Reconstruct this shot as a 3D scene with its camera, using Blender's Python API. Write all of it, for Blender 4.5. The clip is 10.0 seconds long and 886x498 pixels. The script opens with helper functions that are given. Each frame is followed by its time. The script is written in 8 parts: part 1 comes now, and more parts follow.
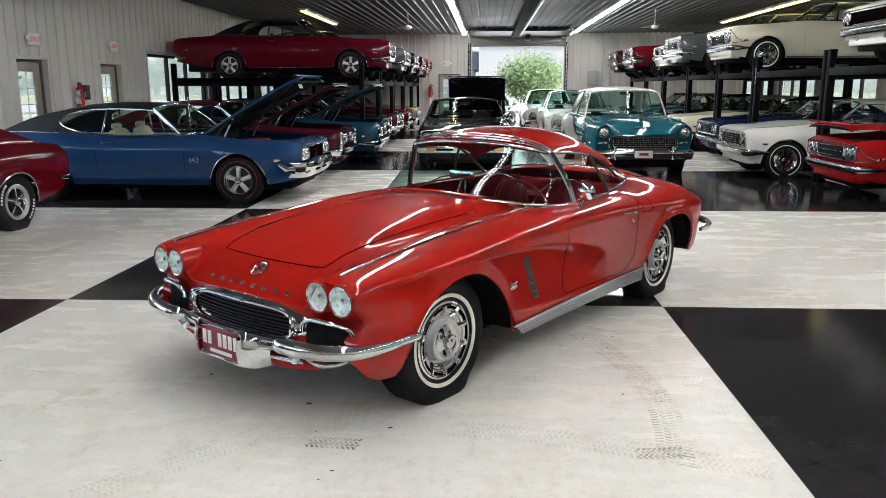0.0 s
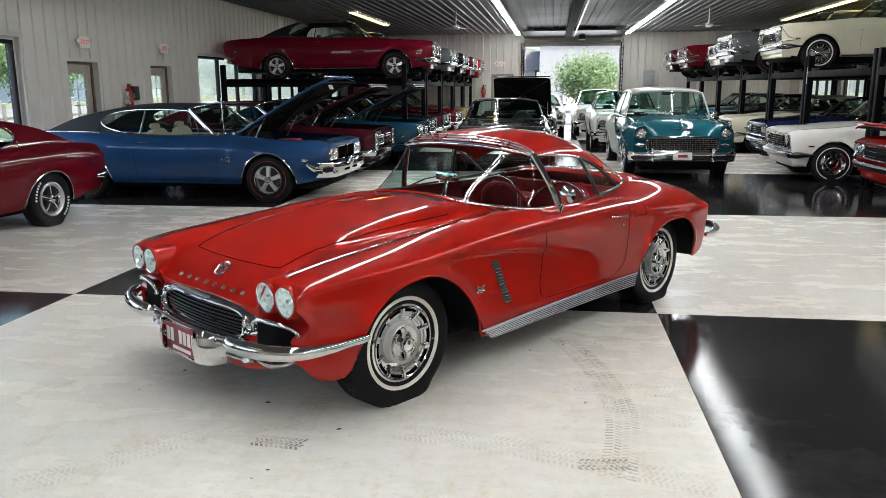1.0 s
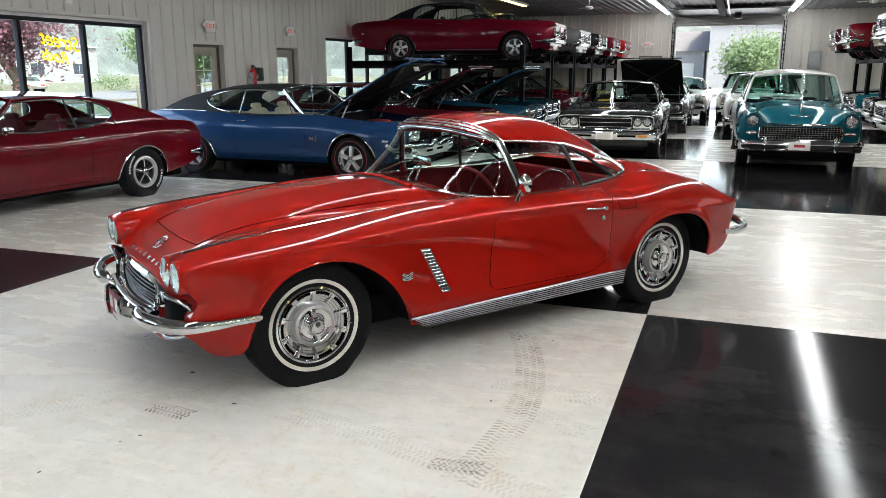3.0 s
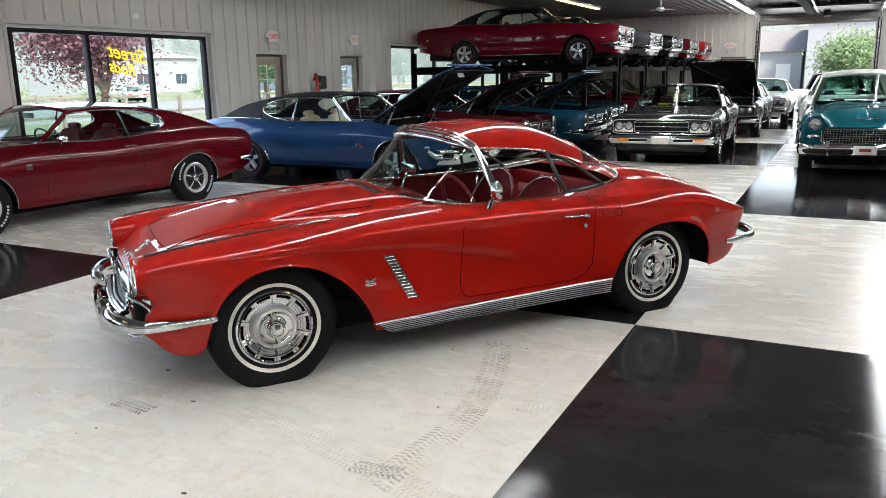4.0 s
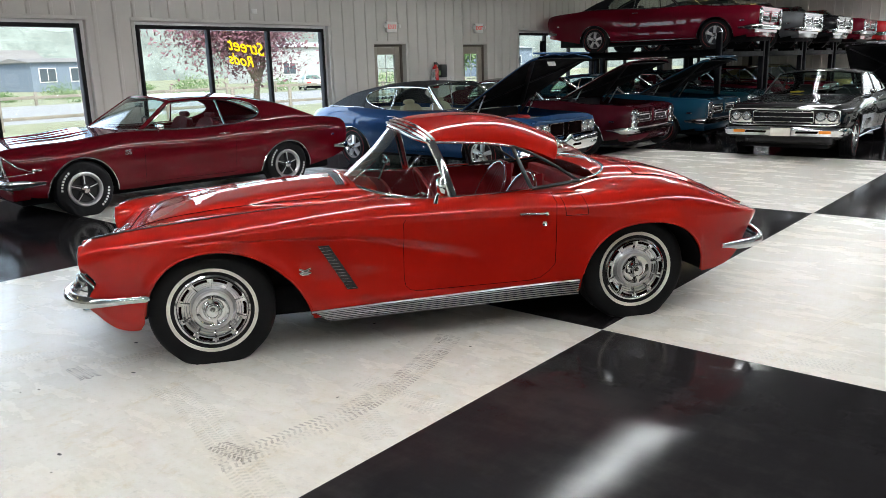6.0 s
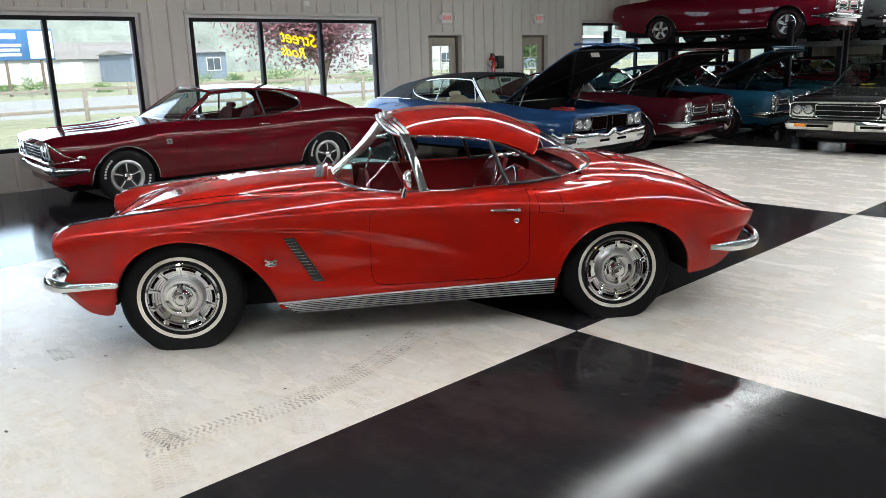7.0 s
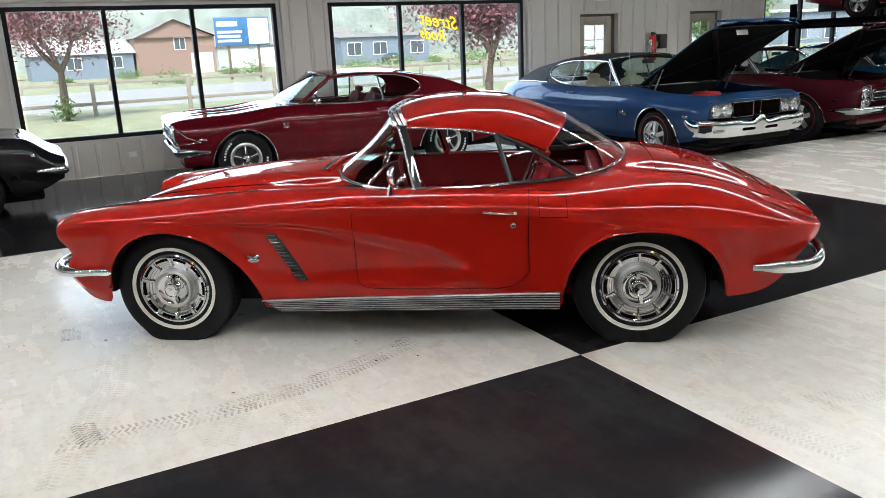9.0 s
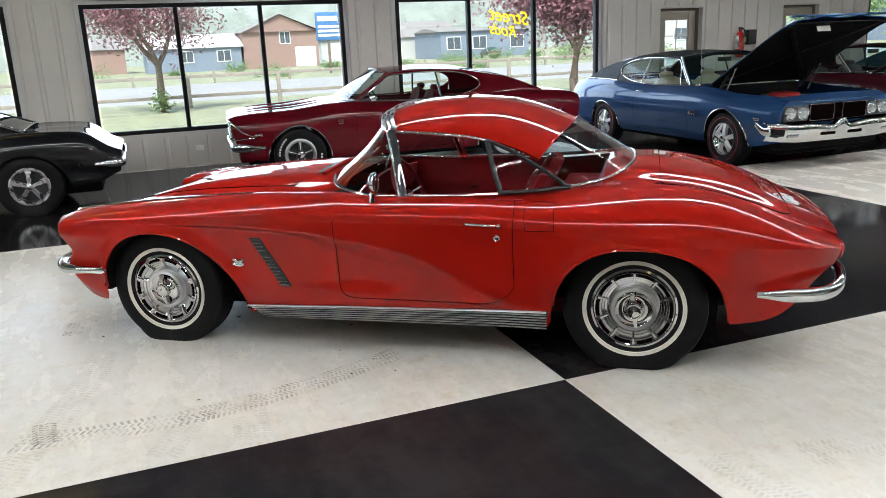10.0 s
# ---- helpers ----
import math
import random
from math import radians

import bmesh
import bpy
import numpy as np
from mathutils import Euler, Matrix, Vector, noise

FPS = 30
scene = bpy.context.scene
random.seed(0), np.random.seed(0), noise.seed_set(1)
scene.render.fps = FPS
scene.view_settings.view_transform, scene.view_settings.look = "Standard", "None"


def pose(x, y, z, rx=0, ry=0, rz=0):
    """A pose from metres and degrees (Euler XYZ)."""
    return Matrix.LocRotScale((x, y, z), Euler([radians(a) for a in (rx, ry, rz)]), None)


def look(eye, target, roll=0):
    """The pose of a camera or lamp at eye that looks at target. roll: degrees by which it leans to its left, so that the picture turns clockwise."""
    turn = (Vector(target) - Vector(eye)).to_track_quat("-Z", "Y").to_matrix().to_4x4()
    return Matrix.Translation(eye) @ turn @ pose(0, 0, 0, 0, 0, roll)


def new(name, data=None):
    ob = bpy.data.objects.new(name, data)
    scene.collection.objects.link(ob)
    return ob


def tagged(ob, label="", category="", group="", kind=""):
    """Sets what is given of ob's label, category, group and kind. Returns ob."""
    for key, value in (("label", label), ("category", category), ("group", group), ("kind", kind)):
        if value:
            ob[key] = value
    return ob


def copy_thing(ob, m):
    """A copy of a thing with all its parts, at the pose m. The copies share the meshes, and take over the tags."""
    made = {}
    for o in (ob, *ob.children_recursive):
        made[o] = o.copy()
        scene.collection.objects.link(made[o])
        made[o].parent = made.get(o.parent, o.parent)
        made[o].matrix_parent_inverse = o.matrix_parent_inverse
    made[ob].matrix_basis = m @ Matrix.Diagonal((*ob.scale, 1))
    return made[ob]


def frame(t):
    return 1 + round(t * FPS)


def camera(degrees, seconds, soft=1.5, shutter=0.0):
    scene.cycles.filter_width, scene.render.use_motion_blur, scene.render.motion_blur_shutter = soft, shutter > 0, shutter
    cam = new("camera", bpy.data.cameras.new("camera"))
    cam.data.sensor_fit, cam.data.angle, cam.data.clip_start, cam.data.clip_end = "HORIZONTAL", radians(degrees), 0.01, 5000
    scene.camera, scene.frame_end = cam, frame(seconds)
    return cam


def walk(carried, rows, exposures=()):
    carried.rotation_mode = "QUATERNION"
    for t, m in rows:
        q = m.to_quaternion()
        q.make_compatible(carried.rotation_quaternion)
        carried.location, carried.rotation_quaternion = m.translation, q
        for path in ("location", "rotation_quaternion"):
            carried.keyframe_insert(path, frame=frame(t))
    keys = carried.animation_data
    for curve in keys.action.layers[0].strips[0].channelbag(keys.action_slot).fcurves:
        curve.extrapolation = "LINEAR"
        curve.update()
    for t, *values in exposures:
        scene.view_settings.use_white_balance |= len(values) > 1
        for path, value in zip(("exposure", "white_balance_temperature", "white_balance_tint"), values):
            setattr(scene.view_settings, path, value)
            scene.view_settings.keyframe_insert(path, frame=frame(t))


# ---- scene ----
cam = camera(59.8, 10.0, soft=0.85)
PATH = [
    (0, (1.125, 1.019, 1.592), (1.014, 2.973, 1.18), -0.2),
    (0.5, (1.386, 0.998, 1.598), (1.189, 2.942, 1.174), 0.3),
    (1, (1.651, 1.095, 1.598), (1.378, 3.033, 1.187), -0.3),
    (1.5, (1.933, 1.168, 1.609), (1.575, 3.091, 1.19), -0.4),
    (2, (2.26, 1.239, 1.614), (1.799, 3.136, 1.18), -0.3),
    (2.5, (2.555, 1.368, 1.597), (1.983, 3.23, 1.147), -0.1),
    (4, (3.524, 1.731, 1.614), (2.63, 3.465, 1.174), -1.0),
    (4.5, (3.808, 1.912, 1.613), (2.81, 3.589, 1.175), -1.6),
    (5, (4.11, 2.075, 1.614), (3.02, 3.69, 1.166), -1.7),
    (5.5, (4.383, 2.266, 1.629), (3.202, 3.814, 1.172), -1.7),
    (7, (5.102, 2.988, 1.621), (3.684, 4.315, 1.141), -1.7),
    (7.5, (5.266, 3.273, 1.601), (3.772, 4.509, 1.11), -2.0),
    (8, (5.381, 3.552, 1.6), (3.812, 4.686, 1.1), -2.2),
    (8.5, (5.439, 3.872, 1.61), (3.797, 4.895, 1.104), -2.5),
    (9, (5.437, 4.187, 1.599), (3.728, 5.095, 1.091), -2.6),
    (9.5, (5.431, 4.5, 1.597), (3.668, 5.294, 1.087), -2.5),
    (10, (5.489, 4.82, 1.607), (3.679, 5.499, 1.096), -2.5),
]
walk(cam, [(t, look(eye, target, roll)) for t, eye, target, roll in PATH])

# ---- light ----
world = bpy.data.worlds.new("sky")
scene.world = world
world.use_nodes = True
wn = world.node_tree
sky = wn.nodes.new("ShaderNodeTexSky")
sky.sky_type, sky.sun_disc = "NISHITA", False
sky.sun_elevation, sky.sun_rotation = radians(52), radians(122)
sky.dust_density = 3.0
wn.links.new(sky.outputs[0], wn.nodes["Background"].inputs[0])
wn.nodes["Background"].inputs[1].default_value = 0.15
sun_data = bpy.data.lights.new("sun", "SUN")
sun_data.energy, sun_data.angle, sun_data.color = 2.5, radians(10), (1.0, 0.96, 0.9)
sun = new("sun", sun_data)
sun.matrix_world = look((22, -14, 34), (0, 0, 0))
scene.view_settings.exposure = 1.48

WALL_W, WALL_E, WALL_N, WALL_S, CEIL = -6.72, 11.5, 34.6, -6.6, 3.78


def area_lamp(name, m, sx, sy, watts, colour):
    data = bpy.data.lights.new(name, "AREA")
    data.shape, data.size, data.size_y, data.energy, data.color = "RECTANGLE", sx, sy, watts, colour
    ob = new(name, data)
    ob.matrix_world = m
    return ob


# daylight entering by the west windows and the open overhead door
for wy, wl, watts in ((6.05, 3.6, 66), (10.67, 3.6, 70), (1.4, 3.6, 70), (20.8, 3.0, 26)):
    area_lamp("window_daylight", look((WALL_W - 0.35, wy, 1.45), (WALL_W + 2, wy, 1.25)), wl, 1.8, watts * 0.60, (0.74, 0.84, 1.0))
area_lamp("door_daylight", look((2.40, WALL_N + 0.6, 1.7), (2.40, WALL_N - 5, 1.1)), 3.8, 3.1, 25, (0.95, 0.98, 1.0))


# ---- materials ----
def mat(name):
    m = bpy.data.materials.new(name)
    m.use_nodes = True
    return m, m.node_tree.nodes, m.node_tree.links, m.node_tree.nodes["Principled BSDF"]


def noise_node(n, l, scale, detail=4.0, rough=0.55, stretch=None):
    tex = n.new("ShaderNodeTexNoise")
    tex.inputs["Scale"].default_value, tex.inputs["Detail"].default_value, tex.inputs["Roughness"].default_value = scale, detail, rough
    co = n.new("ShaderNodeTexCoord")
    if stretch:
        mp = n.new("ShaderNodeMapping")
        mp.inputs["Scale"].default_value = stretch
        l.new(co.outputs["Object"], mp.inputs[0])
        l.new(mp.outputs[0], tex.inputs["Vector"])
    else:
        l.new(co.outputs["Object"], tex.inputs["Vector"])
    return tex


def ramp_node(n, l, src, stops):
    r = n.new("ShaderNodeValToRGB")
    while len(r.color_ramp.elements) < len(stops):
        r.color_ramp.elements.new(0.5)
    for e, (p, c) in zip(r.color_ramp.elements, stops):
        e.position, e.color = p, (*c, 1) if len(c) == 3 else c
    l.new(src, r.inputs[0])
    return r


def grey(v):
    return (v, v, v)


def surface(name, colour, rough=0.5, metal=0.0, vary=0.12, scale=8.0, bump=0.0, bump_scale=60.0, coat=0.0, spec=0.5, rough_vary=0.08):
    """A plain surface with colour and gloss varied at two scales."""
    m, n, l, b = mat(name)
    big, small = noise_node(n, l, scale), noise_node(n, l, scale * 9)
    mix = n.new("ShaderNodeMath")
    mix.operation = "MULTIPLY_ADD"
    l.new(small.outputs[0], mix.inputs[0])
    mix.inputs[1].default_value = 0.4
    l.new(big.outputs[0], mix.inputs[2])
    lo, hi = [tuple(min(1, c * k) for c in colour) for k in (1 - vary, 1 + vary)]
    r = ramp_node(n, l, mix.outputs[0], ((0.4, lo), (1.0, hi)))
    l.new(r.outputs[0], b.inputs["Base Color"])
    rr = ramp_node(n, l, big.outputs[0], ((0.3, grey(max(0.02, rough - rough_vary))), (0.7, grey(min(1, rough + rough_vary)))))
    l.new(rr.outputs[0], b.inputs["Roughness"])
    b.inputs["Metallic"].default_value = metal
    b.inputs["Specular IOR Level"].default_value = spec
    b.inputs["Coat Weight"].default_value = coat
    b.inputs["Coat Roughness"].default_value = 0.03
    if bump:
        bn = n.new("ShaderNodeBump")
        bt = noise_node(n, l, bump_scale)
        bn.inputs["Strength"].default_value, bn.inputs["Distance"].default_value = bump, 0.01
        l.new(bt.outputs[0], bn.inputs["Height"])
        l.new(bn.outputs[0], b.inputs["Normal"])
    return m


def paint(name, colour, flake=0.0, rough=0.45, ripple=0.006):
    """Car lacquer: pigmented base under a clear glossy coat with a faint ripple."""
    m, n, l, b = mat(name)
    t = noise_node(n, l, 2.5, 3)
    r = ramp_node(n, l, t.outputs[0], ((0.3, tuple(c * 0.93 for c in colour)), (0.7, tuple(min(1, c * 1.05) for c in colour))))
    l.new(r.outputs[0], b.inputs["Base Color"])
    b.inputs["Roughness"].default_value, b.inputs["Metallic"].default_value = rough, flake
    b.inputs["Specular IOR Level"].default_value = 0.02
    b.inputs["Coat Weight"].default_value, b.inputs["Coat Roughness"].default_value, b.inputs["Coat IOR"].default_value = 0.82, 0.006, 1.45
    bn = n.new("ShaderNodeBump")
    w = noise_node(n, l, 5.0, 2)
    bn.inputs["Strength"].default_value, bn.inputs["Distance"].default_value = ripple, 0.02
    l.new(w.outputs[0], bn.inputs["Height"])
    l.new(bn.outputs[0], b.inputs["Coat Normal"])
    return m


def glass(name, tint=(0.9, 0.96, 0.94), gloss=1.0):
    """A thin pane: clear with a Fresnel sheen."""
    m, n, l, b = mat(name)
    n.remove(b)
    tr, gl, mx, fr = n.new("ShaderNodeBsdfTransparent"), n.new("ShaderNodeBsdfGlossy"), n.new("ShaderNodeMixShader"), n.new("ShaderNodeLayerWeight")
    tr.inputs[0].default_value = (*tint, 1)
    gl.inputs["Roughness"].default_value = 0.01
    gl.inputs[0].default_value = (gloss, gloss, gloss, 1)
    fr.inputs[0].default_value = 0.5
    pw, ma = n.new("ShaderNodeMath"), n.new("ShaderNodeMath")
    pw.operation, ma.operation = "POWER", "MULTIPLY_ADD"
    pw.inputs[1].default_value, ma.inputs[1].default_value, ma.inputs[2].default_value = 5.0, 0.9, 0.030
    l.new(fr.outputs["Facing"], pw.inputs[0])
    l.new(pw.outputs[0], ma.inputs[0])
    l.new(ma.outputs[0], mx.inputs[0])
    l.new(tr.outputs[0], mx.inputs[1])
    l.new(gl.outputs[0], mx.inputs[2])
    l.new(mx.outputs[0], n["Material Output"].inputs[0])
    return m


def glow(name, colour, strength):
    m, n, l, b = mat(name)
    b.inputs["Base Color"].default_value = (*colour, 1)
    b.inputs["Emission Color"].default_value = (*colour, 1)
    b.inputs["Emission Strength"].default_value = strength
    return m


def floor_paint(name, base, dirt, rough, dirt_from, scuff, spec=0.5):
    """Epoxy floor: worn, smeared and stained in long strokes."""
    m, n, l, b = mat(name)
    big = noise_node(n, l, 0.55, 6, 0.6)
    streak = noise_node(n, l, 1.6, 8, 0.65, (1.0, 2.6, 1.0))
    streak2 = noise_node(n, l, 1.8, 8, 0.65, (3.2, 1.1, 1.0))
    fine = noise_node(n, l, 26, 5, 0.7)
    add = n.new("ShaderNodeMath")
    add.operation = "MULTIPLY"
    l.new(big.outputs[0], add.inputs[0])
    l.new(streak.outputs[0], add.inputs[1])
    add2 = n.new("ShaderNodeMath")
    add2.operation = "MULTIPLY_ADD"
    l.new(streak2.outputs[0], add2.inputs[0])
    add2.inputs[1].default_value = 0.35
    l.new(add.outputs[0], add2.inputs[2])
    r = ramp_node(n, l, add2.outputs[0], ((dirt_from - 0.02, base), (dirt_from + 0.13, dirt)))
    spots = ramp_node(n, l, fine.outputs[0], ((0.55, grey(1.0)), (0.74, grey(scuff))))
    mott = noise_node(n, l, 5.5, 10, 0.75, (1.0, 1.8, 1.0))
    patch = ramp_node(n, l, mott.outputs[0], ((0.36, (0.945, 0.935, 0.915)), (0.56, (1.0, 1.0, 1.0))))
    scar = noise_node(n, l, 3.2, 12, 0.82, (1.7, 1.0, 1.0))
    scars = ramp_node(n, l, scar.outputs[0], ((0.55, (1.0, 1.0, 1.0)), (0.66, (0.90, 0.845, 0.74))))
    mul1 = n.new("ShaderNodeMix")
    mul1.data_type, mul1.blend_type = "RGBA", "MULTIPLY"
    mul1.inputs[0].default_value = 1.0
    l.new(patch.outputs[0], mul1.inputs[6])
    l.new(scars.outputs[0], mul1.inputs[7])
    mul0 = n.new("ShaderNodeMix")
    mul0.data_type, mul0.blend_type = "RGBA", "MULTIPLY"
    mul0.inputs[0].default_value = 1.0
    l.new(spots.outputs[0], mul0.inputs[6])
    l.new(mul1.outputs[2], mul0.inputs[7])
    mul = n.new("ShaderNodeMix")
    mul.data_type, mul.blend_type = "RGBA", "MULTIPLY"
    mul.inputs[0].default_value = 1.0
    l.new(r.outputs[0], mul.inputs[6])
    l.new(mul0.outputs[2], mul.inputs[7])
    l.new(mul.outputs[2], b.inputs["Base Color"])
    b.inputs["Specular IOR Level"].default_value = spec
    rr = ramp_node(n, l, streak.outputs[0], ((0.35, grey(rough)), (0.7, grey(rough * 1.35))))
    l.new(rr.outputs[0], b.inputs["Roughness"])
    bn = n.new("ShaderNodeBump")
    bt = noise_node(n, l, 150, 3)
    bn.inputs["Strength"].default_value, bn.inputs["Distance"].default_value = 0.14, 0.0012
    l.new(bt.outputs[0], bn.inputs["Height"])
    l.new(bn.outputs[0], b.inputs["Normal"])
    return m


WHITE_FLOOR = floor_paint("white_epoxy", (0.77, 0.742, 0.688), (0.70, 0.65, 0.572), 0.23, 0.40, 0.84, 0.12)
BLACK_FLOOR = floor_paint("black_epoxy", (0.018, 0.0165, 0.018), (0.031, 0.028, 0.029), 0.075, 0.42, 1.1, 0.085)
WALL_METAL = surface("wall_panel_steel", (0.55, 0.52, 0.475), 0.5, 0, 0.06, 0.8, 0.04, 6)
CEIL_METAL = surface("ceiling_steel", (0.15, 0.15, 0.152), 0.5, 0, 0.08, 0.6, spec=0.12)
CHROME = surface("chrome", (0.64, 0.65, 0.66), 0.06, 1.0, 0.05, 9, rough_vary=0.03)
ALUMINIUM = surface("satin_aluminium", (0.82, 0.82, 0.81), 0.42, 1.0, 0.04, 12, rough_vary=0.03)
DULL = surface("dull_chrome", (0.36, 0.36, 0.37), 0.16, 1.0, 0.15, 9)
BRIGHT = surface("polished_rib_metal", (0.68, 0.68, 0.67), 0.22, 1.0, 0.05, 12, rough_vary=0.04)
STEEL = surface("brushed_steel", (0.6, 0.61, 0.62), 0.28, 1.0, 0.1, 12)
BLACK = surface("black_trim", (0.012, 0.012, 0.013), 0.45, 0, 0.2, 10)
DEEP = surface("underbody_black", (0.006, 0.006, 0.007), 0.8, 0, 0.3, 9, spec=0.1)
SEAM = surface("panel_gap", (0.004, 0.002, 0.002), 1.0, 0, 0.2, 10, spec=0.0)
RUBBER = surface("tyre_rubber", (0.008, 0.008, 0.009), 0.6, 0, 0.25, 14, 0.12, 90, spec=0.16)
WHITEWALL = surface("whitewall", (0.78, 0.74, 0.66), 0.55, 0, 0.08, 12)
GLASS = glass("clear_glass")
TINTED = glass("tinted_glass", (0.62, 0.76, 0.72))
WINDOW_GLASS = glass("window_glass", (0.90, 0.94, 0.94))
BLACK_FRAME = surface("black_aluminium", (0.012, 0.012, 0.013), 0.6, 0.0, 0.2, 6, spec=0.12)
LIFT_BLACK = surface("lift_powder_coat", (0.004, 0.004, 0.005), 0.55, 0.0, 0.2, 5, spec=0.04)
VINYL_BLACK = surface("black_vinyl", (0.014, 0.014, 0.017), 0.55, 0, 0.15, 12, 0.3, 220, spec=0.2)
TAN_VINYL = surface("tan_vinyl", (0.5, 0.42, 0.3), 0.5, 0, 0.1, 9)
RED_VINYL = surface("red_vinyl", (0.32, 0.012, 0.018), 0.45, 0, 0.12, 9, 0.1, 120, spec=0.22)
RED_LEATHER = surface("dark_red_trim", (0.09, 0.005, 0.009), 0.55, 0, 0.12, 9, spec=0.12)
LAMP_GLASS = surface("headlamp_lens", (0.52, 0.54, 0.56), 0.13, 0.85, 0.35, 25, 0.6, 45)
LAMP_BOWL = surface("lamp_reflector", (0.90, 0.91, 0.92), 0.3, 0.25, 0.1, 40, 0.5, 70)
AMBER = surface("amber_lens", (0.8, 0.25, 0.03), 0.15, 0, 0.1, 20)
TAIL_RED = surface("red_lens", (0.5, 0.01, 0.012), 0.12, 0, 0.1, 20)
# grass green paled and desaturated to carry the outdoor haze
GRASS = surface("grass", (0.25, 0.26, 0.16), 0.9, 0, 0.35, 1.2)
ASPHALT = surface("asphalt", (0.30, 0.30, 0.295), 0.85, 0, 0.12, 0.6)
CONCRETE = surface("concrete", (0.30, 0.295, 0.285), 0.8, 0, 0.12, 0.7)
LEAF_PURPLE = surface("purple_leaf", (0.20, 0.085, 0.105), 0.55, 0, 0.4, 3)
LEAF_GREEN = surface("green_leaf", (0.15, 0.23, 0.095), 0.55, 0, 0.4, 3)
BARK = surface("bark", (0.13, 0.1, 0.075), 0.85, 0, 0.3, 9, 0.5, 30)
TUBE_WHITE = glow("fluorescent_tube", (0.95, 0.98, 1.0), 22.0)
TUBE_YELLOW = glow("aged_tube", (1.0, 0.80, 0.28), 1.9)

P_RED = paint("red_lacquer", (0.385, 0.0098, 0.0048), ripple=0.0015)
P_MAROON = paint("maroon_lacquer", (0.105, 0.0020, 0.0065))
P_CRIMSON = paint("crimson_lacquer", (0.125, 0.003, 0.012))
P_BLUE = paint("blue_metallic", (0.015, 0.056, 0.150), 0.3)
P_DARKRED = paint("dark_red_lacquer", (0.045, 0.004, 0.008))
P_NAVY = paint("navy_lacquer", (0.012, 0.02, 0.07), 0.2)
P_TEAL = paint("teal_lacquer", (0.008, 0.105, 0.14), 0.1)
P_TURQ = paint("turquoise_metallic", (0.006, 0.045, 0.08), 0.3)
# teal with the shade under a lift put into its colour
P_TEAL_SHADED = paint("dark_teal_lacquer", (0.004, 0.022, 0.030))
P_BLACK = paint("black_lacquer", (0.008, 0.008, 0.009))
P_WHITE = paint("white_lacquer", (0.74, 0.72, 0.67))
P_CREAM = paint("cream_lacquer", (0.70, 0.65, 0.50))
P_GREY = paint("grey_metallic", (0.10, 0.105, 0.11), 0.4)
P_BRIGHT = paint("bright_red_lacquer", (0.34, 0.007, 0.008))
P_GOLD = paint("gold_metallic", (0.33, 0.24, 0.1), 0.4)


# ---- building blocks ----
def thing(name, label, category, m=None, group="", kind=""):
    ob = new(name)
    ob.empty_display_size = 0.1
    if m is not None:
        ob.matrix_basis = m
    return tagged(ob, label, category, group, kind)


def raw(name, verts, faces, material, parent=None, label="", smooth=True, angle=38):
    me = bpy.data.meshes.new(name)
    me.from_pydata([tuple(map(float, v)) for v in verts], [], [tuple(f) for f in faces])
    me.update()
    if smooth:
        me.polygons.foreach_set("use_smooth", [True] * len(me.polygons))
        me.set_sharp_from_angle(angle=radians(angle))
    if material:
        me.materials.append(material)
    ob = new(name, me)
    if parent:
        ob.parent = parent
    if label:
        ob["label"] = label
    return ob


def part(name, bm, material, parent=None, label="", smooth=True, angle=38):
    me = bpy.data.meshes.new(name)
    bmesh.ops.recalc_face_normals(bm, faces=bm.faces)
    bm.to_mesh(me)
    bm.free()
    if smooth:
        me.polygons.foreach_set("use_smooth", [True] * len(me.polygons))
        me.set_sharp_from_angle(angle=radians(angle))
    me.materials.append(material)
    ob = new(name, me)
    if parent:
        ob.parent = parent
    if label:
        ob["label"] = label
    return ob


def shared(name, ob, parent, m=None, label=""):
    """Another part on the mesh of ob."""
    o = new(name, ob.data)
    o.parent = parent
    if m is not None:
        o.matrix_basis = m
    if label:
        o["label"] = label
    return o


def box(bm, x0, x1, y0, y1, z0, z1, bevel=0.0, m=None, seg=2):
    r = bmesh.ops.create_cube(bm, size=1.0)
    mm = Matrix.Translation(((x0 + x1) / 2, (y0 + y1) / 2, (z0 + z1) / 2)) @ Matrix.Diagonal((abs(x1 - x0), abs(y1 - y0), abs(z1 - z0), 1))
    bmesh.ops.transform(bm, matrix=mm, verts=r["verts"])
    vs = r["verts"]
    if bevel:
        es = {e for v in vs for e in v.link_edges}
        out = bmesh.ops.bevel(bm, geom=list(es), offset=bevel, segments=seg, affect="EDGES", profile=0.5)
        vs = list({v for f in out["faces"] for v in f.verts} | {v for v in vs if v.is_valid})
    if m is not None:
        bmesh.ops.transform(bm, matrix=m, verts=vs)
    return vs


def boxed(name, dims, material, parent=None, bevel=0.005, label="", m=None):
    bm = bmesh.new()
    box(bm, *dims, bevel=bevel, m=m)
    return part(name, bm, material, parent, label)


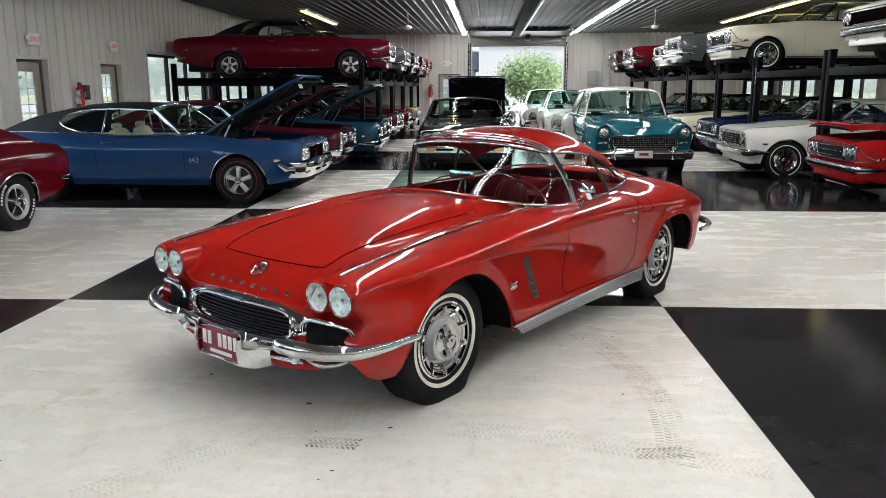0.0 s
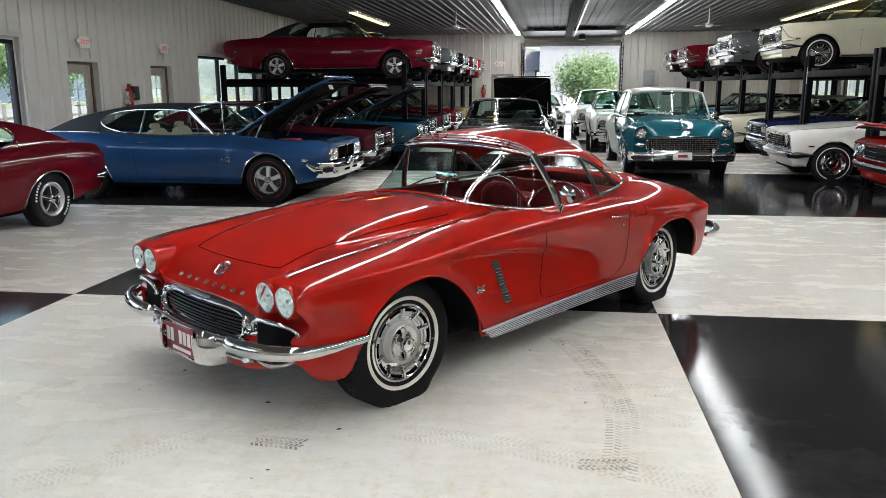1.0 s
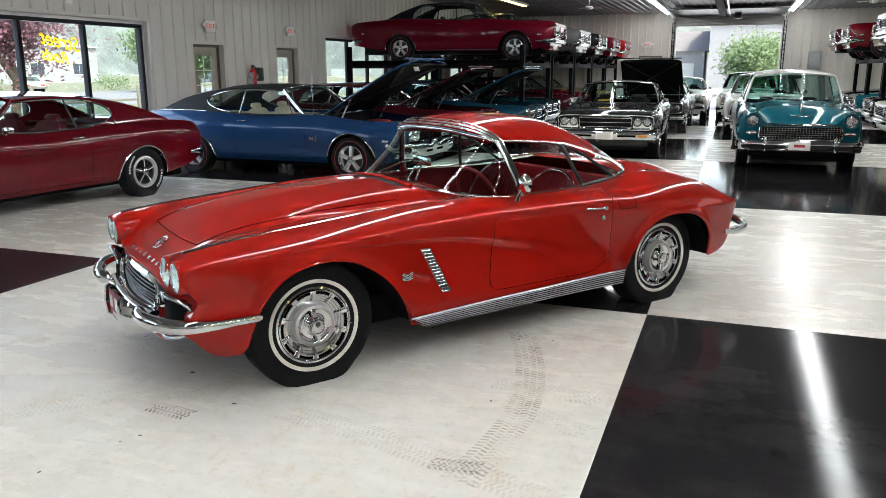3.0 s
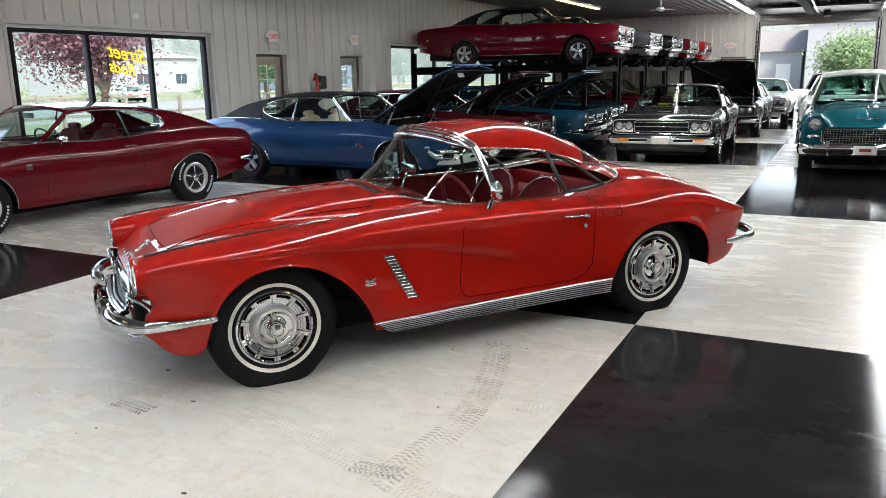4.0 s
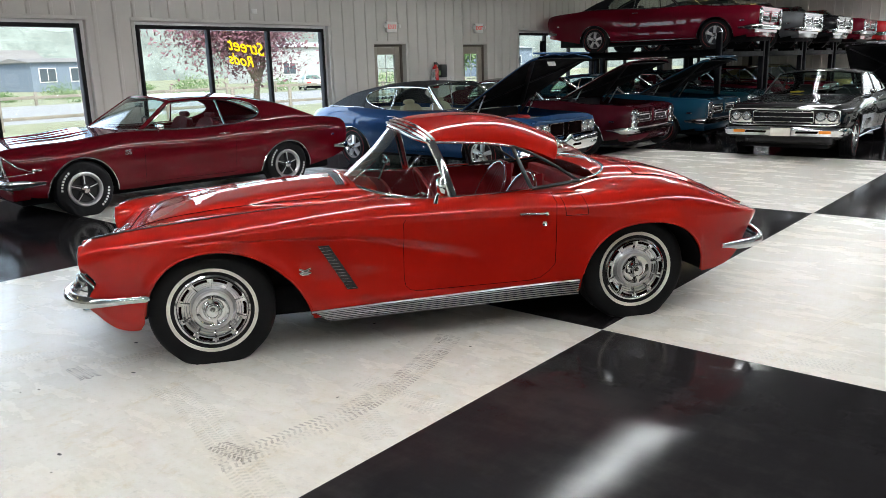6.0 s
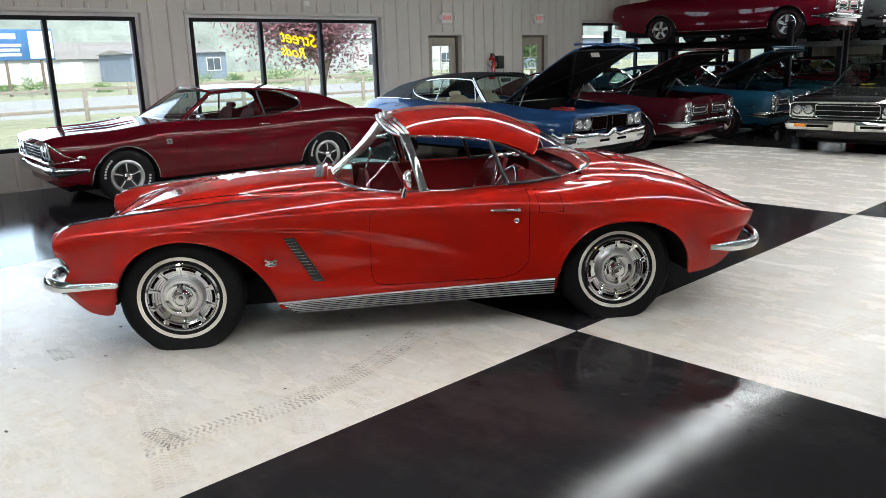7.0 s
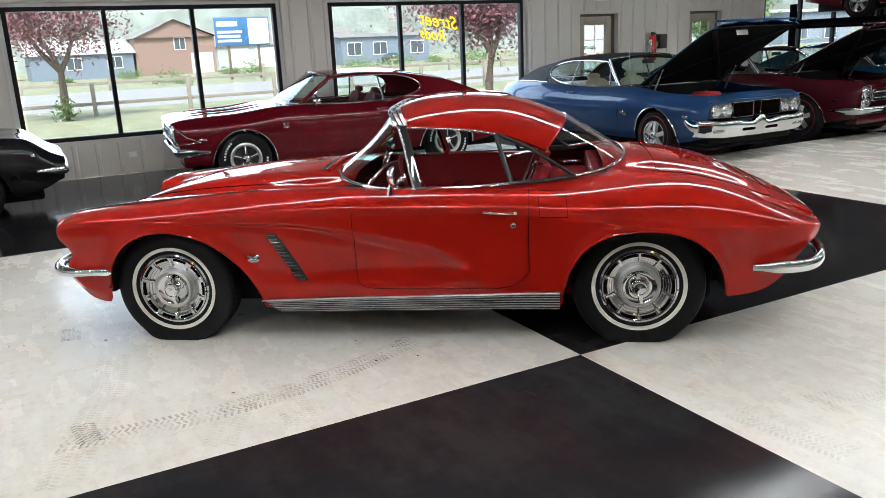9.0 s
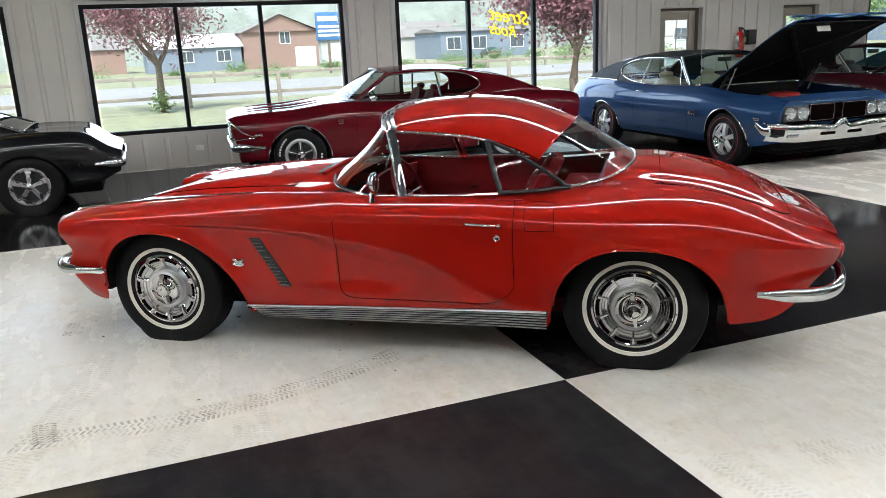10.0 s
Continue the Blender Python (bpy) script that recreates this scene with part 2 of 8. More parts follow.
def curve(*pts):
    """A smooth function through (x, value) points with no overshoot."""
    p = sorted(pts)
    xs, ys = np.array([a for a, _ in p], float), np.array([b for _, b in p], float)
    h, d = np.diff(xs), np.diff(ys) / np.diff(xs)
    g = np.zeros(len(xs))
    g[0], g[-1] = d[0], d[-1]
    for i in range(1, len(xs) - 1):
        if d[i - 1] * d[i] > 0:
            w1, w2 = 2 * h[i] + h[i - 1], h[i] + 2 * h[i - 1]
            g[i] = (w1 + w2) / (w1 / d[i - 1] + w2 / d[i])

    def f(x):
        x = min(max(x, xs[0]), xs[-1])
        i = min(int(np.searchsorted(xs, x, "right")) - 1, len(h) - 1)
        t = (x - xs[i]) / h[i]
        return float((1 + 2 * t) * (1 - t) ** 2 * ys[i] + t * (1 - t) ** 2 * h[i] * g[i] + t * t * (3 - 2 * t) * ys[i + 1] + t * t * (t - 1) * h[i] * g[i + 1])

    return f


def smooth01(x, a, b):
    t = min(max((x - a) / (b - a), 0.0), 1.0)
    return t * t * (3 - 2 * t)


def spline(pts, n):
    """n + 1 points on a Catmull-Rom curve through pts."""
    p = [Vector(q) for q in pts]
    p = [2 * p[0] - p[1]] + p + [2 * p[-1] - p[-2]]
    out, m = [], len(p) - 3
    for k in range(n + 1):
        u = k / n * m
        i = min(int(u), m - 1)
        t = u - i
        a, b, c, d = p[i:i + 4]
        out.append(0.5 * (2 * b + (c - a) * t + (2 * a - 5 * b + 4 * c - d) * t * t + (3 * b - a - 3 * c + d) * t ** 3))
    return out


def grid_faces(nu, nv, off=0):
    return [(off + i * nv + j, off + (i + 1) * nv + j, off + (i + 1) * nv + j + 1, off + i * nv + j + 1) for i in range(nu - 1) for j in range(nv - 1)]


def sheet(name, rows, material, parent, label="", thick=0.0, out=None):
    """A skin through rows of points; thick gives it a back and edges."""
    nu, nv = len(rows), len(rows[0])
    verts = [Vector(v) for r in rows for v in r]
    faces = grid_faces(nu, nv)
    if thick:
        nor = [Vector() for _ in verts]
        for f in faces:
            a, b, c, d = [verts[k] for k in f]
            q = (c - a).cross(d - b)
            for k in f:
                nor[k] += q
        n0 = len(verts)
        if out and sum((q.normalized() for q in nor), Vector()).dot(Vector(out)) < 0:
            thick = -thick
        verts = verts + [v - q.normalized() * thick for v, q in zip(verts, nor)]
        faces += [tuple(n0 + k for k in reversed(f)) for f in grid_faces(nu, nv)]
        rim = [i * nv for i in range(nu)] + [(nu - 1) * nv + j for j in range(1, nv)] + [i * nv + nv - 1 for i in range(nu - 2, -1, -1)] + [j for j in range(nv - 2, 0, -1)]
        for a, b in zip(rim, rim[1:] + rim[:1]):
            faces.append((a, a + n0, b + n0, b))
    return raw(name, verts, faces, material, parent, label)


def coons(c0, c1, d0, d1, nu=12, nv=8):
    """Rows of a patch between curves c0 and c1 (same way), closed by d0 and d1 from c0 to c1."""
    c0, c1, d0, d1 = spline(c0, nu), spline(c1, nu), spline(d0, nv), spline(d1, nv)
    rows = []
    for i in range(nu + 1):
        u, r = i / nu, []
        for j in range(nv + 1):
            v = j / nv
            r.append((1 - v) * c0[i] + v * c1[i] + (1 - u) * d0[j] + u * d1[j]
                     - ((1 - u) * (1 - v) * c0[0] + u * (1 - v) * c0[-1] + (1 - u) * v * c1[0] + u * v * c1[-1]))
        rows.append(r)
    return rows


def tube_data(path, rx, rz=None, sides=10, up=(0, 0, 1), taper=None, closed=False):
    """A round or oval bar along path."""
    rz = rz or rx
    p = [Vector(q) for q in path]
    verts, faces, n = [], [], len(path)
    for i, q in enumerate(p):
        if closed:
            t = p[(i + 1) % n] - p[i - 1]
        else:
            t = p[min(i + 1, n - 1)] - p[max(i - 1, 0)]
        t.normalize()
        s = t.cross(Vector(up))
        if s.length < 1e-4:
            s = t.cross(Vector((1, 0, 0)))
        s.normalize()
        w = s.cross(t)
        k = taper(i / (n - 1)) if taper else 1.0
        for a in range(sides):
            c = 2 * math.pi * a / sides
            verts.append(q + s * math.cos(c) * rx * k + w * math.sin(c) * rz * k)
    for i in range(n if closed else n - 1):
        for a in range(sides):
            b, i2 = (a + 1) % sides, (i + 1) % n
            faces.append((i * sides + a, i * sides + b, i2 * sides + b, i2 * sides + a))
    if not closed:
        faces += [tuple(range(sides - 1, -1, -1)), tuple((n - 1) * sides + a for a in range(sides))]
    return verts, faces


def bar(name, path, rx, rz=None, material=None, parent=None, label="", sides=10, up=(0, 0, 1), taper=None, closed=False):
    v, f = tube_data(path, rx, rz, sides, up, taper, closed)
    return raw(name, v, f, material, parent, label)


def lathe_data(profile, n=40, axis="Y"):
    """Turn (radius, along) points round the axis."""
    verts, faces, k = [], [], len(profile)
    for i in range(n):
        a = 2 * math.pi * i / n
        for r, h in profile:
            p = (r * math.cos(a), h, r * math.sin(a)) if axis == "Y" else ((h, r * math.cos(a), r * math.sin(a)) if axis == "X" else (r * math.cos(a), r * math.sin(a), h))
            verts.append(p)
    for i in range(n):
        for j in range(k - 1):
            i2 = (i + 1) % n
            faces.append((i * k + j, i * k + j + 1, i2 * k + j + 1, i2 * k + j))
    return verts, faces


def lathe(name, profile, material, parent=None, label="", n=40, axis="Y", angle=38):
    v, f = lathe_data(profile, n, axis)
    return raw(name, v, f, material, parent, label, angle=angle)


def text_data(name, body, size, depth=0.002, shear=0.0, bold=0.0):
    cu = bpy.data.curves.new(name, "FONT")
    cu.body, cu.size, cu.extrude, cu.align_x, cu.align_y = body, size, depth, "CENTER", "CENTER"
    cu.shear, cu.offset = shear, bold
    ob = bpy.data.objects.new(name, cu)
    me = bpy.data.meshes.new_from_object(ob)
    bpy.data.objects.remove(ob)
    return me


def place(ob, m):
    ob.matrix_basis = m
    return ob


# ---- wheels: axis along y, outer face towards +y, centre at the hub ----
def tyre_profile(R, r, w):
    return [(r - 0.01, -w), (r, -w), (R * 0.86, -w - 0.012), (R * 0.965, -w + 0.002), (R, -w + 0.02), (R - 0.004, -w * 0.72), (R - 0.004, -w * 0.7), (R, -w * 0.69),
            (R, -w * 0.5), (R - 0.006, -w * 0.49), (R - 0.006, -w * 0.46), (R, -w * 0.45), (R, -w * 0.27), (R - 0.005, -w * 0.26), (R - 0.005, -w * 0.23), (R, -w * 0.22),
            (R, -0.02), (R * 0.965, -0.002), (R * 0.93, 0.004), (R * 0.86, 0.012), (r + 0.03, 0.008), (r + 0.008, 0.0), (r, -0.006), (r - 0.01, -0.014)]


def blocks_on_ring(n, r0, r1, y, skip=(), frac=0.5, start=0.0):
    """Raised flat pads round a ring: tyre lettering."""
    verts, faces = [], []
    for i in range(n):
        if i in skip:
            continue
        a0, a1 = start + 2 * math.pi * (i / n), start + 2 * math.pi * ((i + frac) / n)
        k = len(verts)
        for a in (a0, a1):
            for r in (r0, r1):
                verts += [(r * math.cos(a), y - 0.006, r * math.sin(a)), (r * math.cos(a), y, r * math.sin(a))]
        faces += [(k + 1, k + 3, k + 7, k + 5), (k, k + 1, k + 5, k + 4), (k + 2, k + 6, k + 7, k + 3), (k, k + 2, k + 3, k + 1), (k + 4, k + 5, k + 7, k + 6)]
    return verts, faces


def spokes_data(n, r0, r1, w0, w1, y0, y1, depth, start=0.0):
    verts, faces = [], []
    for i in range(n):
        a = start + 2 * math.pi * i / n
        d, s = Vector((math.cos(a), 0, math.sin(a))), Vector((-math.sin(a), 0, math.cos(a)))
        k = len(verts)
        for r, w, y in ((r0, w0, y0), ((r0 + r1) / 2, (w0 * 0.8 + w1) / 2, (y0 + y1) / 2 + 0.006), (r1, w1, y1)):
            for q, yy in ((-1, y - depth), (-0.7, y), (0.7, y), (1, y - depth)):
                v = d * r + s * w * q
                verts.append((v.x, yy, v.z))
        for j in range(2):
            for q in range(3):
                faces.append((k + j * 4 + q, k + j * 4 + q + 1, k + (j + 1) * 4 + q + 1, k + (j + 1) * 4 + q))
        faces += [(k, k + 1, k + 2, k + 3), (k + 8, k + 11, k + 10, k + 9)]
    return verts, faces


RED_LINE = surface("red_stripe", (0.35, 0.02, 0.02), 0.5)
LETTER_WHITE = surface("raised_letter_white", (0.8, 0.79, 0.75), 0.6)
SATIN = surface("satin_grey_metal", (0.58, 0.58, 0.58), 0.36, 1.0, 0.08, 20)
DARK_METAL = surface("dark_wheel_metal", (0.05, 0.05, 0.055), 0.35, 0.7)


def make_wheel(style, R=0.335, parent=None, sink=0.020):
    """A wheel: its rim is the mesh, with tyre, trim and cap as parts."""
    r = 0.2
    w = 0.17
    prof = [(r + 0.004, -0.02), (r + 0.006, 0.002), (r - 0.004, 0.006), (r - 0.014, -0.004), (r - 0.03, -0.03), (r - 0.045, -0.055), (0.08, -0.06), (0.0, -0.06)]
    wheel = lathe("wheel", prof, CHROME if style not in ("steel",) else BLACK, parent, n=40)
    v, f = lathe_data(tyre_profile(R, r, w), 72)
    v = [(x, y - 0.024 * smooth01(-z, R - 0.06 - sink, R - sink) * (1 if y < -w / 2 else -1), max(z, sink - R)) for x, y, z in v]
    raw("tyre", v, f, RUBBER, wheel, "black rubber tyre with moulded tread")
    if style == "cover":
        tv, tf = [], []
        for q in range(54):
            for b, (y0, y1) in enumerate(((-0.044, -0.022), (-0.082, -0.052), (-0.116, -0.090), (-0.148, -0.124))):
                a0 = 2 * math.pi * (q + 0.5 * (b % 2)) / 54
                k = len(tv)
                for a in (a0, a0 + 0.078):
                    for y, sh in ((y0, 0.018), (y1, -0.018)):
                        for rr in (R - 0.006, R + 0.0012):
                            tv.append((rr * math.cos(a + sh), y, max(rr * math.sin(a + sh), sink - 0.0005 - R)))
                tf += [(k + 1, k + 3, k + 7, k + 5), (k, k + 1, k + 5, k + 4), (k + 2, k + 6, k + 7, k + 3), (k, k + 2, k + 3, k + 1), (k + 4, k + 5, k + 7, k + 6)]
        raw("tread", tv, tf, RUBBER, wheel, "moulded tyre tread", smooth=False)["kind"] = "stuff"
        lathe("whitewall", [(0.2265, 0.0070), (0.228, 0.0125), (0.2455, 0.0150), (0.247, 0.0120)], WHITEWALL, wheel, "narrow whitewall stripe", n=64)
        lathe("wheel_cover", [(0.192, -0.002), (0.1915, 0.012), (0.188, 0.016), (0.1845, 0.013), (0.183, 0.008), (0.166, 0.006), (0.163, 0.001), (0.156, -0.002), (0.153, -0.008), (0.143, -0.010), (0.140, -0.016), (0.130, -0.018), (0.127, -0.023), (0.108, -0.026)], CHROME, wheel, "deep stepped chrome wheel cover with ten slots", n=72, angle=20)
        lathe("dish_ring", [(0.109, -0.026), (0.111, 0.012), (0.109, 0.018), (0.105, 0.020), (0.094, 0.018), (0.091, 0.013)], SATIN, wheel, "satin ring round the centre dish", n=56, angle=25)
        lathe("cover_dish", [(0.092, 0.014), (0.080, 0.006), (0.060, 0.004), (0.050, 0.010), (0.045, 0.020), (0.040, 0.024)], CHROME, wheel, "polished centre dish", n=48)
        lathe("centre_cap", [(0.041, 0.022), (0.040, 0.048), (0.037, 0.054), (0.033, 0.055), (0.030, 0.050), (0.012, 0.051), (0.0, 0.053)], CHROME, wheel, "round chrome centre cap", n=32)
        slot_v, slot_f = [], []
        for q in range(9):
            a = radians(-12.5 + 25.0 * q / 8)
            slot_v += [(r_ * math.cos(a), y_, r_ * math.sin(a)) for r_, y_ in ((0.1675, 0.002), (0.1675, 0.0082), (0.1815, 0.0105), (0.1815, 0.002))]
        for q in range(8):
            slot_f += [(4 * q + e, 4 * q + e + 1, 4 * q + e + 5, 4 * q + e + 4) for e in range(3)]
        slot = raw("cover_slot", slot_v, slot_f, SEAM, wheel, "black slot of the wheel cover", smooth=False)
        v, f = spokes_data(1, 0.128, 0.186, 0.005, 0.0085, -0.006, 0.015, 0.016)
        rib = raw("cover_rib", v, f, CHROME, wheel)
        for k in range(1, 10):
            shared("cover_slot", slot, wheel, pose(0, 0, 0, 0, 36 * k, 0))
            shared("cover_rib", rib, wheel, pose(0, 0, 0, 0, 36 * k, 0))
        for k, o in enumerate(c for c in wheel.children if c.name.startswith("cover_rib")):
            o.matrix_basis = pose(0, 0, 0, 0, 36 * k + 18, 0)
        v, f = spokes_data(1, 0.030, 0.088, 0.021, 0.010, 0.040, 0.030, 0.022, start=1.45)
        ear = raw("spinner_ear", v, f, CHROME, wheel, "chrome spinner ear")
        shared("spinner_ear", ear, wheel, pose(0, 0, 0, 0, 180, 0), "chrome spinner ear")
        place(lathe("tyre_valve", [(0.004, 0.0), (0.004, 0.022), (0.0, 0.024)], STEEL, wheel, n=8), pose(-0.199, 0.0, -0.02))
    elif style == "rally":
        lathe("trim_ring", [(0.206, 0.002), (0.203, 0.014), (0.188, 0.018), (0.168, 0.006), (0.160, -0.012)], SATIN, wheel, n=48)
        v, f = spokes_data(5, 0.03, 0.178, 0.034, 0.022, -0.004, -0.014, 0.03, start=math.pi / 2)
        raw("spokes", v, f, DARK_METAL, wheel, "five dark grey spokes")
        v, f = spokes_data(1, 0.06, 0.172, 0.007, 0.009, 0.0, -0.010, 0.034, start=math.pi / 2)
        ridge = raw("spoke_ridge", v, f, ALUMINIUM, wheel, "bright ridge along a spoke")
        for k in range(1, 5):
            shared("spoke_ridge", ridge, wheel, pose(0, 0, 0, 0, 72 * k, 0), "bright ridge along a spoke")
        lathe("wheel_disc", [(0.172, -0.045), (0.02, -0.05), (0.0, -0.05)], BLACK, wheel, n=32)
        lathe("hub_cap", [(0.05, -0.01), (0.045, 0.016), (0.03, 0.026), (0.0, 0.028)], CHROME, wheel, n=24)
        v, f = blocks_on_ring(46, 0.258, 0.281, 0.0165, skip=set(range(7, 46)), frac=0.6)
        arc = raw("tyre_lettering", v, f, LETTER_WHITE, wheel, "raised white lettering", smooth=False)
        shared("tyre_lettering", arc, wheel, pose(0, 0, 0, 0, 180, 0), "raised white lettering")
    elif style == "mag":
        lathe("trim_ring", [(0.207, 0.002), (0.203, 0.013), (0.193, 0.012), (0.185, -0.01)], CHROME, wheel, n=48)
        v, f = spokes_data(5, 0.02, 0.185, 0.03, 0.038, 0.012, -0.008, 0.04, start=math.pi / 2)
        raw("spokes", v, f, ALUMINIUM, wheel, "five bright metal spokes")
        lathe("wheel_disc", [(0.18, -0.05), (0.0, -0.052)], DARK_METAL, wheel, n=32)
        lathe("hub_cap", [(0.05, 0.0), (0.045, 0.03), (0.03, 0.036), (0.0, 0.036)], CHROME, wheel, n=24)
        lathe("tyre_stripe", [(0.262, 0.0085), (0.264, 0.014), (0.268, 0.014), (0.27, 0.0085)], RED_LINE, wheel, "thin red line on the tyre", n=48)
    elif style == "torque":
        lathe("trim_ring", [(0.207, 0.002), (0.203, 0.013), (0.185, 0.012), (0.17, -0.02)], STEEL, wheel, n=48)
        v, f = spokes_data(5, 0.02, 0.185, 0.022, 0.034, 0.014, -0.012, 0.04, start=math.pi / 2)
        raw("spokes", v, f, STEEL, wheel, "five dull silver spokes")
        lathe("wheel_disc", [(0.18, -0.05), (0.0, -0.052)], DARK_METAL, wheel, n=32)
        lathe("hub_cap", [(0.045, 0.0), (0.04, 0.03), (0.02, 0.036), (0.0, 0.036)], STEEL, wheel, n=24)
    elif style == "wire":
        lathe("whitewall", [(0.232, 0.010), (0.2335, 0.0130), (0.256, 0.0150), (0.258, 0.0125)], WHITEWALL, wheel, "whitewall stripe", n=48)
        lathe("wheel_cover", [(0.2, 0.0), (0.198, 0.015), (0.18, 0.018), (0.17, 0.0), (0.12, -0.006), (0.1, 0.02), (0.07, 0.03), (0.0, 0.036)], CHROME, wheel, "domed chrome wheel cover", n=40)
        v, f = spokes_data(16, 0.09, 0.175, 0.006, 0.009, 0.022, 0.012, 0.014)
        raw("cover_ribs", v, f, STEEL, wheel)
    elif style == "dish":
        lathe("whitewall", [(0.255, 0.010), (0.2565, 0.0135), (0.266, 0.0140), (0.268, 0.0115)], WHITEWALL, wheel, "thin whitewall stripe", n=48)
        lathe("wheel_cover", [(0.203, 0.0), (0.2, 0.016), (0.185, 0.020), (0.165, 0.004), (0.125, -0.002), (0.115, 0.012), (0.085, 0.014), (0.06, 0.006), (0.045, 0.026), (0.0, 0.034)], DULL, wheel, "stepped bright wheel cover", n=40).data.materials[0] = CHROME
        v, f = spokes_data(10, 0.12, 0.165, 0.010, 0.014, 0.010, 0.012, 0.012)
        raw("cover_ribs", v, f, DARK_METAL, wheel)
    else:
        lathe("hub_cap", [(0.12, -0.02), (0.115, 0.0), (0.08, 0.02), (0.0, 0.026)], CHROME, wheel, n=32)
    return wheel


def put_wheels(car, axles, style, R, half, sink=0.020):
    """Four wheels at the axles; half is the outer face's distance from the middle."""
    proto = None
    for x in axles:
        for s in (1, -1):
            m = pose(x, s * half, R - sink, 0, 0, 0 if s > 0 else 180)
            if proto is None:
                proto = place(make_wheel(style, R, car, sink), m)
            else:
                w = shared("wheel", proto, car, m)
                for c in proto.children:
                    shared(c.name.split(".")[0], c, w, c.matrix_basis, c.get("label", ""))
    return proto


def arch_edge(x, base, arches, p=2.0):
    z = base
    for xc, front, back, top, foot in arches:
        u = (x - xc) / (front if x > xc else back)
        if abs(u) < 1:
            z = max(z, foot + (top - foot) * (1 - abs(u) ** p) ** (1 / p))
    return z


def stations(x0, x1, arches, step=0.05):
    xs = set(np.round(np.arange(x0, x1, step), 4)) | {x0, x1}
    for xc, front, back, top, foot in arches:
        for k in range(25):
            c = -math.cos(math.pi * k / 24)
            xs.add(round(xc + (front if c > 0 else back) * c * 0.9995, 4))
    xs = sorted(x for x in xs if x0 <= x <= x1)
    out = [xs[0]]
    for x in xs[1:]:
        if x - out[-1] > 0.0015:
            out.append(x)
    return out


def ribbon(name, pts, nrm, width, material, parent, label=""):
    """A narrow flat strip along pts on a surface facing nrm."""
    p, nv = [Vector(q) for q in pts], Vector(nrm)
    verts, faces = [], []
    for i, q in enumerate(p):
        t = (p[min(i + 1, len(p) - 1)] - p[max(i - 1, 0)]).normalized()
        s = t.cross(nv).normalized() * width / 2
        verts += [q - s - nv * 0.004, q - s, q + s, q + s - nv * 0.004]
    for i in range(len(p) - 1):
        for j in range(3):
            faces.append((4 * i + j, 4 * i + j + 1, 4 * i + j + 5, 4 * i + j + 4))
    return raw(name, verts, faces, material, parent, label, smooth=False)


# ---- the red two-seater; x ahead from the front axle, y to its left, z up ----
H_ARCH = ((-0.06, 0.410, 0.500, 0.672, 0.20), (-2.60, 0.405, 0.425, 0.646, 0.22))


def h_round(xc, ahead):
    """How square a wheel arch is; the front one runs down in a slant behind the wheel."""
    return 2.35 if ahead or xc < -1 else 1.72


h_low = curve((0.675, 0.375), (0.62, 0.335), (0.57, 0.288), (0.50, 0.245), (0.43, 0.229), (0.39, 0.231), (0.365, 0.246), (0.352, 0.272), (0.34, 0.290), (0.2, 0.26), (0.0, 0.24), (-0.5, 0.215), (-2.2, 0.215), (-2.6, 0.25), (-3.1, 0.285), (-3.2, 0.30), (-3.35, 0.365), (-3.48, 0.455), (-3.58, 0.55))
h_crown = curve((0.675, 0.722), (0.66, 0.735), (0.625, 0.746), (0.58, 0.753), (0.36, 0.778), (0.016, 0.808), (-0.32, 0.836), (-0.65, 0.858), (-1.0, 0.862), (-1.2, 0.855), (-1.6, 0.85), (-1.95, 0.842),
                (-2.12, 0.838), (-2.28, 0.846), (-2.45, 0.861), (-2.62, 0.871), (-2.78, 0.869), (-2.92, 0.852), (-3.06, 0.818), (-3.2, 0.770), (-3.34, 0.718), (-3.46, 0.675), (-3.54, 0.645), (-3.58, 0.63))
h_centre = curve((0.675, 0.575), (0.64, 0.60), (0.55, 0.668), (0.43, 0.722), (0.3, 0.775), (0.1, 0.835), (-0.09, 0.872), (-0.47, 0.912), (-0.8, 0.925), (-1.0, 0.915), (-1.2, 0.88), (-1.6, 0.86), (-2.3, 0.90), (-2.5, 0.955),
                 (-2.65, 0.955), (-2.8, 0.938), (-2.95, 0.908), (-3.15, 0.852), (-3.3, 0.795), (-3.42, 0.74), (-3.52, 0.69), (-3.58, 0.65))
h_valley = curve((0.675, 0.58), (0.64, 0.61), (0.58, 0.658), (0.45, 0.735), (0.2, 0.785), (-0.1, 0.812), (-0.8, 0.832), (-1.1, 0.85), (-1.6, 0.852), (-2.2, 0.875), (-2.5, 0.905), (-2.8, 0.885), (-3.1, 0.815), (-3.4, 0.715), (-3.58, 0.645))
h_crease = curve((0.675, 0.665), (0.6, 0.69), (0.4, 0.705), (0.0, 0.715), (-0.3, 0.725), (-0.6, 0.742), (-1.1, 0.748), (-1.9, 0.74), (-2.3, 0.70), (-2.7, 0.662), (-3.2, 0.652), (-3.5, 0.64), (-3.58, 0.622))
h_wide = curve((0.675, 0.790), (0.66, 0.805), (0.62, 0.818), (0.53, 0.833), (0.3, 0.858), (0.0, 0.875), (-0.5, 0.868), (-1.2, 0.858), (-1.9, 0.862), (-2.3, 0.882), (-2.65, 0.893), (-3.0, 0.882), (-3.25, 0.85), (-3.42, 0.805), (-3.52, 0.755), (-3.58, 0.70))
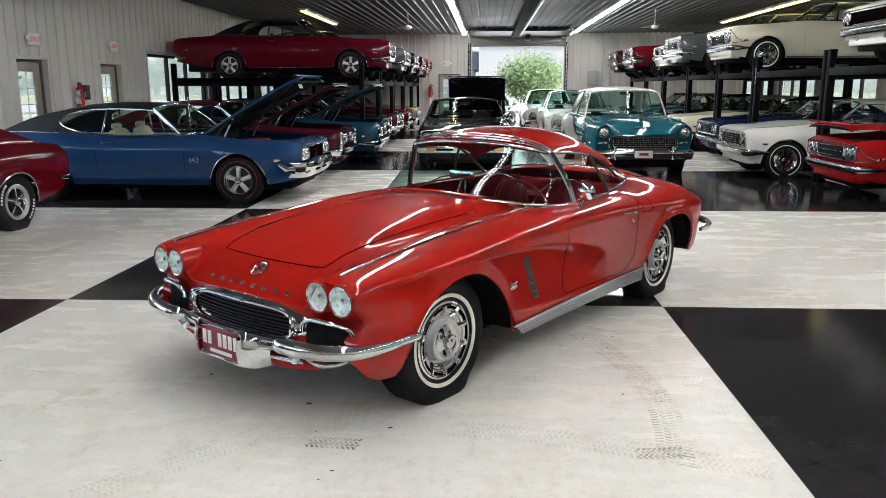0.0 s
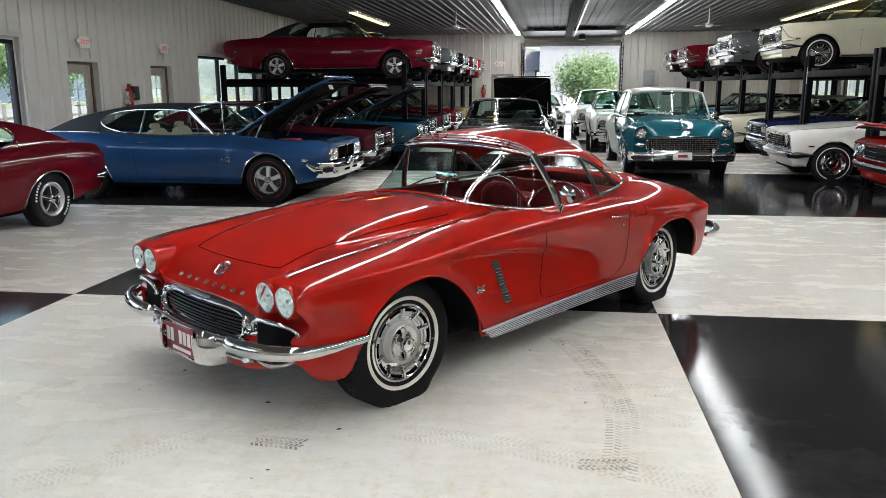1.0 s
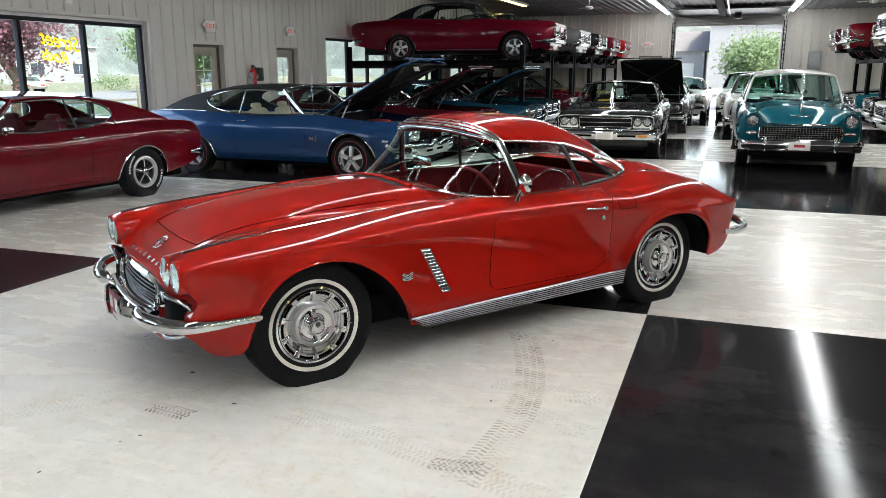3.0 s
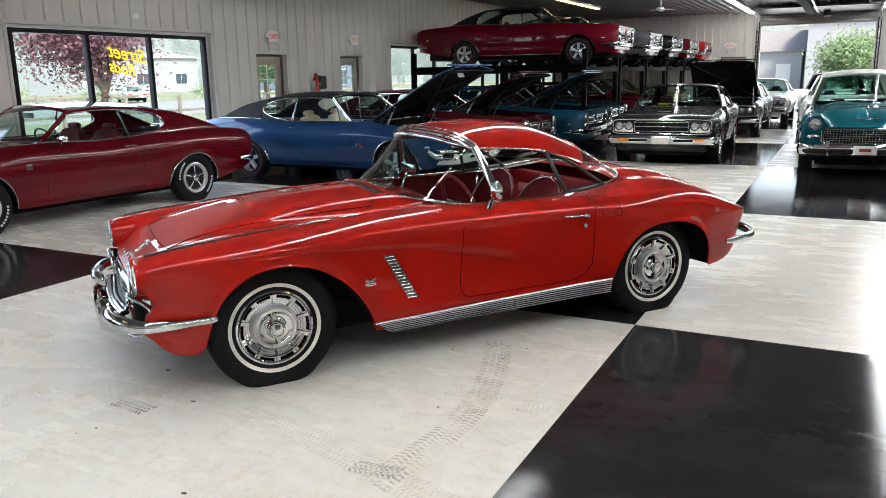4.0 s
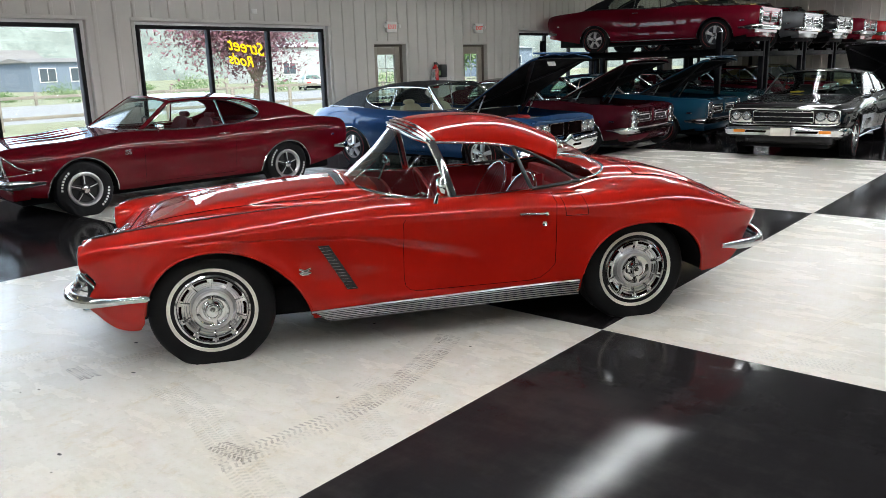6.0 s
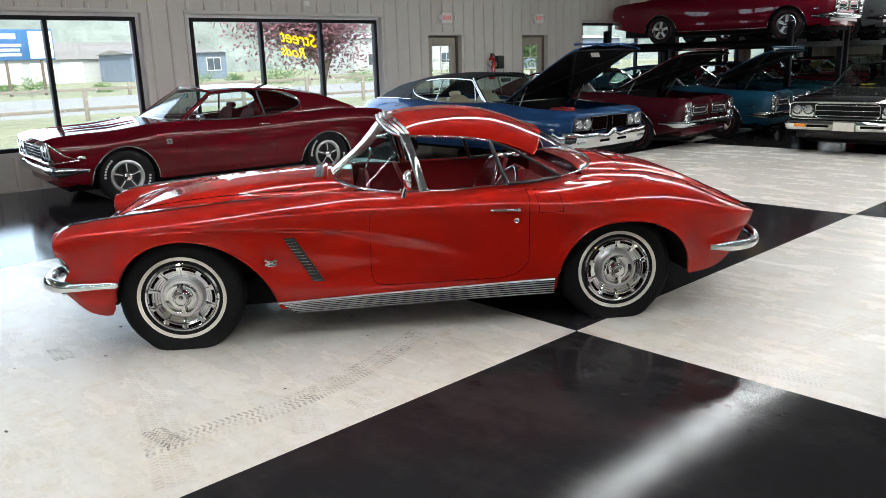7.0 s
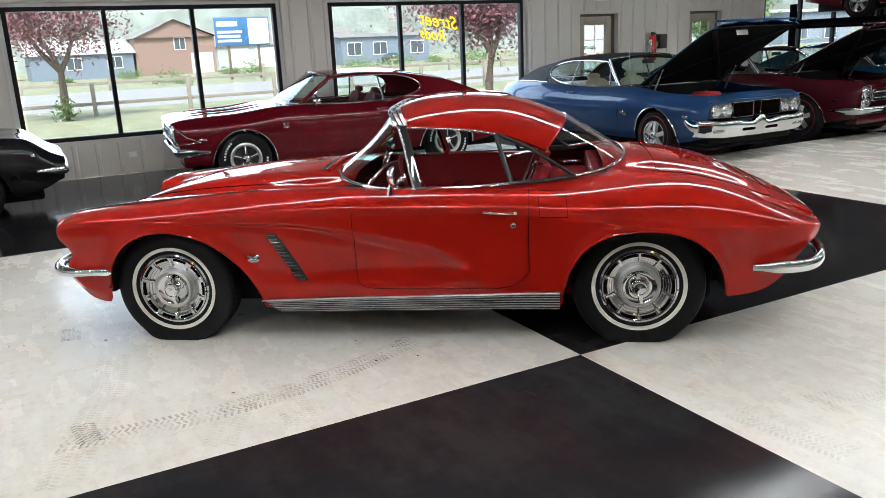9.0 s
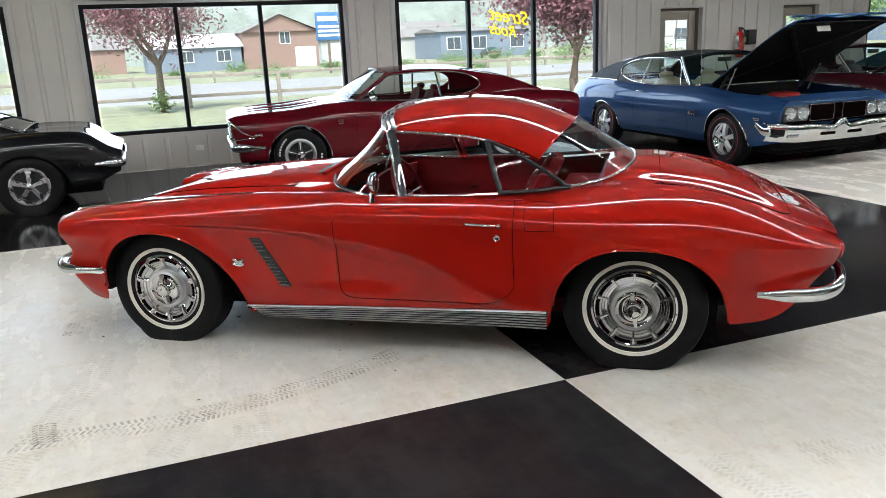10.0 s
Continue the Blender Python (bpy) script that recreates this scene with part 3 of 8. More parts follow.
h_crown_y = curve((0.675, 0.655), (0.6, 0.66), (0.0, 0.655), (-0.6, 0.66), (-1.2, 0.715), (-1.9, 0.72), (-2.4, 0.69), (-3.0, 0.64), (-3.4, 0.56), (-3.58, 0.50))
COVE_TOP = curve((-0.2, 0.716), (-0.6, 0.700), (-1.1, 0.652), (-1.5, 0.575), (-1.75, 0.47), (-1.9, 0.40))


def h_cove(x, z):
    """How far the scooped side panel lies in."""
    top = COVE_TOP(x)
    fade = smooth01(x, -1.85, -1.2) * (1 - smooth01(x, -0.28, -0.12))
    edge = 0.011 + 0.075 * smooth01(-x, 0.75, 1.35)
    return 0.022 * fade * smooth01(top - z, -0.006, edge) * smooth01(z, 0.28, 0.46)


def h_arc(a, xc, front, back, top, foot):
    """A point on the rim of a wheel arch."""
    c, s_ = math.cos(a), math.sin(a)
    p = h_round(xc, c > 0)
    return xc + (front if c > 0 else back) * math.copysign(abs(c) ** (2 / p), c), foot + (top - foot) * abs(s_) ** (2 / p)


def h_flare(x, z):
    """The rolled swelling round the wheel arches."""
    out = 0.0
    for xc, front, back, top, foot in H_ARCH:
        u, v = (x - xc) / (front if x > xc else back), (z - foot) / (top - foot)
        if v > 0:
            p = h_round(xc, x > xc)
            r = (abs(u) ** p + v ** p) ** (1 / p)
            out = max(out, 0.016 * math.exp(-((r - 1.0) / 0.10) ** 2) * smooth01(v, 0.1, 0.6))
    return out


def h_side(x, z):
    """Half width of the body at height z below the crease."""
    zc = h_crease(x)
    u = max(0.0, (zc - z) / (zc - 0.2))
    tuck = 0.045 * smooth01(x, 0.30, 0.45) * (1 - smooth01(z, h_low(x) - 0.01, h_low(x) + 0.09))
    return h_wide(x) - 0.055 * u ** 1.7 - h_cove(x, z) - tuck + h_flare(x, z)


def h_shift(x, y, z):
    """The nose leans and is hollow below the lamps; its middle stands further ahead."""
    s = smooth01(x, 0.30, 0.655)
    side = curve((0.25, 0.0), (0.38, -0.008), (0.46, -0.035), (0.53, -0.08), (0.58, -0.045), (0.64, 0.0), (0.75, -0.005))(z)
    mid = curve((0.3, 0.02), (0.40, 0.01), (0.50, 0.0), (0.57, 0.0), (0.7, 0.0))(z)
    k = smooth01(abs(y), 0.36, 0.66)
    r = smooth01(-x, 3.3, 3.6) * (0.05 * (1 - (y / 0.7) ** 2) * smooth01(z, 0.4, 0.6) - 0.0)
    tuck = 0.065 * smooth01(-x, 3.25, 3.58) * (1 - smooth01(z, 0.44, 0.635))
    return s * (side * k + mid * (1 - k)) - r + tuck


def h_length(x):
    """Overhangs drawn in at nose and tail."""
    return x - 0.045 * smooth01(x, 0.36, 0.80) + 0.085 * smooth01(-x, 2.95, 3.62)


def h_section(x, rows=44):
    zl, zc, w, cr, cy = max(arch_edge(x, h_low(x), (a,), h_round(a[0], x > a[0])) for a in H_ARCH), h_crease(x), h_wide(x), h_crown(x), h_crown_y(x)
    zl = min(zl, zc - 0.01)
    pts = []
    for j in range(rows + 1):
        v = j / rows
        z = zl + (zc - zl) * (v ** 0.85)
        pts.append((h_side(x, z), z))
    vy = 0.47 if x > -1.0 else 0.5
    zm, zv = h_centre(x), h_valley(x)
    ctrl = [(w, zc, 0), (w - 0.012 - 0.014 * smooth01(-x, 2.2, 2.8), zc + (cr - zc) * 0.45, 0), ((w - 0.03 + cy) / 2 + 0.02, cr - (cr - zc) * 0.17, 0), (cy, cr, 0), ((cy + vy) / 2, (cr + zv) / 2 + 0.006, 0), (vy, zv, 0), (0.37, zv + (zm - zv) * 0.72, 0), (0.2, zm - (zm - zv) * 0.10, 0), (0, zm, 0)]
    if x > 0.3:
        k = smooth01(x, 0.3, 0.6)
        ctrl[4] = (cy - 0.10, (1 - k) * ctrl[4][1] + k * (cr - 0.012), 0)
    top = spline(ctrl, 36)[1:]
    pts += [(p.x, p.y) for p in top]
    return pts


def build_sports_car(m):
    car = thing("sports_car", "glossy red two-seat hardtop sports car with chrome trim and whitewall tyres", "car", m)
    xs = stations(-3.58, 0.675, H_ARCH, 0.035)
    secs = [h_section(x) for x in xs]
    k = len(secs[0])
    verts, faces = [], []
    for x, sec in zip(xs, secs):
        for y, z in sec:
            verts.append((x + h_shift(x, y, z), y, z))
        for y, z in reversed(sec[:-1]):
            verts.append((x + h_shift(x, y, z), -y, z))
    nv = 2 * k - 1
    for i in range(len(xs) - 1):
        xm = (xs[i] + xs[i + 1]) / 2
        for j in range(nv - 1):
            y = (verts[i * nv + j][1] + verts[i * nv + j + 1][1]) / 2
            if -2.42 < xm < -1.04 and abs(y) < 0.655 - 0.085 * smooth01(-xm, 1.8, 2.25) and verts[i * nv + j][2] > 0.8:
                continue
            faces.append((i * nv + j, (i + 1) * nv + j, (i + 1) * nv + j + 1, i * nv + j + 1))
    # end faces
    for end, x in ((0, xs[0]), (len(xs) - 1, xs[-1])):
        sec, base = secs[end], len(verts)
        up = sec[44:]
        ys, zs = [p[0] for p in up][::-1], [p[1] for p in up][::-1]
        na, nb = 96, 40
        zl = sec[0][1]
        for a in range(na + 1):
            s = -1 + 2 * a / na
            ztop = float(np.interp(abs(s) * ys[-1], ys, zs))
            zl = sec[0][1] - (0.125 * (1 - s ** 4) if end else 0)
            for b in range(nb + 1):
                z = zl + (ztop - zl) * b / nb
                y = s * (h_side(x, z) if z < h_crease(x) else h_wide(x))
                for q in (0.562, 0.706) if end else ():
                    d = math.hypot(abs(y) - q, z - 0.650)
                    if 0.060 < d < 0.078:
                        y, z = math.copysign(q + (abs(y) - q) * 0.069 / d, y), 0.650 + (z - 0.650) * 0.069 / d
                verts.append((x + h_shift(x, y, z), y, z))
        for f in grid_faces(na + 1, nb + 1, base):
            cy, cz = sum(verts[q][1] for q in f) / 4, sum(verts[q][2] for q in f) / 4
            hole = (abs(cy) / 0.395) ** 3.6 + abs((cz - 0.470) / 0.080) ** 3.0 < 1 or (end and min(math.hypot(abs(cy) - q, cz - 0.650) for q in (0.562, 0.706)) < 0.066) or ((abs(cy) - 0.60) / 0.105) ** 2 + ((cz - 0.43) / 0.08) ** 2 < 1
            if end == 0 or not hole:
                faces.append(f)
    raw("body", verts, faces, P_RED, car, angle=60)

    def on_side(x, z, out=0.002):
        return (x + h_shift(x, 0.8, z), h_side(x, z) + out, z)

    # inner panels and underside
    boxed("underbody", (-3.0, 0.3, -0.60, 0.60, 0.18, 0.36), DEEP, car, 0.03)
    boxed("engine_bay", (-0.95, 0.1, -0.45, 0.45, 0.3, 0.70), DEEP, car, 0.03)
    boxed("boot_floor", (-3.3, -2.45, -0.5, 0.5, 0.3, 0.6), DEEP, car, 0.03)
    for s in (1, -1):
        for xc, fr, bk, top, foot in H_ARCH:
            rows = [[(ax, s * yy, az) for yy in (0.84, 0.7, 0.55)] for ax, az in (h_arc(a, xc, fr, bk, top, foot) for a in np.linspace(0.23, math.pi - 0.12, 33))]
            sheet("wheel_well", rows, DEEP, car, "black inner wheel arch")
            boxed("wheel_well_panel", (xc - bk, xc + fr * (0.93 if xc > -1 else 1.0), s * 0.52, s * 0.55, 0.27, top), DEEP, car, 0.0)
    for s in (1, -1):
        boxed("inner_liner", (-3.12, -3.05, s * 0.2, s * 0.835, 0.285, 0.60), DEEP, car, 0.01)
        boxed("inner_liner", (0.33, 0.37, s * 0.2, s * 0.80, 0.30, 0.60), DEEP, car, 0.01)
    # cabin
    boxed("cabin_floor", (-2.45, -0.95, -0.62, 0.62, 0.22, 0.3), RED_LEATHER, car, 0.01)
    for s in (1, -1):
        rows = [[(x, s * (0.69 + 0.02 * math.sin(z * 9)), z) for z in np.linspace(0.28, 0.845, 8)] for x in np.linspace(-2.05, -1.05, 14)]
        sheet("door_panel", rows, RED_VINYL, car, "red vinyl door trim panel", 0.02)
        bar("window_crank", [(-1.45, s * 0.675, 0.62), (-1.50, s * 0.655, 0.65), (-1.53, s * 0.645, 0.66)], 0.008, None, CHROME, car)
    dash = [[(-1.04 - 0.05 * math.sin(a) - 0.10 * (1 - (y / 0.66) ** 2) * 0.2, y, 0.70 + 0.15 * (a / 1.6) + 0.03 * math.cos(y * 4)) for a in np.linspace(0, 1.6, 6)] for y in np.linspace(-0.66, 0.66, 18)]
    sheet("dashboard", dash, RED_VINYL, car, "red dashboard", 0.02)
    boxed("rear_bulkhead", (-2.46, -2.38, -0.62, 0.62, 0.28, 0.86), RED_VINYL, car, 0.02)
    boxed("rear_shelf", (-2.44, -2.14, -0.60, 0.60, 0.66, 0.76), RED_VINYL, car, 0.03)
    for sy in (0.30, -0.30):
        cush = [[(-1.95 + 0.46 * u, sy + 0.24 * v, 0.47 + 0.05 * math.cos(v * 1.4) * (1 - 0.6 * abs(2 * u - 1) ** 3) + 0.005 * abs(math.sin(v * 14))) for v in np.linspace(-1, 1, 25)] for u in np.linspace(0, 1, 8)]
        seat = sheet("seat", cush, RED_VINYL, car, "pleated red vinyl bucket seat", 0.10)
        back = []
        for u in np.linspace(0, 1, 14):
            wv = 0.265 * math.sqrt(max(0.16, 1 - max(0.0, (u - 0.35) / 0.66) ** 2.4))
            back.append([(-1.90 - 0.20 * u + 0.045 * v * v + 0.003 * math.cos(v * 40) * (abs(v) < 0.62), sy + wv * v, 0.46 + 0.45 * u) for v in np.linspace(-1, 1, 49)])
        sheet("seat_back", back, RED_VINYL, seat, "pleated red vinyl seat back", 0.05, (1, 0, 0))
        rim = [(-1.895 - 0.20 * u + 0.035, sy + q * 0.268 * math.sqrt(max(0.0, 1 - max(0.0, (u - 0.35) / 0.655) ** 2.4)), 0.462 + 0.452 * u) for q, us in ((1, np.linspace(0.15, 1, 16)), (-1, np.linspace(1, 0.15, 16))) for u in us]
        bar("seat_rim", rim, 0.010, 0.010, CHROME, seat, "bright moulding round the seat back", up=(1, 0, 0))
    wheel_c, tilt = Vector((-1.36, 0.34, 0.80)), Matrix.Rotation(radians(-68), 3, "Y")
    ring = [wheel_c + tilt @ Vector((0.20 * math.cos(a), 0.20 * math.sin(a), 0)) for a in np.linspace(0, 2 * math.pi, 41)[:-1]]
    sw = bar("steering_wheel", ring, 0.011, None, RED_VINYL, car, "thin red steering wheel", closed=True)
    bar("steering_spoke", [ring[10], wheel_c, ring[30]], 0.009, 0.004, STEEL, sw)
    bar("steering_spoke", [wheel_c, ring[20]], 0.009, 0.004, STEEL, sw)
    bar("steering_column", [wheel_c, (-1.08, 0.34, 0.66)], 0.025, None, RED_LEATHER, car)
    bar("mirror_stalk", [(-1.10, 0.0, 0.88), (-1.13, 0.0, 0.95), (-1.15, 0.0, 0.99)], 0.007, None, CHROME, car)
    boxed("inside_mirror", (-1.165, -1.145, -0.10, 0.10, 0.985, 1.045), CHROME, car, 0.009)
    # windscreen: glass wraps round to posts that lean back at the foot
    base = [(-1.40, -0.70, 0.845), (-1.22, -0.685, 0.853), (-1.02, -0.56, 0.878), (-0.90, -0.30, 0.898), (-0.865, 0, 0.905), (-0.90, 0.30, 0.898), (-1.02, 0.56, 0.878), (-1.22, 0.685, 0.853), (-1.40, 0.70, 0.845)]
    head = [(-1.33, -0.560, 1.172), (-1.295, -0.532, 1.184), (-1.258, -0.435, 1.199), (-1.225, -0.24, 1.222), (-1.215, 0, 1.228), (-1.225, 0.24, 1.222), (-1.258, 0.435, 1.199), (-1.295, 0.532, 1.184), (-1.33, 0.560, 1.172)]
    side_r = [(-1.40, -0.70, 0.845), (-1.38, -0.645, 1.0), (-1.33, -0.560, 1.172)]
    side_l = [(x, -y, z) for x, y, z in side_r]
    sheet("windscreen", coons(base, head, side_r, side_l, 36, 10), TINTED, car, "curved wraparound windscreen glass")
    bar("windscreen_base_trim", spline(base, 48), 0.011, 0.011, CHROME, car, "chrome windscreen surround")
    bar("windscreen_header", spline(head, 48), 0.013, 0.015, CHROME, car, "chrome windscreen surround")
    for s in (1, -1):
        bar("windscreen_post", [(-1.43, s * 0.705, 0.835), (-1.402, s * 0.672, 0.95), (-1.372, s * 0.618, 1.07), (-1.335, s * 0.564, 1.178)], 0.026, 0.013, CHROME, car, "chrome windscreen post", up=(0, 1, 0))
        bar("wiper", [(-0.90, s * 0.22, 0.915), (-1.03, s * 0.10 + 0.02, 1.0), (-1.06, s * 0.05 + 0.10, 1.03)], 0.005, None, CHROME, car, "thin chrome wiper arm")
    # hardtop
    def roof_pt(u, v):
        """u from front to rear, v from -1 to 1 across."""
        zc = curve((0, 1.245), (0.07, 1.278), (0.2, 1.303), (0.42, 1.313), (0.62, 1.297), (0.8, 1.25), (0.92, 1.20), (1, 1.165))(u)
        a = abs(v)
        x_mid, x_edge = -1.215 - 1.02 * u, -1.315 - 0.795 * u
        ze = curve((0, 1.180), (0.3, 1.166), (0.55, 1.146), (0.7, 1.122), (0.87, 1.078), (1, 1.030))(u)
        ye = curve((0, 0.553), (0.4, 0.550), (0.7, 0.560), (1, 0.592))(u)
        b = a ** 2.2
        x = x_mid + (x_edge - x_mid) * b
        return Vector((x, math.copysign(ye * (1 - (1 - a) ** 1.25), v), ze + (zc - ze) * (1 - a ** 2.6)))
    rows = [[roof_pt(u, v) for v in np.linspace(-1, 1, 41)] for u in np.linspace(0, 1, 30)]
    sheet("hardtop_roof", rows, P_RED, car, "removable red hardtop roof", 0.022, (0, 0, 1))
    edge_f = [roof_pt(0.0, v) + Vector((0.004, 0, 0.004)) for v in np.linspace(-1, 1, 31)]
    for kx in (0.010, 0.035, 0.060):
        bar("roof_front_moulding", [p + Vector((0.012 - kx, 0, 0.002 + kx * 0.55 * (1 - (q / 30 * 2 - 1) ** 4))) for q, p in enumerate(edge_f)], 0.011, 0.005, STEEL, car, "ribbed bright band at the front of the hardtop")
    for s in (1, -1):
        bar("roof_side_moulding", [roof_pt(u, s) + Vector((0, s * 0.004, -0.006)) for u in np.linspace(0, 0.70, 20)], 0.007, 0.008, CHROME, car)
        diag = spline([roof_pt(0.67, s) + Vector((0, s * 0.006, -0.004)), Vector((-1.99, s * 0.588, 1.062)), Vector((-2.12, s * 0.606, 0.985)), Vector((-2.265, s * 0.612, 0.890))], 14)
        bar("quarter_window_frame", diag, 0.008, 0.010, BLACK, car, "black quarter window frame")
        post = [roof_pt(0.67, s) + Vector((0, s * 0.004, -0.006)), (-1.885, s * 0.622, 1.0), (-1.932, s * 0.672, 0.868)]
        bar("quarter_window_post", spline(post, 8), 0.013, 0.010, BLACK, car, "black window post", up=(0, 1, 0))
        tri = coons([post[0], post[1], post[2]], [diag[0], diag[7], diag[14]], [post[0], post[0] * 0.5 + diag[0] * 0.5, diag[0]], [post[2], (-2.09, s * 0.652, 0.878), diag[14]], 8, 6)
        sheet("quarter_window", tri, GLASS, car, "clear triangular quarter window")
        bar("belt_moulding", [(-1.42, s * 0.712, 0.855), (-1.7, s * 0.704, 0.858), (-1.93, s * 0.680, 0.866)], 0.010, 0.007, CHROME, car, "chrome belt moulding")
        bar("belt_seal", [(-1.92, s * 0.678, 0.866), (-2.1, s * 0.656, 0.876), (-2.27, s * 0.618, 0.890)], 0.013, 0.011, BLACK, car)
    rear_top = [roof_pt(1.0, v) + Vector((-0.004, 0, 0)) for v in np.linspace(-1, 1, 17)]
    rear_base = [(-2.27, -0.612, 0.889), (-2.41, -0.570, 0.914), (-2.51, -0.44, 0.940), (-2.56, -0.23, 0.953), (-2.572, 0, 0.956), (-2.56, 0.23, 0.953), (-2.51, 0.44, 0.940), (-2.41, 0.570, 0.914), (-2.27, 0.612, 0.889)]
    e0 = [rear_top[0], (rear_top[0] + Vector(rear_base[0])) / 2 + Vector((0.0, -0.01, 0.004)), rear_base[0]]
    e1 = [(v[0], -v[1], v[2]) for v in e0]
    sheet("rear_window", coons(rear_top[::2], rear_base, e0, e1, 36, 10), GLASS, car, "clear wraparound rear window")
    bar("rear_window_top_trim", rear_top, 0.005, 0.004, P_RED, car)
    bar("rear_window_base_trim", spline(rear_base, 40), 0.008, 0.008, CHROME, car, "bright moulding round the rear window")
    # bonnet panel edge, cowl vent, seams
    def top_pt(x, y, out=0.0035):
        sec = h_section(x)[44:]
        ys, zs = [p[0] for p in sec][::-1], [p[1] for p in sec][::-1]
        return Vector((x + h_shift(x, y, 0.75), y, float(np.interp(abs(y), ys, zs)) + out))
    def body_y(x, z):
        """Half width of the body at any height up to the crown."""
        if z <= h_crease(x):
            return h_side(x, z)
        up = [p for p in h_section(x)[44:] if p[0] >= h_crown_y(x)]
        return float(np.interp(z, [p[1] for p in up], [p[0] for p in up]))

    hood_edge = [top_pt(-0.74, s * 0.40) for s in (1,)] + [top_pt(x, 0.43 - 0.03 * smooth01(x, 0.0, 0.42)) for x in np.linspace(-0.7, 0.39, 22)] + [top_pt(0.445 + 0.012 * (1 - (y / 0.40) ** 2), y) for y in np.linspace(0.39, -0.39, 20)] + [top_pt(x, -0.43 + 0.03 * smooth01(x, 0.0, 0.42)) for x in np.linspace(0.39, -0.7, 22)]
    ribbon("bonnet_seam", hood_edge, (0, 0, 1), 0.0018, SEAM, car)
    vent = [[top_pt(x, y, 0.0022) for y in np.linspace(-0.30, 0.30, 18)] for x in np.linspace(-0.785, -0.838, 4)]
    cv = sheet("cowl_vent", vent, BLACK, car, "black slatted air intake below the windscreen", 0.002, (0, 0, 1))
    for i in range(3):
        bar("vent_slat", [top_pt(-0.795 - 0.016 * i, y, 0.003) for y in np.linspace(-0.29, 0.29, 12)], 0.003, 0.002, DARK_METAL, cv, sides=6)
    bar("cowl_lip", [top_pt(-0.85, y, 0.010) for y in np.linspace(-0.35, 0.35, 14)], 0.016, 0.010, P_RED, car)
    deck_seam = [top_pt(x, 0.53) for x in np.linspace(-2.62, -3.3, 14)] + [top_pt(-3.36, y) for y in np.linspace(0.48, -0.48, 14)] + [top_pt(x, -0.53) for x in np.linspace(-3.3, -2.62, 14)]
    ribbon("boot_seam", [top_pt(-2.70, y) for y in np.linspace(-0.5, 0.5, 12)] + [top_pt(-2.72, 0.53)] + deck_seam[1:], (0, 0, 1), 0.0028, SEAM, car)
    for s in (1, -1):
        flip = lambda p: (p[0], s * p[1], p[2])
        seam = [on_side(-1.093, z) for z in np.linspace(0.745, 0.40, 12)] + [on_side(-1.10, 0.36), on_side(-1.125, 0.333), on_side(-1.16, 0.325)] + [on_side(x, 0.322) for x in np.linspace(-1.2, -1.86, 12)] + [on_side(-1.93, 0.335), on_side(-1.985, 0.375)] + [on_side(-2.02, z) for z in np.linspace(0.42, 0.735, 10)]
        seam = [(-1.13, h_wide(-1.13) - 0.008, 0.79), ] + seam + [(-2.025, h_wide(-2.02) - 0.010, 0.80), (-2.02, 0.765, 0.853)]
        ribbon("door_seam", [flip(p) for p in seam], (0, s, 0), 0.0028, SEAM, car)
        fuel = [(-2.07, 0.835), (-2.21, 0.835), (-2.22, 0.72), (-2.08, 0.72), (-2.07, 0.835)]
        if s > 0:
            ribbon("fuel_flap_seam", [(x, body_y(x, z) + 0.003, z) for (x0, z0), (x1, z1) in zip(fuel, fuel[1:]) for x, z in [(x0 + (x1 - x0) * q / 8, z0 + (z1 - z0) * q / 8) for q in range(9)]], (0, 1, 0), 0.0028, SEAM, car)
        # arch lips
        for xc, fr, bk, top, foot in H_ARCH:
            lip = []
            for a in np.linspace(0.215, math.pi - 0.12, 40):
                x, z = h_arc(a, xc, fr, bk, top, foot)
                lip.append(flip(on_side(x, z, -0.004)))
            bar("arch_lip", lip, 0.009, 0.007, P_RED, car, sides=8)
        # side vent with bars
        vent = sheet("fender_vent", [[flip((-0.605 - 0.155 * u - 0.062 * v, h_side(-0.605 - 0.155 * u - 0.062 * v, 0.648 - 0.275 * u) + 0.003, 0.648 - 0.275 * u)) for v in (0, 0.5, 1)] for u in np.linspace(0, 1, 12)], BLACK, car, "black slanted side vent", 0.006, (0, s, 0))
        for i in range(14):
            u = (i + 0.5) / 14
            xa, z = -0.605 - 0.155 * u, 0.648 - 0.275 * u
            bar("vent_bar", [flip((xa - 0.055 * v, h_side(xa - 0.055 * v, z) + 0.006, z)) for v in (0.04, 0.5, 0.96)], 0.0036, 0.0028, BRIGHT, vent, sides=6)
        # crossed-flags badge as a plain chrome shape
        em = bmesh.new()
        for ang in (24, -24):
            box(em, -0.036, 0.036, -0.004, 0.004, -0.007, 0.007, 0.003, Matrix.Translation(flip((-0.527, h_side(-0.527, 0.505) + 0.005, 0.508))) @ Matrix.Rotation(radians(ang), 4, "Y"))
        box(em, -0.549, -0.505, s * (h_side(-0.527, 0.48) + 0.001), s * (h_side(-0.527, 0.48) + 0.007), 0.482, 0.498, 0.003)
        part("fender_badge", em, CHROME, car, "small chrome badge shape")
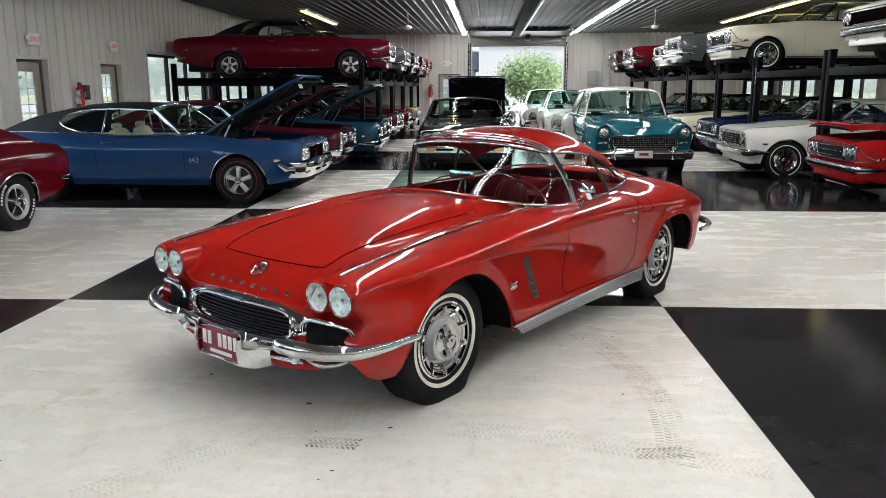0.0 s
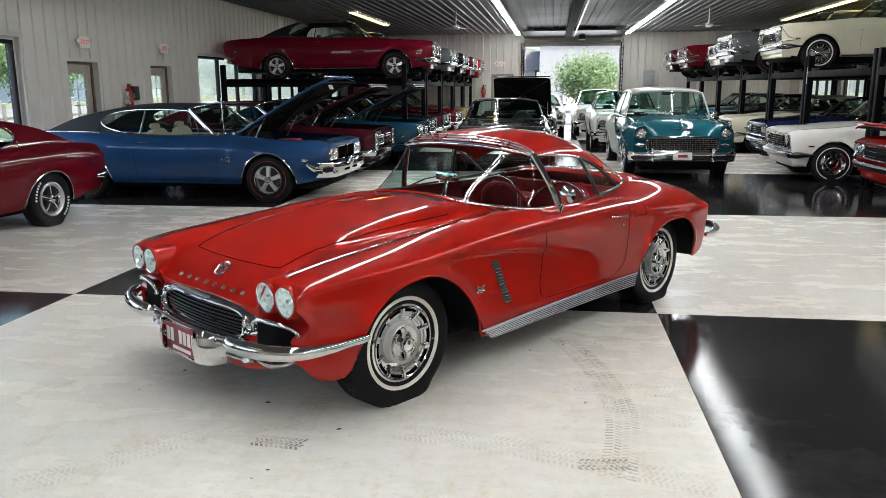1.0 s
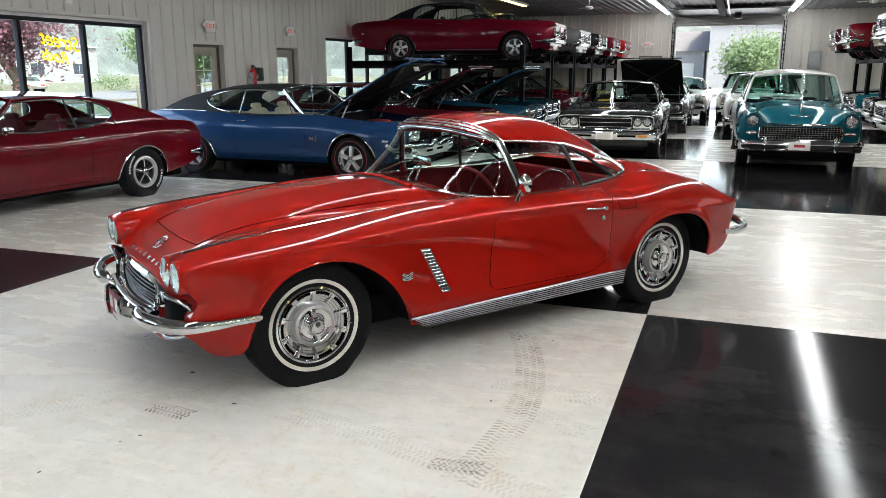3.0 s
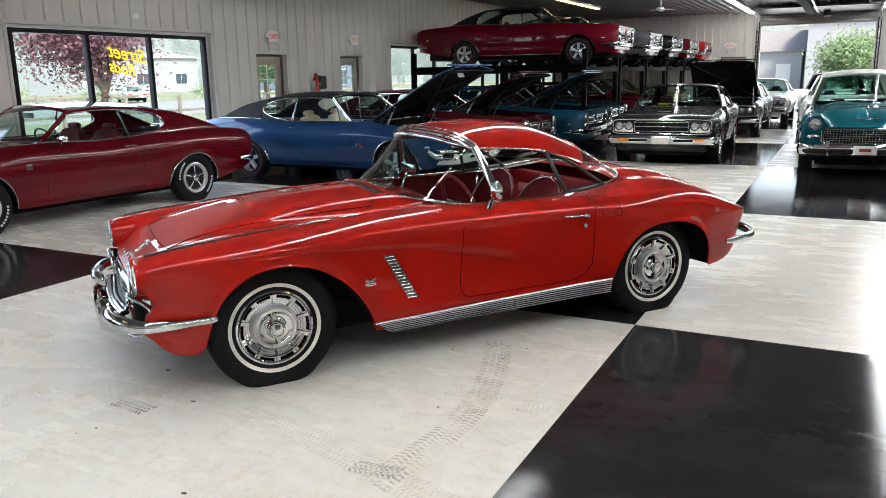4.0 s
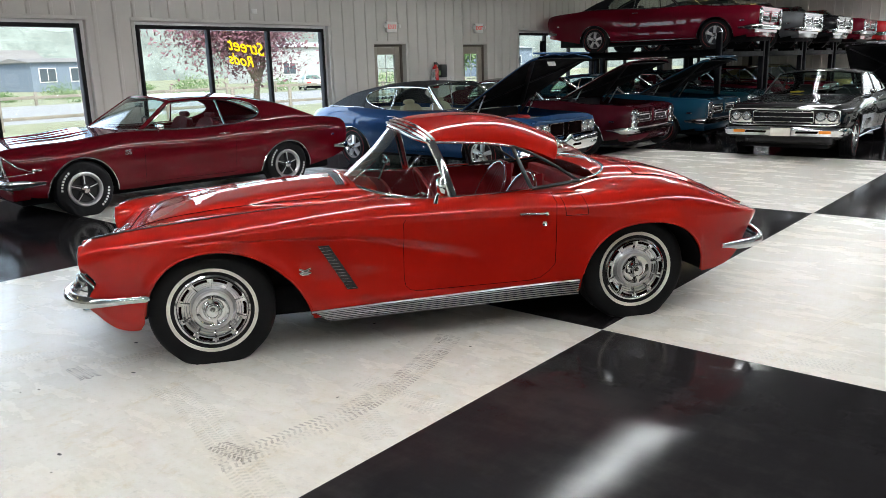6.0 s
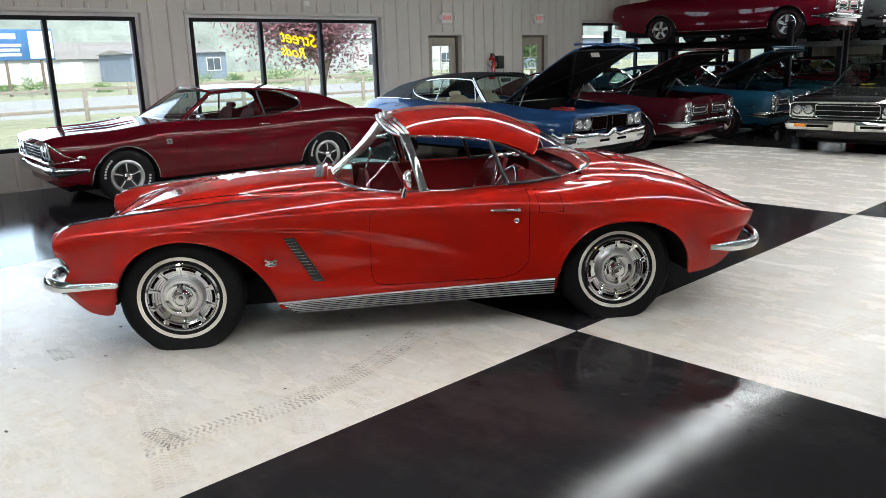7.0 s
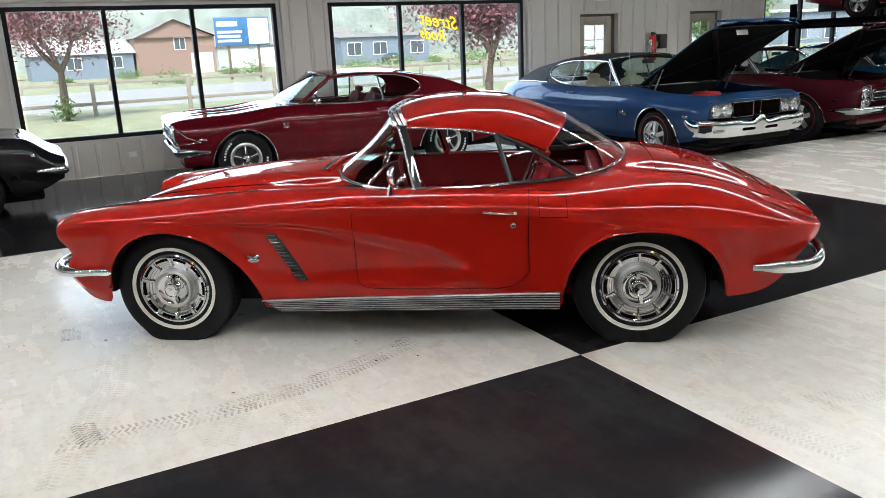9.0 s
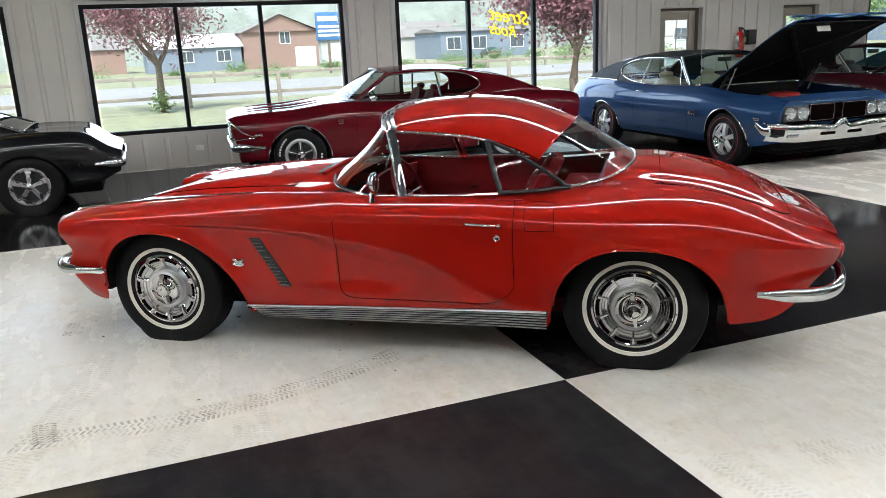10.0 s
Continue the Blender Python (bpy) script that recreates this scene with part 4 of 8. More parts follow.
        # ribbed sill trim
        sill = sheet("sill_trim", [[flip((x, h_side(x, z) + 0.012, z)) for z in np.linspace(zb, zt, 5)] for x, zt, zb in [(-0.545 - 1.64 * u, 0.258 + 0.042 * u, 0.256 - 0.07 * smooth01(u, 0, 0.07) + 0.015 * u + 0.085 * smooth01(u, 0.985, 1.0)) for u in np.concatenate([np.linspace(0, 0.08, 8), np.linspace(0.1, 0.97, 30), np.linspace(0.98, 1, 5)])]], BLACK, car, "ribbed bright metal sill trim", 0.012, (0, s, 0))
        sill.data.materials[0] = DARK_METAL
        for i in range(7):
            pts = []
            for u in np.concatenate([np.linspace(0.002, 0.08, 14), np.linspace(0.1, 0.995, 30)]):
                zt, zb = 0.258 + 0.042 * u, 0.186 + 0.017 * u
                z = zb + (zt - zb) * (i + 0.4) / 6.5
                zmin = 0.256 - 0.07 * smooth01(u, 0, 0.07)
                if z > zmin:
                    pts.append(flip((-0.545 - 1.64 * u, h_side(-0.545 - 1.64 * u, z) + 0.0145, z)))
            bar("sill_rib", pts, 0.0060 if i < 6 else 0.0080, 0.0026 if i < 6 else 0.0052, ALUMINIUM, sill, sides=6)
        # door handle, lock
        bar("door_handle", [flip(on_side(-1.79, 0.748, 0.004)), flip(on_side(-1.87, 0.747, 0.018)), flip(on_side(-1.94, 0.745, 0.018))], 0.0055, 0.006, CHROME, car, "chrome door handle")
        place(lathe("handle_button", [(0.015, 0), (0.014, 0.01), (0.010, 0.016), (0, 0.018)], CHROME, car, n=20), pose(*flip(on_side(-1.955, 0.740, 0.003)), 0, 0, 0 if s > 0 else 180))
        place(lathe("door_lock", [(0.016, 0), (0.015, 0.006), (0.010, 0.003), (0, 0.005)], CHROME, car, n=20), pose(*flip(on_side(-1.943, 0.68, 0.002)), 0, 0, 0 if s > 0 else 180))
        # fender-top bright spear
        bar("fender_spear", [top_pt(x, s * (h_crown_y(x) - 0.01), 0.003) for x in np.linspace(0.62, -0.55, 26)], 0.012, 0.008, CHROME, car, "chrome spear along the fender top", taper=lambda u: 1.0 - 0.55 * u)
        # tail lamps and rear bumper
        for ty in (0.50, 0.33):
            place(lathe("tail_lamp", [(0.05, 0.0), (0.048, 0.02), (0.03, 0.034), (0, 0.038)], TAIL_RED, car, "round red tail lamp", n=24), pose(-3.60, s * ty, 0.57, 0, 0, 90))
        rb = [flip(p) for p in [(-3.14, 0.895, 0.448), (-3.28, 0.893, 0.449), (-3.42, 0.875, 0.451), (-3.515, 0.83, 0.456), (-3.575, 0.74, 0.468), (-3.605, 0.60, 0.480), (-3.61, 0.46, 0.482)]]
        bar("rear_bumper", spline(rb, 32), 0.026, 0.033, CHROME, car, "chrome rear bumper half", taper=lambda u: 0.5 + 0.5 * smooth01(u, 0, 0.22), sides=16)
        # headlamps
        for hy, hx in ((0.562, 0.670), (0.706, 0.664)):
            lamp = place(lathe("headlamp", [(0.066, 0.012), (0.062, 0.004), (0.052, -0.014), (0.034, -0.030), (0.012, -0.037), (0.0, -0.038)], LAMP_BOWL, car, "round glass headlamp with a bright reflector", n=32), pose(hx, s * hy, 0.650, 0, 0, -90))
            lathe("lamp_lens", [(0.066, 0.013), (0.056, 0.022), (0.034, 0.029), (0.0, 0.032)], GLASS, lamp, "clear domed lens", n=32)
            lathe("lamp_shield", [(0.014, -0.012), (0.012, -0.002), (0.0, 0.0)], BRIGHT, lamp, n=16)
            lathe("lamp_bezel", [(0.072, -0.02), (0.072, 0.012), (0.070, 0.016), (0.066, 0.015), (0.064, 0.006)], CHROME, lamp, "chrome lamp bezel", n=36)
            lathe("lamp_pod", [(0.085, -0.16), (0.082, -0.05), (0.080, -0.01), (0.0775, 0.010), (0.0745, 0.015), (0.0715, 0.012), (0.071, -0.01)], P_RED, lamp, "red rim of the headlamp pod", n=40)
        # front bumper half
        fb = [flip(p) for p in [(0.780, 0.365, 0.415), (0.805, 0.44, 0.420), (0.800, 0.56, 0.424), (0.755, 0.70, 0.428), (0.660, 0.805, 0.432), (0.52, 0.854, 0.436), (0.40, 0.866, 0.439), (0.298, 0.874, 0.441)]]
        bar("front_bumper", spline(fb, 40), 0.034, 0.039, CHROME, car, "chrome front bumper half", taper=lambda u: math.sqrt(max(0.06, min(1.0, u / 0.10))) * (1 - 0.48 * smooth01(u, 0.42, 0.85)) * (1 - 0.5 * smooth01(u, 0.97, 1.0)), sides=18)
        # small scoop beside the grille
        sc = [flip((0.715 - 0.10 * smooth01(abs(a), 0, 1.6) * (1 if a > 0 else 0.1), 0.60 + 0.13 * math.sin(a), 0.452 + 0.096 * math.cos(a) ** 0.55)) for a in np.linspace(-1.5, 1.5, 30)]
        bar("scoop_moulding", sc, 0.012, 0.012, CHROME, car, "chrome brow over a small air scoop")
        lo = [flip((0.725 - 0.09 * smooth01(abs(a), 0, 1.6) * (1 if a > 0 else 0.1), 0.60 + 0.125 * math.sin(a), 0.388 - 0.048 * math.cos(a))) for a in np.linspace(-1.5, 1.5, 30)]
        bar("lower_moulding", lo, 0.009, 0.011, CHROME, car)
        sheet("air_scoop", [[Vector(sc[i]) * (1 - v) + Vector(lo[i]) * v + Vector((-0.03, 0, 0)) for v in (0.02, 0.5, 0.98)] for i in range(30)], DEEP, car, "dark air scoop")
        place(lathe("fog_ring", [(0.034, 0.0), (0.032, 0.012), (0.024, 0.008), (0.0, 0.004)], STEEL, car, n=20), pose(0.73, s * 0.44, 0.345, 0, 0, -90))
    # grille
    def mouth(a, k=1.0):
        c, sn = math.cos(a), math.sin(a)
        y = 0.395 * k * math.copysign(abs(c) ** 0.45, c)
        z = 0.472 + (0.072 if sn > 0 else 0.075) * k * math.copysign(abs(sn) ** 0.6, sn)
        return (0.735 - 0.05 * (abs(y) / 0.43) ** 2 - (0.045 if sn > 0 else 0) * sn * k, y, z)
    ring = [mouth(a) for a in np.linspace(0, 2 * math.pi, 65)[:-1]]
    fan = [[mouth(a, k) for k in (0.98, 0.6, 0.2, 0.0)] for a in np.linspace(0, 2 * math.pi, 65)]
    fan = [[(p[0] - 0.045, p[1], p[2]) for i, p in enumerate(r)] for r in fan]
    gr = sheet("grille", fan, DEEP, car, "black horizontal-bar grille")
    bar("grille_surround", ring, 0.016, 0.020, CHROME, car, "chrome grille surround", closed=True, up=(1, 0, 0))
    rows = []
    for a in np.linspace(-0.25, math.pi + 0.25, 60):
        p, c = Vector(mouth(a, 1.03)), math.cos(a)
        side_w = math.copysign(0.066 * abs(c) ** 5, c)
        rise_w = 0.030 * max(0.0, math.sin(a)) ** 0.4
        rows.append([p + Vector((0.010, 0, -0.002)), p + Vector((0.018, side_w * 0.25, rise_w * 0.4)), p + Vector((0.006, side_w * 0.65, rise_w * 0.85)), p + Vector((-0.024, side_w, rise_w))])
    sheet("grille_brow", rows, CHROME, car, "broad chrome brow round the grille", 0.006, (1, 0, 0.5))
    for i in range(9):
        z = 0.408 + i * 0.0165
        half = 0.392 * max(0.05, 1 - abs((z - 0.475) / 0.09) ** 2.4) ** 0.5
        bar("grille_bar", [(0.712 - 0.04 * (y / 0.43) ** 2 - 0.045 * max(0.0, (z - 0.475) / 0.088), y, z) for y in np.linspace(-half + 0.015, half - 0.015, 18)], 0.005, 0.0035, DARK_METAL, gr, sides=6)
    lower = [(0.745 - 0.03 * (y / 0.5) ** 2, y, 0.355 + 0.02 * (y / 0.5) ** 2) for y in np.linspace(-0.48, 0.48, 22)]
    bar("grille_sill", [(p[0] + 0.012, p[1] * 0.92, p[2] + 0.042) for p in lower], 0.030, 0.014, CHROME, car, "broad chrome moulding under the grille")
    bar("lower_grille_bar", lower, 0.012, 0.016, CHROME, car)
    bar("valance_bar", [(p[0] - 0.01, p[1], p[2] - 0.05) for p in lower], 0.010, 0.012, CHROME, car)
    # plate and its guards
    plate = boxed("plate_panel", (0.820, 0.828, -0.155, 0.155, 0.272, 0.415), surface("plate_maroon", (0.20, 0.015, 0.03), 0.4), car, 0.003, "maroon plate with pale bars in place of its figures")
    boxed("plate_rim", (0.816, 0.8195, -0.162, 0.162, 0.265, 0.422), CHROME, plate, 0.002)
    for i in range(7):
        if i != 2:
            boxed("plate_bar", (0.8285, 0.8302, -0.140 + i * 0.041, -0.112 + i * 0.041, 0.325, 0.395), LETTER_WHITE, plate, 0.0)
    boxed("plate_bar", (0.8285, 0.8302, -0.085, 0.09, 0.287, 0.305), LETTER_WHITE, plate, 0.0)
    for s in (1, -1):
        rows = []
        for u in np.linspace(0, 1, 12):
            yy = 0.160 + 0.105 * u
            xx = 0.845 - 0.02 * u - 0.10 * u ** 3
            h0, h1 = 0.262 - 0.010 * math.sin(u * 3.1), 0.445 - 0.075 * u ** 1.6
            rows.append([(xx - 0.02, s * yy, h1 + 0.004), (xx, s * yy, h1 - 0.012), (xx + 0.012, s * yy, (h0 + h1) / 2), (xx + 0.002, s * yy, h0 + 0.012), (xx - 0.02, s * yy, h0)])
        sheet("plate_guard", rows, CHROME, car, "curved chrome guard beside the plate", 0.008, (1, 0, 0))
    boxed("plate_rail", (0.775, 0.82, -0.17, 0.17, 0.248, 0.264), CHROME, car, 0.006)
    # nose emblem and letter bars
    em = place(lathe("nose_emblem", [(0.050, 0), (0.049, 0.006), (0.044, 0.008), (0.040, 0.004), (0.038, 0.003)], CHROME, car, "round crossed-flags nose emblem shape", n=32), pose(*top_pt(0.54, 0, 0.002), 57, 0, -90))
    lathe("emblem_field", [(0.040, 0.002), (0.0, 0.003)], surface("emblem_red", (0.35, 0.02, 0.02), 0.3), em, n=24)
    for ang in (28, -28):
        boxed("emblem_bar", (-0.034, 0.034, 0.003, 0.007, -0.006, 0.006), CHROME, em, 0.002, m=Matrix.Rotation(radians(ang), 4, "Y"))
    for i in range(8):
        y = -0.30 + i * 0.60 / 7
        p = top_pt(0.632, y, 0.004)
        boxed("nose_letter_bar", (-0.012, 0.012, -0.014, 0.014, -0.002, 0.002), BRIGHT, car, 0.001, m=pose(*p, 0, 32, 0))
    # outside mirror
    mb = bar("door_mirror", [(-1.30, 0.80, 0.842), (-1.305, 0.81, 0.88), (-1.315, 0.825, 0.915)], 0.017, 0.012, CHROME, car, "round chrome door mirror", taper=lambda u: 1.2 - 0.6 * u)
    place(lathe("mirror_head", [(0.0, -0.03), (0.03, -0.028), (0.052, -0.012), (0.058, 0.006), (0.05, 0.010), (0.0, 0.008)], CHROME, mb, n=28), pose(-1.325, 0.83, 0.945, 0, 0, 95))
    for ob in car.children:
        if ob.type != "MESH":
            continue
        moved = ob.matrix_basis.translation
        if moved.length > 0.01:
            moved.x = h_length(moved.x)
            ob.matrix_basis.translation = moved
        else:
            for v in ob.data.vertices:
                v.co.x = h_length(v.co.x)
        for sub_part in ob.children:
            if ob.matrix_basis.translation.length < 0.01:
                for v in sub_part.data.vertices:
                    v.co.x = h_length(v.co.x)
    put_wheels(car, (-0.01, -2.591), "cover", 0.346, 0.766, 0.036)
    return car


# ---- other cars ----
def build_car(m, name, label, paint_mat, top_mat=None, wb=2.845, fo=0.86, ro=1.20, half=0.93, hood=0.89, cowl=0.95, belt=0.93, deck=0.95, roof=1.345,
              ws0=-0.66, ws1=-1.25, rf1=-2.5, bl0=-3.25, xq=-2.5, zq=0.55, xu=-2.0, xl=-2.2, xp=-1.95, tail_drop=0.12, face="quad", wheel="mag", interior=None, open_bonnet=0,
              kick=0.03, R=0.335, group="", nose_lean=0.04, badge=False, amber=False, trim_low=True, hardtop=True, dome=0.05, bulge=0.0, post_mat=None, tail=True, bright=None,
              vent=False, sail=0.03, scoops=0.0, arch_trim=True, front_drop=0.0, roof_w=0.66, nose_fall=0.0, side_mat=None, bonnet_angle=0, dark_face=False):
    """A saloon or coupe; x ahead from the front axle, y to its left. ws0, ws1: windscreen foot and head; rf1: roof's rear edge; bl0: rear window's foot;
    xq, zq: hind point of the side window and its height in the opening; xu, xl: where its upper and lower edges begin to close."""
    car = thing(name, label, "car", m, group)
    bright = bright or CHROME
    top_mat, interior = top_mat or paint_mat, interior or BLACK
    xf, xr = fo, -(wb + ro)
    arches = ((0.0, 0.41, 0.41, 2 * R + 0.02, 0.24), (-wb, 0.41, 0.41, 2 * R - 0.02, 0.24))
    low = curve((xf, 0.34), (0.5, 0.27), (0.2, 0.24), (-wb - 0.3, 0.24), (-wb - 0.7, 0.30), (xr, 0.40))
    shoulder = curve((xf, hood - 0.085 - front_drop), (xf - 0.12, hood - 0.06 - front_drop * 0.6), (0.1, hood - 0.035), (ws0, cowl - 0.035), (-1.6, belt - 0.035), (-2.2, belt + kick * 0.35 - 0.02), (-wb + 0.15, belt + kick * 0.9 - 0.02), (-wb - 0.1, belt + kick - 0.02), (-wb - 0.6, deck - 0.02), (xr + 0.12, deck - tail_drop + 0.05), (xr, deck - tail_drop))
    mid = curve((xf, hood - 0.075 - front_drop - nose_fall), (xf - 0.12, hood - 0.02 - front_drop * 0.5 - nose_fall * 0.42), (xf - 0.30, hood - 0.002 - front_drop * 0.2 - nose_fall * 0.10), (0.1, hood + 0.012), (ws0, cowl + 0.015), (-1.5, belt), (bl0, deck + 0.012), (-wb - 0.5, deck + 0.01), (xr + 0.12, deck - tail_drop + 0.09), (xr, deck - tail_drop + 0.03))
    wide = curve((xf, half * 0.90), (xf - 0.1, half * 0.945), (0.2, half * 0.99), (-0.6, half * 0.98), (-1.6, half * 0.955), (-wb + 0.2, half), (-wb - 0.5, half * 0.985), (xr + 0.15, half * 0.93), (xr, half * 0.88))
    prof = curve((0, 0.905), (0.10, 0.945), (0.3, 0.978), (0.5, 0.995), (0.64, 1.0), (0.76, 0.992), (0.88, 0.965), (0.95, 0.935), (1.0, 0.895))

    def side(x, z):
        u = (z - 0.24) / (shoulder(x) - 0.24)
        swell = 0.013 * math.exp(-(x / 0.50) ** 2) + 0.020 * math.exp(-((x + wb) / 0.60) ** 2)
        crease = 0.003 * math.exp(-((u - 0.80) / 0.06) ** 2) - 0.010 * math.exp(-((u - 0.30) / 0.12) ** 2)
        return wide(x) * prof(u) + swell * math.exp(-((u - 0.68) / 0.3) ** 2) + crease

    lean = lambda x, z: nose_lean * smooth01(x, fo - 0.3, fo) * (z - 0.55) / 0.3 - 0.05 * smooth01(-x, -xr - 0.3, -xr) * (z - 0.6) / 0.3
    xs = stations(xr, xf, arches, 0.07)
    nside, nv = 18, 0
    verts, faces = [], []
    for x in xs:
        zs, zl = shoulder(x), arch_edge(x, low(x), arches)
        sec = [(side(x, zl + (zs - zl) * j / nside), zl + (zs - zl) * j / nside) for j in range(nside + 1)]
        w1, zm = sec[-1][0], mid(x) + bulge * smooth01(x, ws0 - 0.2, ws0 + 0.3) * (1 - smooth01(x, xf - 0.25, xf))
        top = spline([(w1, zs, 0), (w1 - 0.03, zs + (zm - zs) * 0.35 + 0.008, 0), (w1 * 0.8, zs + (zm - zs) * 0.62, 0), (w1 * 0.4, zm - 0.006 - bulge * 0.3, 0), (0, zm, 0)], 14)[1:]
        if nose_fall and x > ws0:
            top = spline([(w1, zs, 0), (w1 - 0.035, zs + 0.028, 0), (w1 - 0.11, zs + 0.034, 0), (w1 * 0.74, zs + (zm - zs) * 0.45 - 0.012, 0), (w1 * 0.60, zm - 0.012, 0), (w1 * 0.3, zm - 0.001, 0), (0, zm, 0)], 14)[1:]
        sec += [(p.x, p.y) for p in top]
        nv = 2 * len(sec) - 1
        verts += [(x + lean(x, z), y, z) for y, z in sec] + [(x + lean(x, z), -y, z) for y, z in reversed(sec[:-1])]
    for i in range(len(xs) - 1):
        xm = (xs[i] + xs[i + 1]) / 2
        for j in range(nv - 1):
            a = verts[i * nv + j]
            y = (a[1] + verts[i * nv + j + 1][1]) / 2
            if a[2] > 0.7 and abs(y) < half * 0.80 and (bl0 + 0.12 < xm < ws0 - 0.1 or (open_bonnet and ws0 + 0.12 < xm < xf - 0.1)):
                continue
            faces.append((i * nv + j, (i + 1) * nv + j, (i + 1) * nv + j + 1, i * nv + j + 1))
    for i in (0, len(xs) - 1):
        if i and nose_fall:
            faces.append(tuple(i * nv + j for j in range(nv)))
            continue
        for j in range((nv - 1) // 2):
            a, b = i * nv + j, i * nv + nv - 1 - j
            faces.append((a, a + 1, b - 1, b) if a + 1 < b - 1 else (a, a + 1, b))
    raw("body", verts, faces, paint_mat, car, angle=50)
    for s in (1, -1) if side_mat else ():
        xm_ = [x for x in np.linspace(-1.15, xr + 0.08, 40)]
        flash = sheet("side_panel", [[(x, s * (side(x, z) + 0.004), z) for z in np.linspace(max(arch_edge(x, low(x), arches) + 0.01, 0.30), shoulder(x) - 0.03 - 0.30 * (1 - smooth01(-x, 1.15, 2.2)), 9)] for x in xm_], side_mat, car, "white painted rear side panel", 0.003, (0, s, 0))
        bar("side_moulding", [(x, s * (side(x, shoulder(x) - 0.03 - 0.30 * (1 - smooth01(-x, 1.15, 2.2))) + 0.008), shoulder(x) - 0.03 - 0.30 * (1 - smooth01(-x, 1.15, 2.2))) for x in xm_], 0.008, 0.010, bright, flash, "bright dividing moulding", sides=6)
    boxed("underbody", (xr + 0.25, xf - 0.15, -half * 0.72, half * 0.72, 0.17, 0.42), DEEP, car, 0.03)
    for s in (1, -1):
        for xc, fr, bk, tp, foot in arches:
            arc = [[(xc + 0.41 * math.cos(a), s * yy, foot + (tp - foot) * math.sin(a)) for yy in (half * 0.93, half * 0.6)] for a in np.linspace(0.1, math.pi - 0.1, 17)]
            sheet("wheel_well", arc, DEEP, car)
            lip = [(xc + 0.412 * math.cos(a), s * (side(xc + 0.41 * math.cos(a), foot + (tp - foot) * math.sin(a)) + 0.002), foot + (tp - foot + 0.003) * math.sin(a)) for a in np.linspace(0.05, math.pi - 0.05, 30)]
            bar("arch_moulding", lip, 0.008, 0.009, CHROME if arch_trim else paint_mat, car, "bright wheel arch moulding" if arch_trim else "", sides=6)
    # bonnet
    if open_bonnet:
        boxed("engine", (ws0 + 0.25, xf - 0.25, -0.35, 0.35, 0.5, 0.80), DARK_METAL, car, 0.05, "dark engine in an open bay")
        place(lathe("air_cleaner", [(0.17, 0.0), (0.19, 0.01), (0.19, 0.05), (0.17, 0.062), (0.03, 0.066), (0.02, 0.08), (0.0, 0.082)], RED_LINE if open_bonnet > 1 else CHROME, car, "round air cleaner", n=32), pose(0.02, 0, 0.78, 90))
        boxed("firewall", (ws0 - 0.02, ws0 + 0.10, -half * 0.80, half * 0.80, 0.4, cowl - 0.02), DEEP, car, 0.01)
        for s in (1, -1):
            boxed("inner_fender", (ws0 + 0.1, xf - 0.12, s * half * 0.66, s * half * 0.80, 0.45, 0.78), DEEP, car, 0.03)
        boxed("radiator", (xf - 0.2, xf - 0.12, -half * 0.6, half * 0.6, 0.5, hood - 0.08), BLACK, car, 0.02)
        boxed("battery", (xf - 0.55, xf - 0.3, -half * 0.62, -half * 0.36, 0.6, hood - 0.12), BLACK, car, 0.015)
        boxed("bay_floor", (ws0 + 0.05, xf - 0.1, -half * 0.80, half * 0.80, 0.45, 0.5), DEEP, car, 0.0)
        L = xf + (0.16 if scoops else 0.06) - (ws0 + 0.08)
        piv = Vector((ws0 + 0.10, 0, cowl + 0.03))
        tilt = Matrix.Translation(piv) @ Matrix.Rotation(radians(bonnet_angle or (-31 if scoops else -27)), 4, "Y")
        hr = [[tilt @ Vector((L * u, half * 0.83 * v * (1 - 0.05 * u), 0.02 * (1 - v * v) - 0.03 * u * u - 0.045 * abs(v) ** 12 - 0.05 * u ** 14 + scoops * smooth01(u, 0.35, 0.8) * math.exp(-((abs(v) - 0.36) / 0.16) ** 2))) for v in np.linspace(-1, 1, 31)] for u in np.linspace(0, 1, 20)]
        bonnet = sheet("bonnet", hr, paint_mat, car, "raised bonnet", 0.012, (0, 0, 1))
        liner = [[tilt @ Vector((L * u, half * 0.822 * v * (1 - 0.05 * u), 0.012 * (1 - v * v) - 0.03 * u * u - 0.042 - 0.05 * u ** 14)) for v in np.linspace(-1, 1, 9)] for u in np.linspace(0.02, 0.985, 12)]
        sheet("bonnet_liner", liner, DEEP, bonnet, "black underside of the raised bonnet", 0.012)
        for q0, q1 in (((0.08, -0.7), (0.5, 0.0)), ((0.08, 0.7), (0.5, 0.0)), ((0.5, 0.0), (0.92, -0.7)), ((0.5, 0.0), (0.92, 0.7))):
            bar("bonnet_brace", [tilt @ Vector((L * q[0], half * q[1], -0.062 - 0.03 * q[0] ** 2)) for q in (q0, q1)], 0.035, 0.012, BLACK, bonnet, sides=6)
        bar("bonnet_edge", [tilt @ Vector((L * 0.995, half * 0.78 * v, -0.03)) for v in np.linspace(-1, 1, 9)], 0.014, 0.014, paint_mat, bonnet)
        for s in (1, -1):
            bar("bonnet_hinge", [(ws0 + 0.2, s * half * 0.72, 0.86), tilt @ Vector((0.35, s * half * 0.72, -0.04))], 0.012, 0.02, DARK_METAL, car)
            bar("hinge_arm", [(ws0 + 0.34, s * half * 0.72, 0.84), tilt @ Vector((0.46, s * half * 0.72, -0.05))], 0.009, 0.012, STEEL, car)
    else:
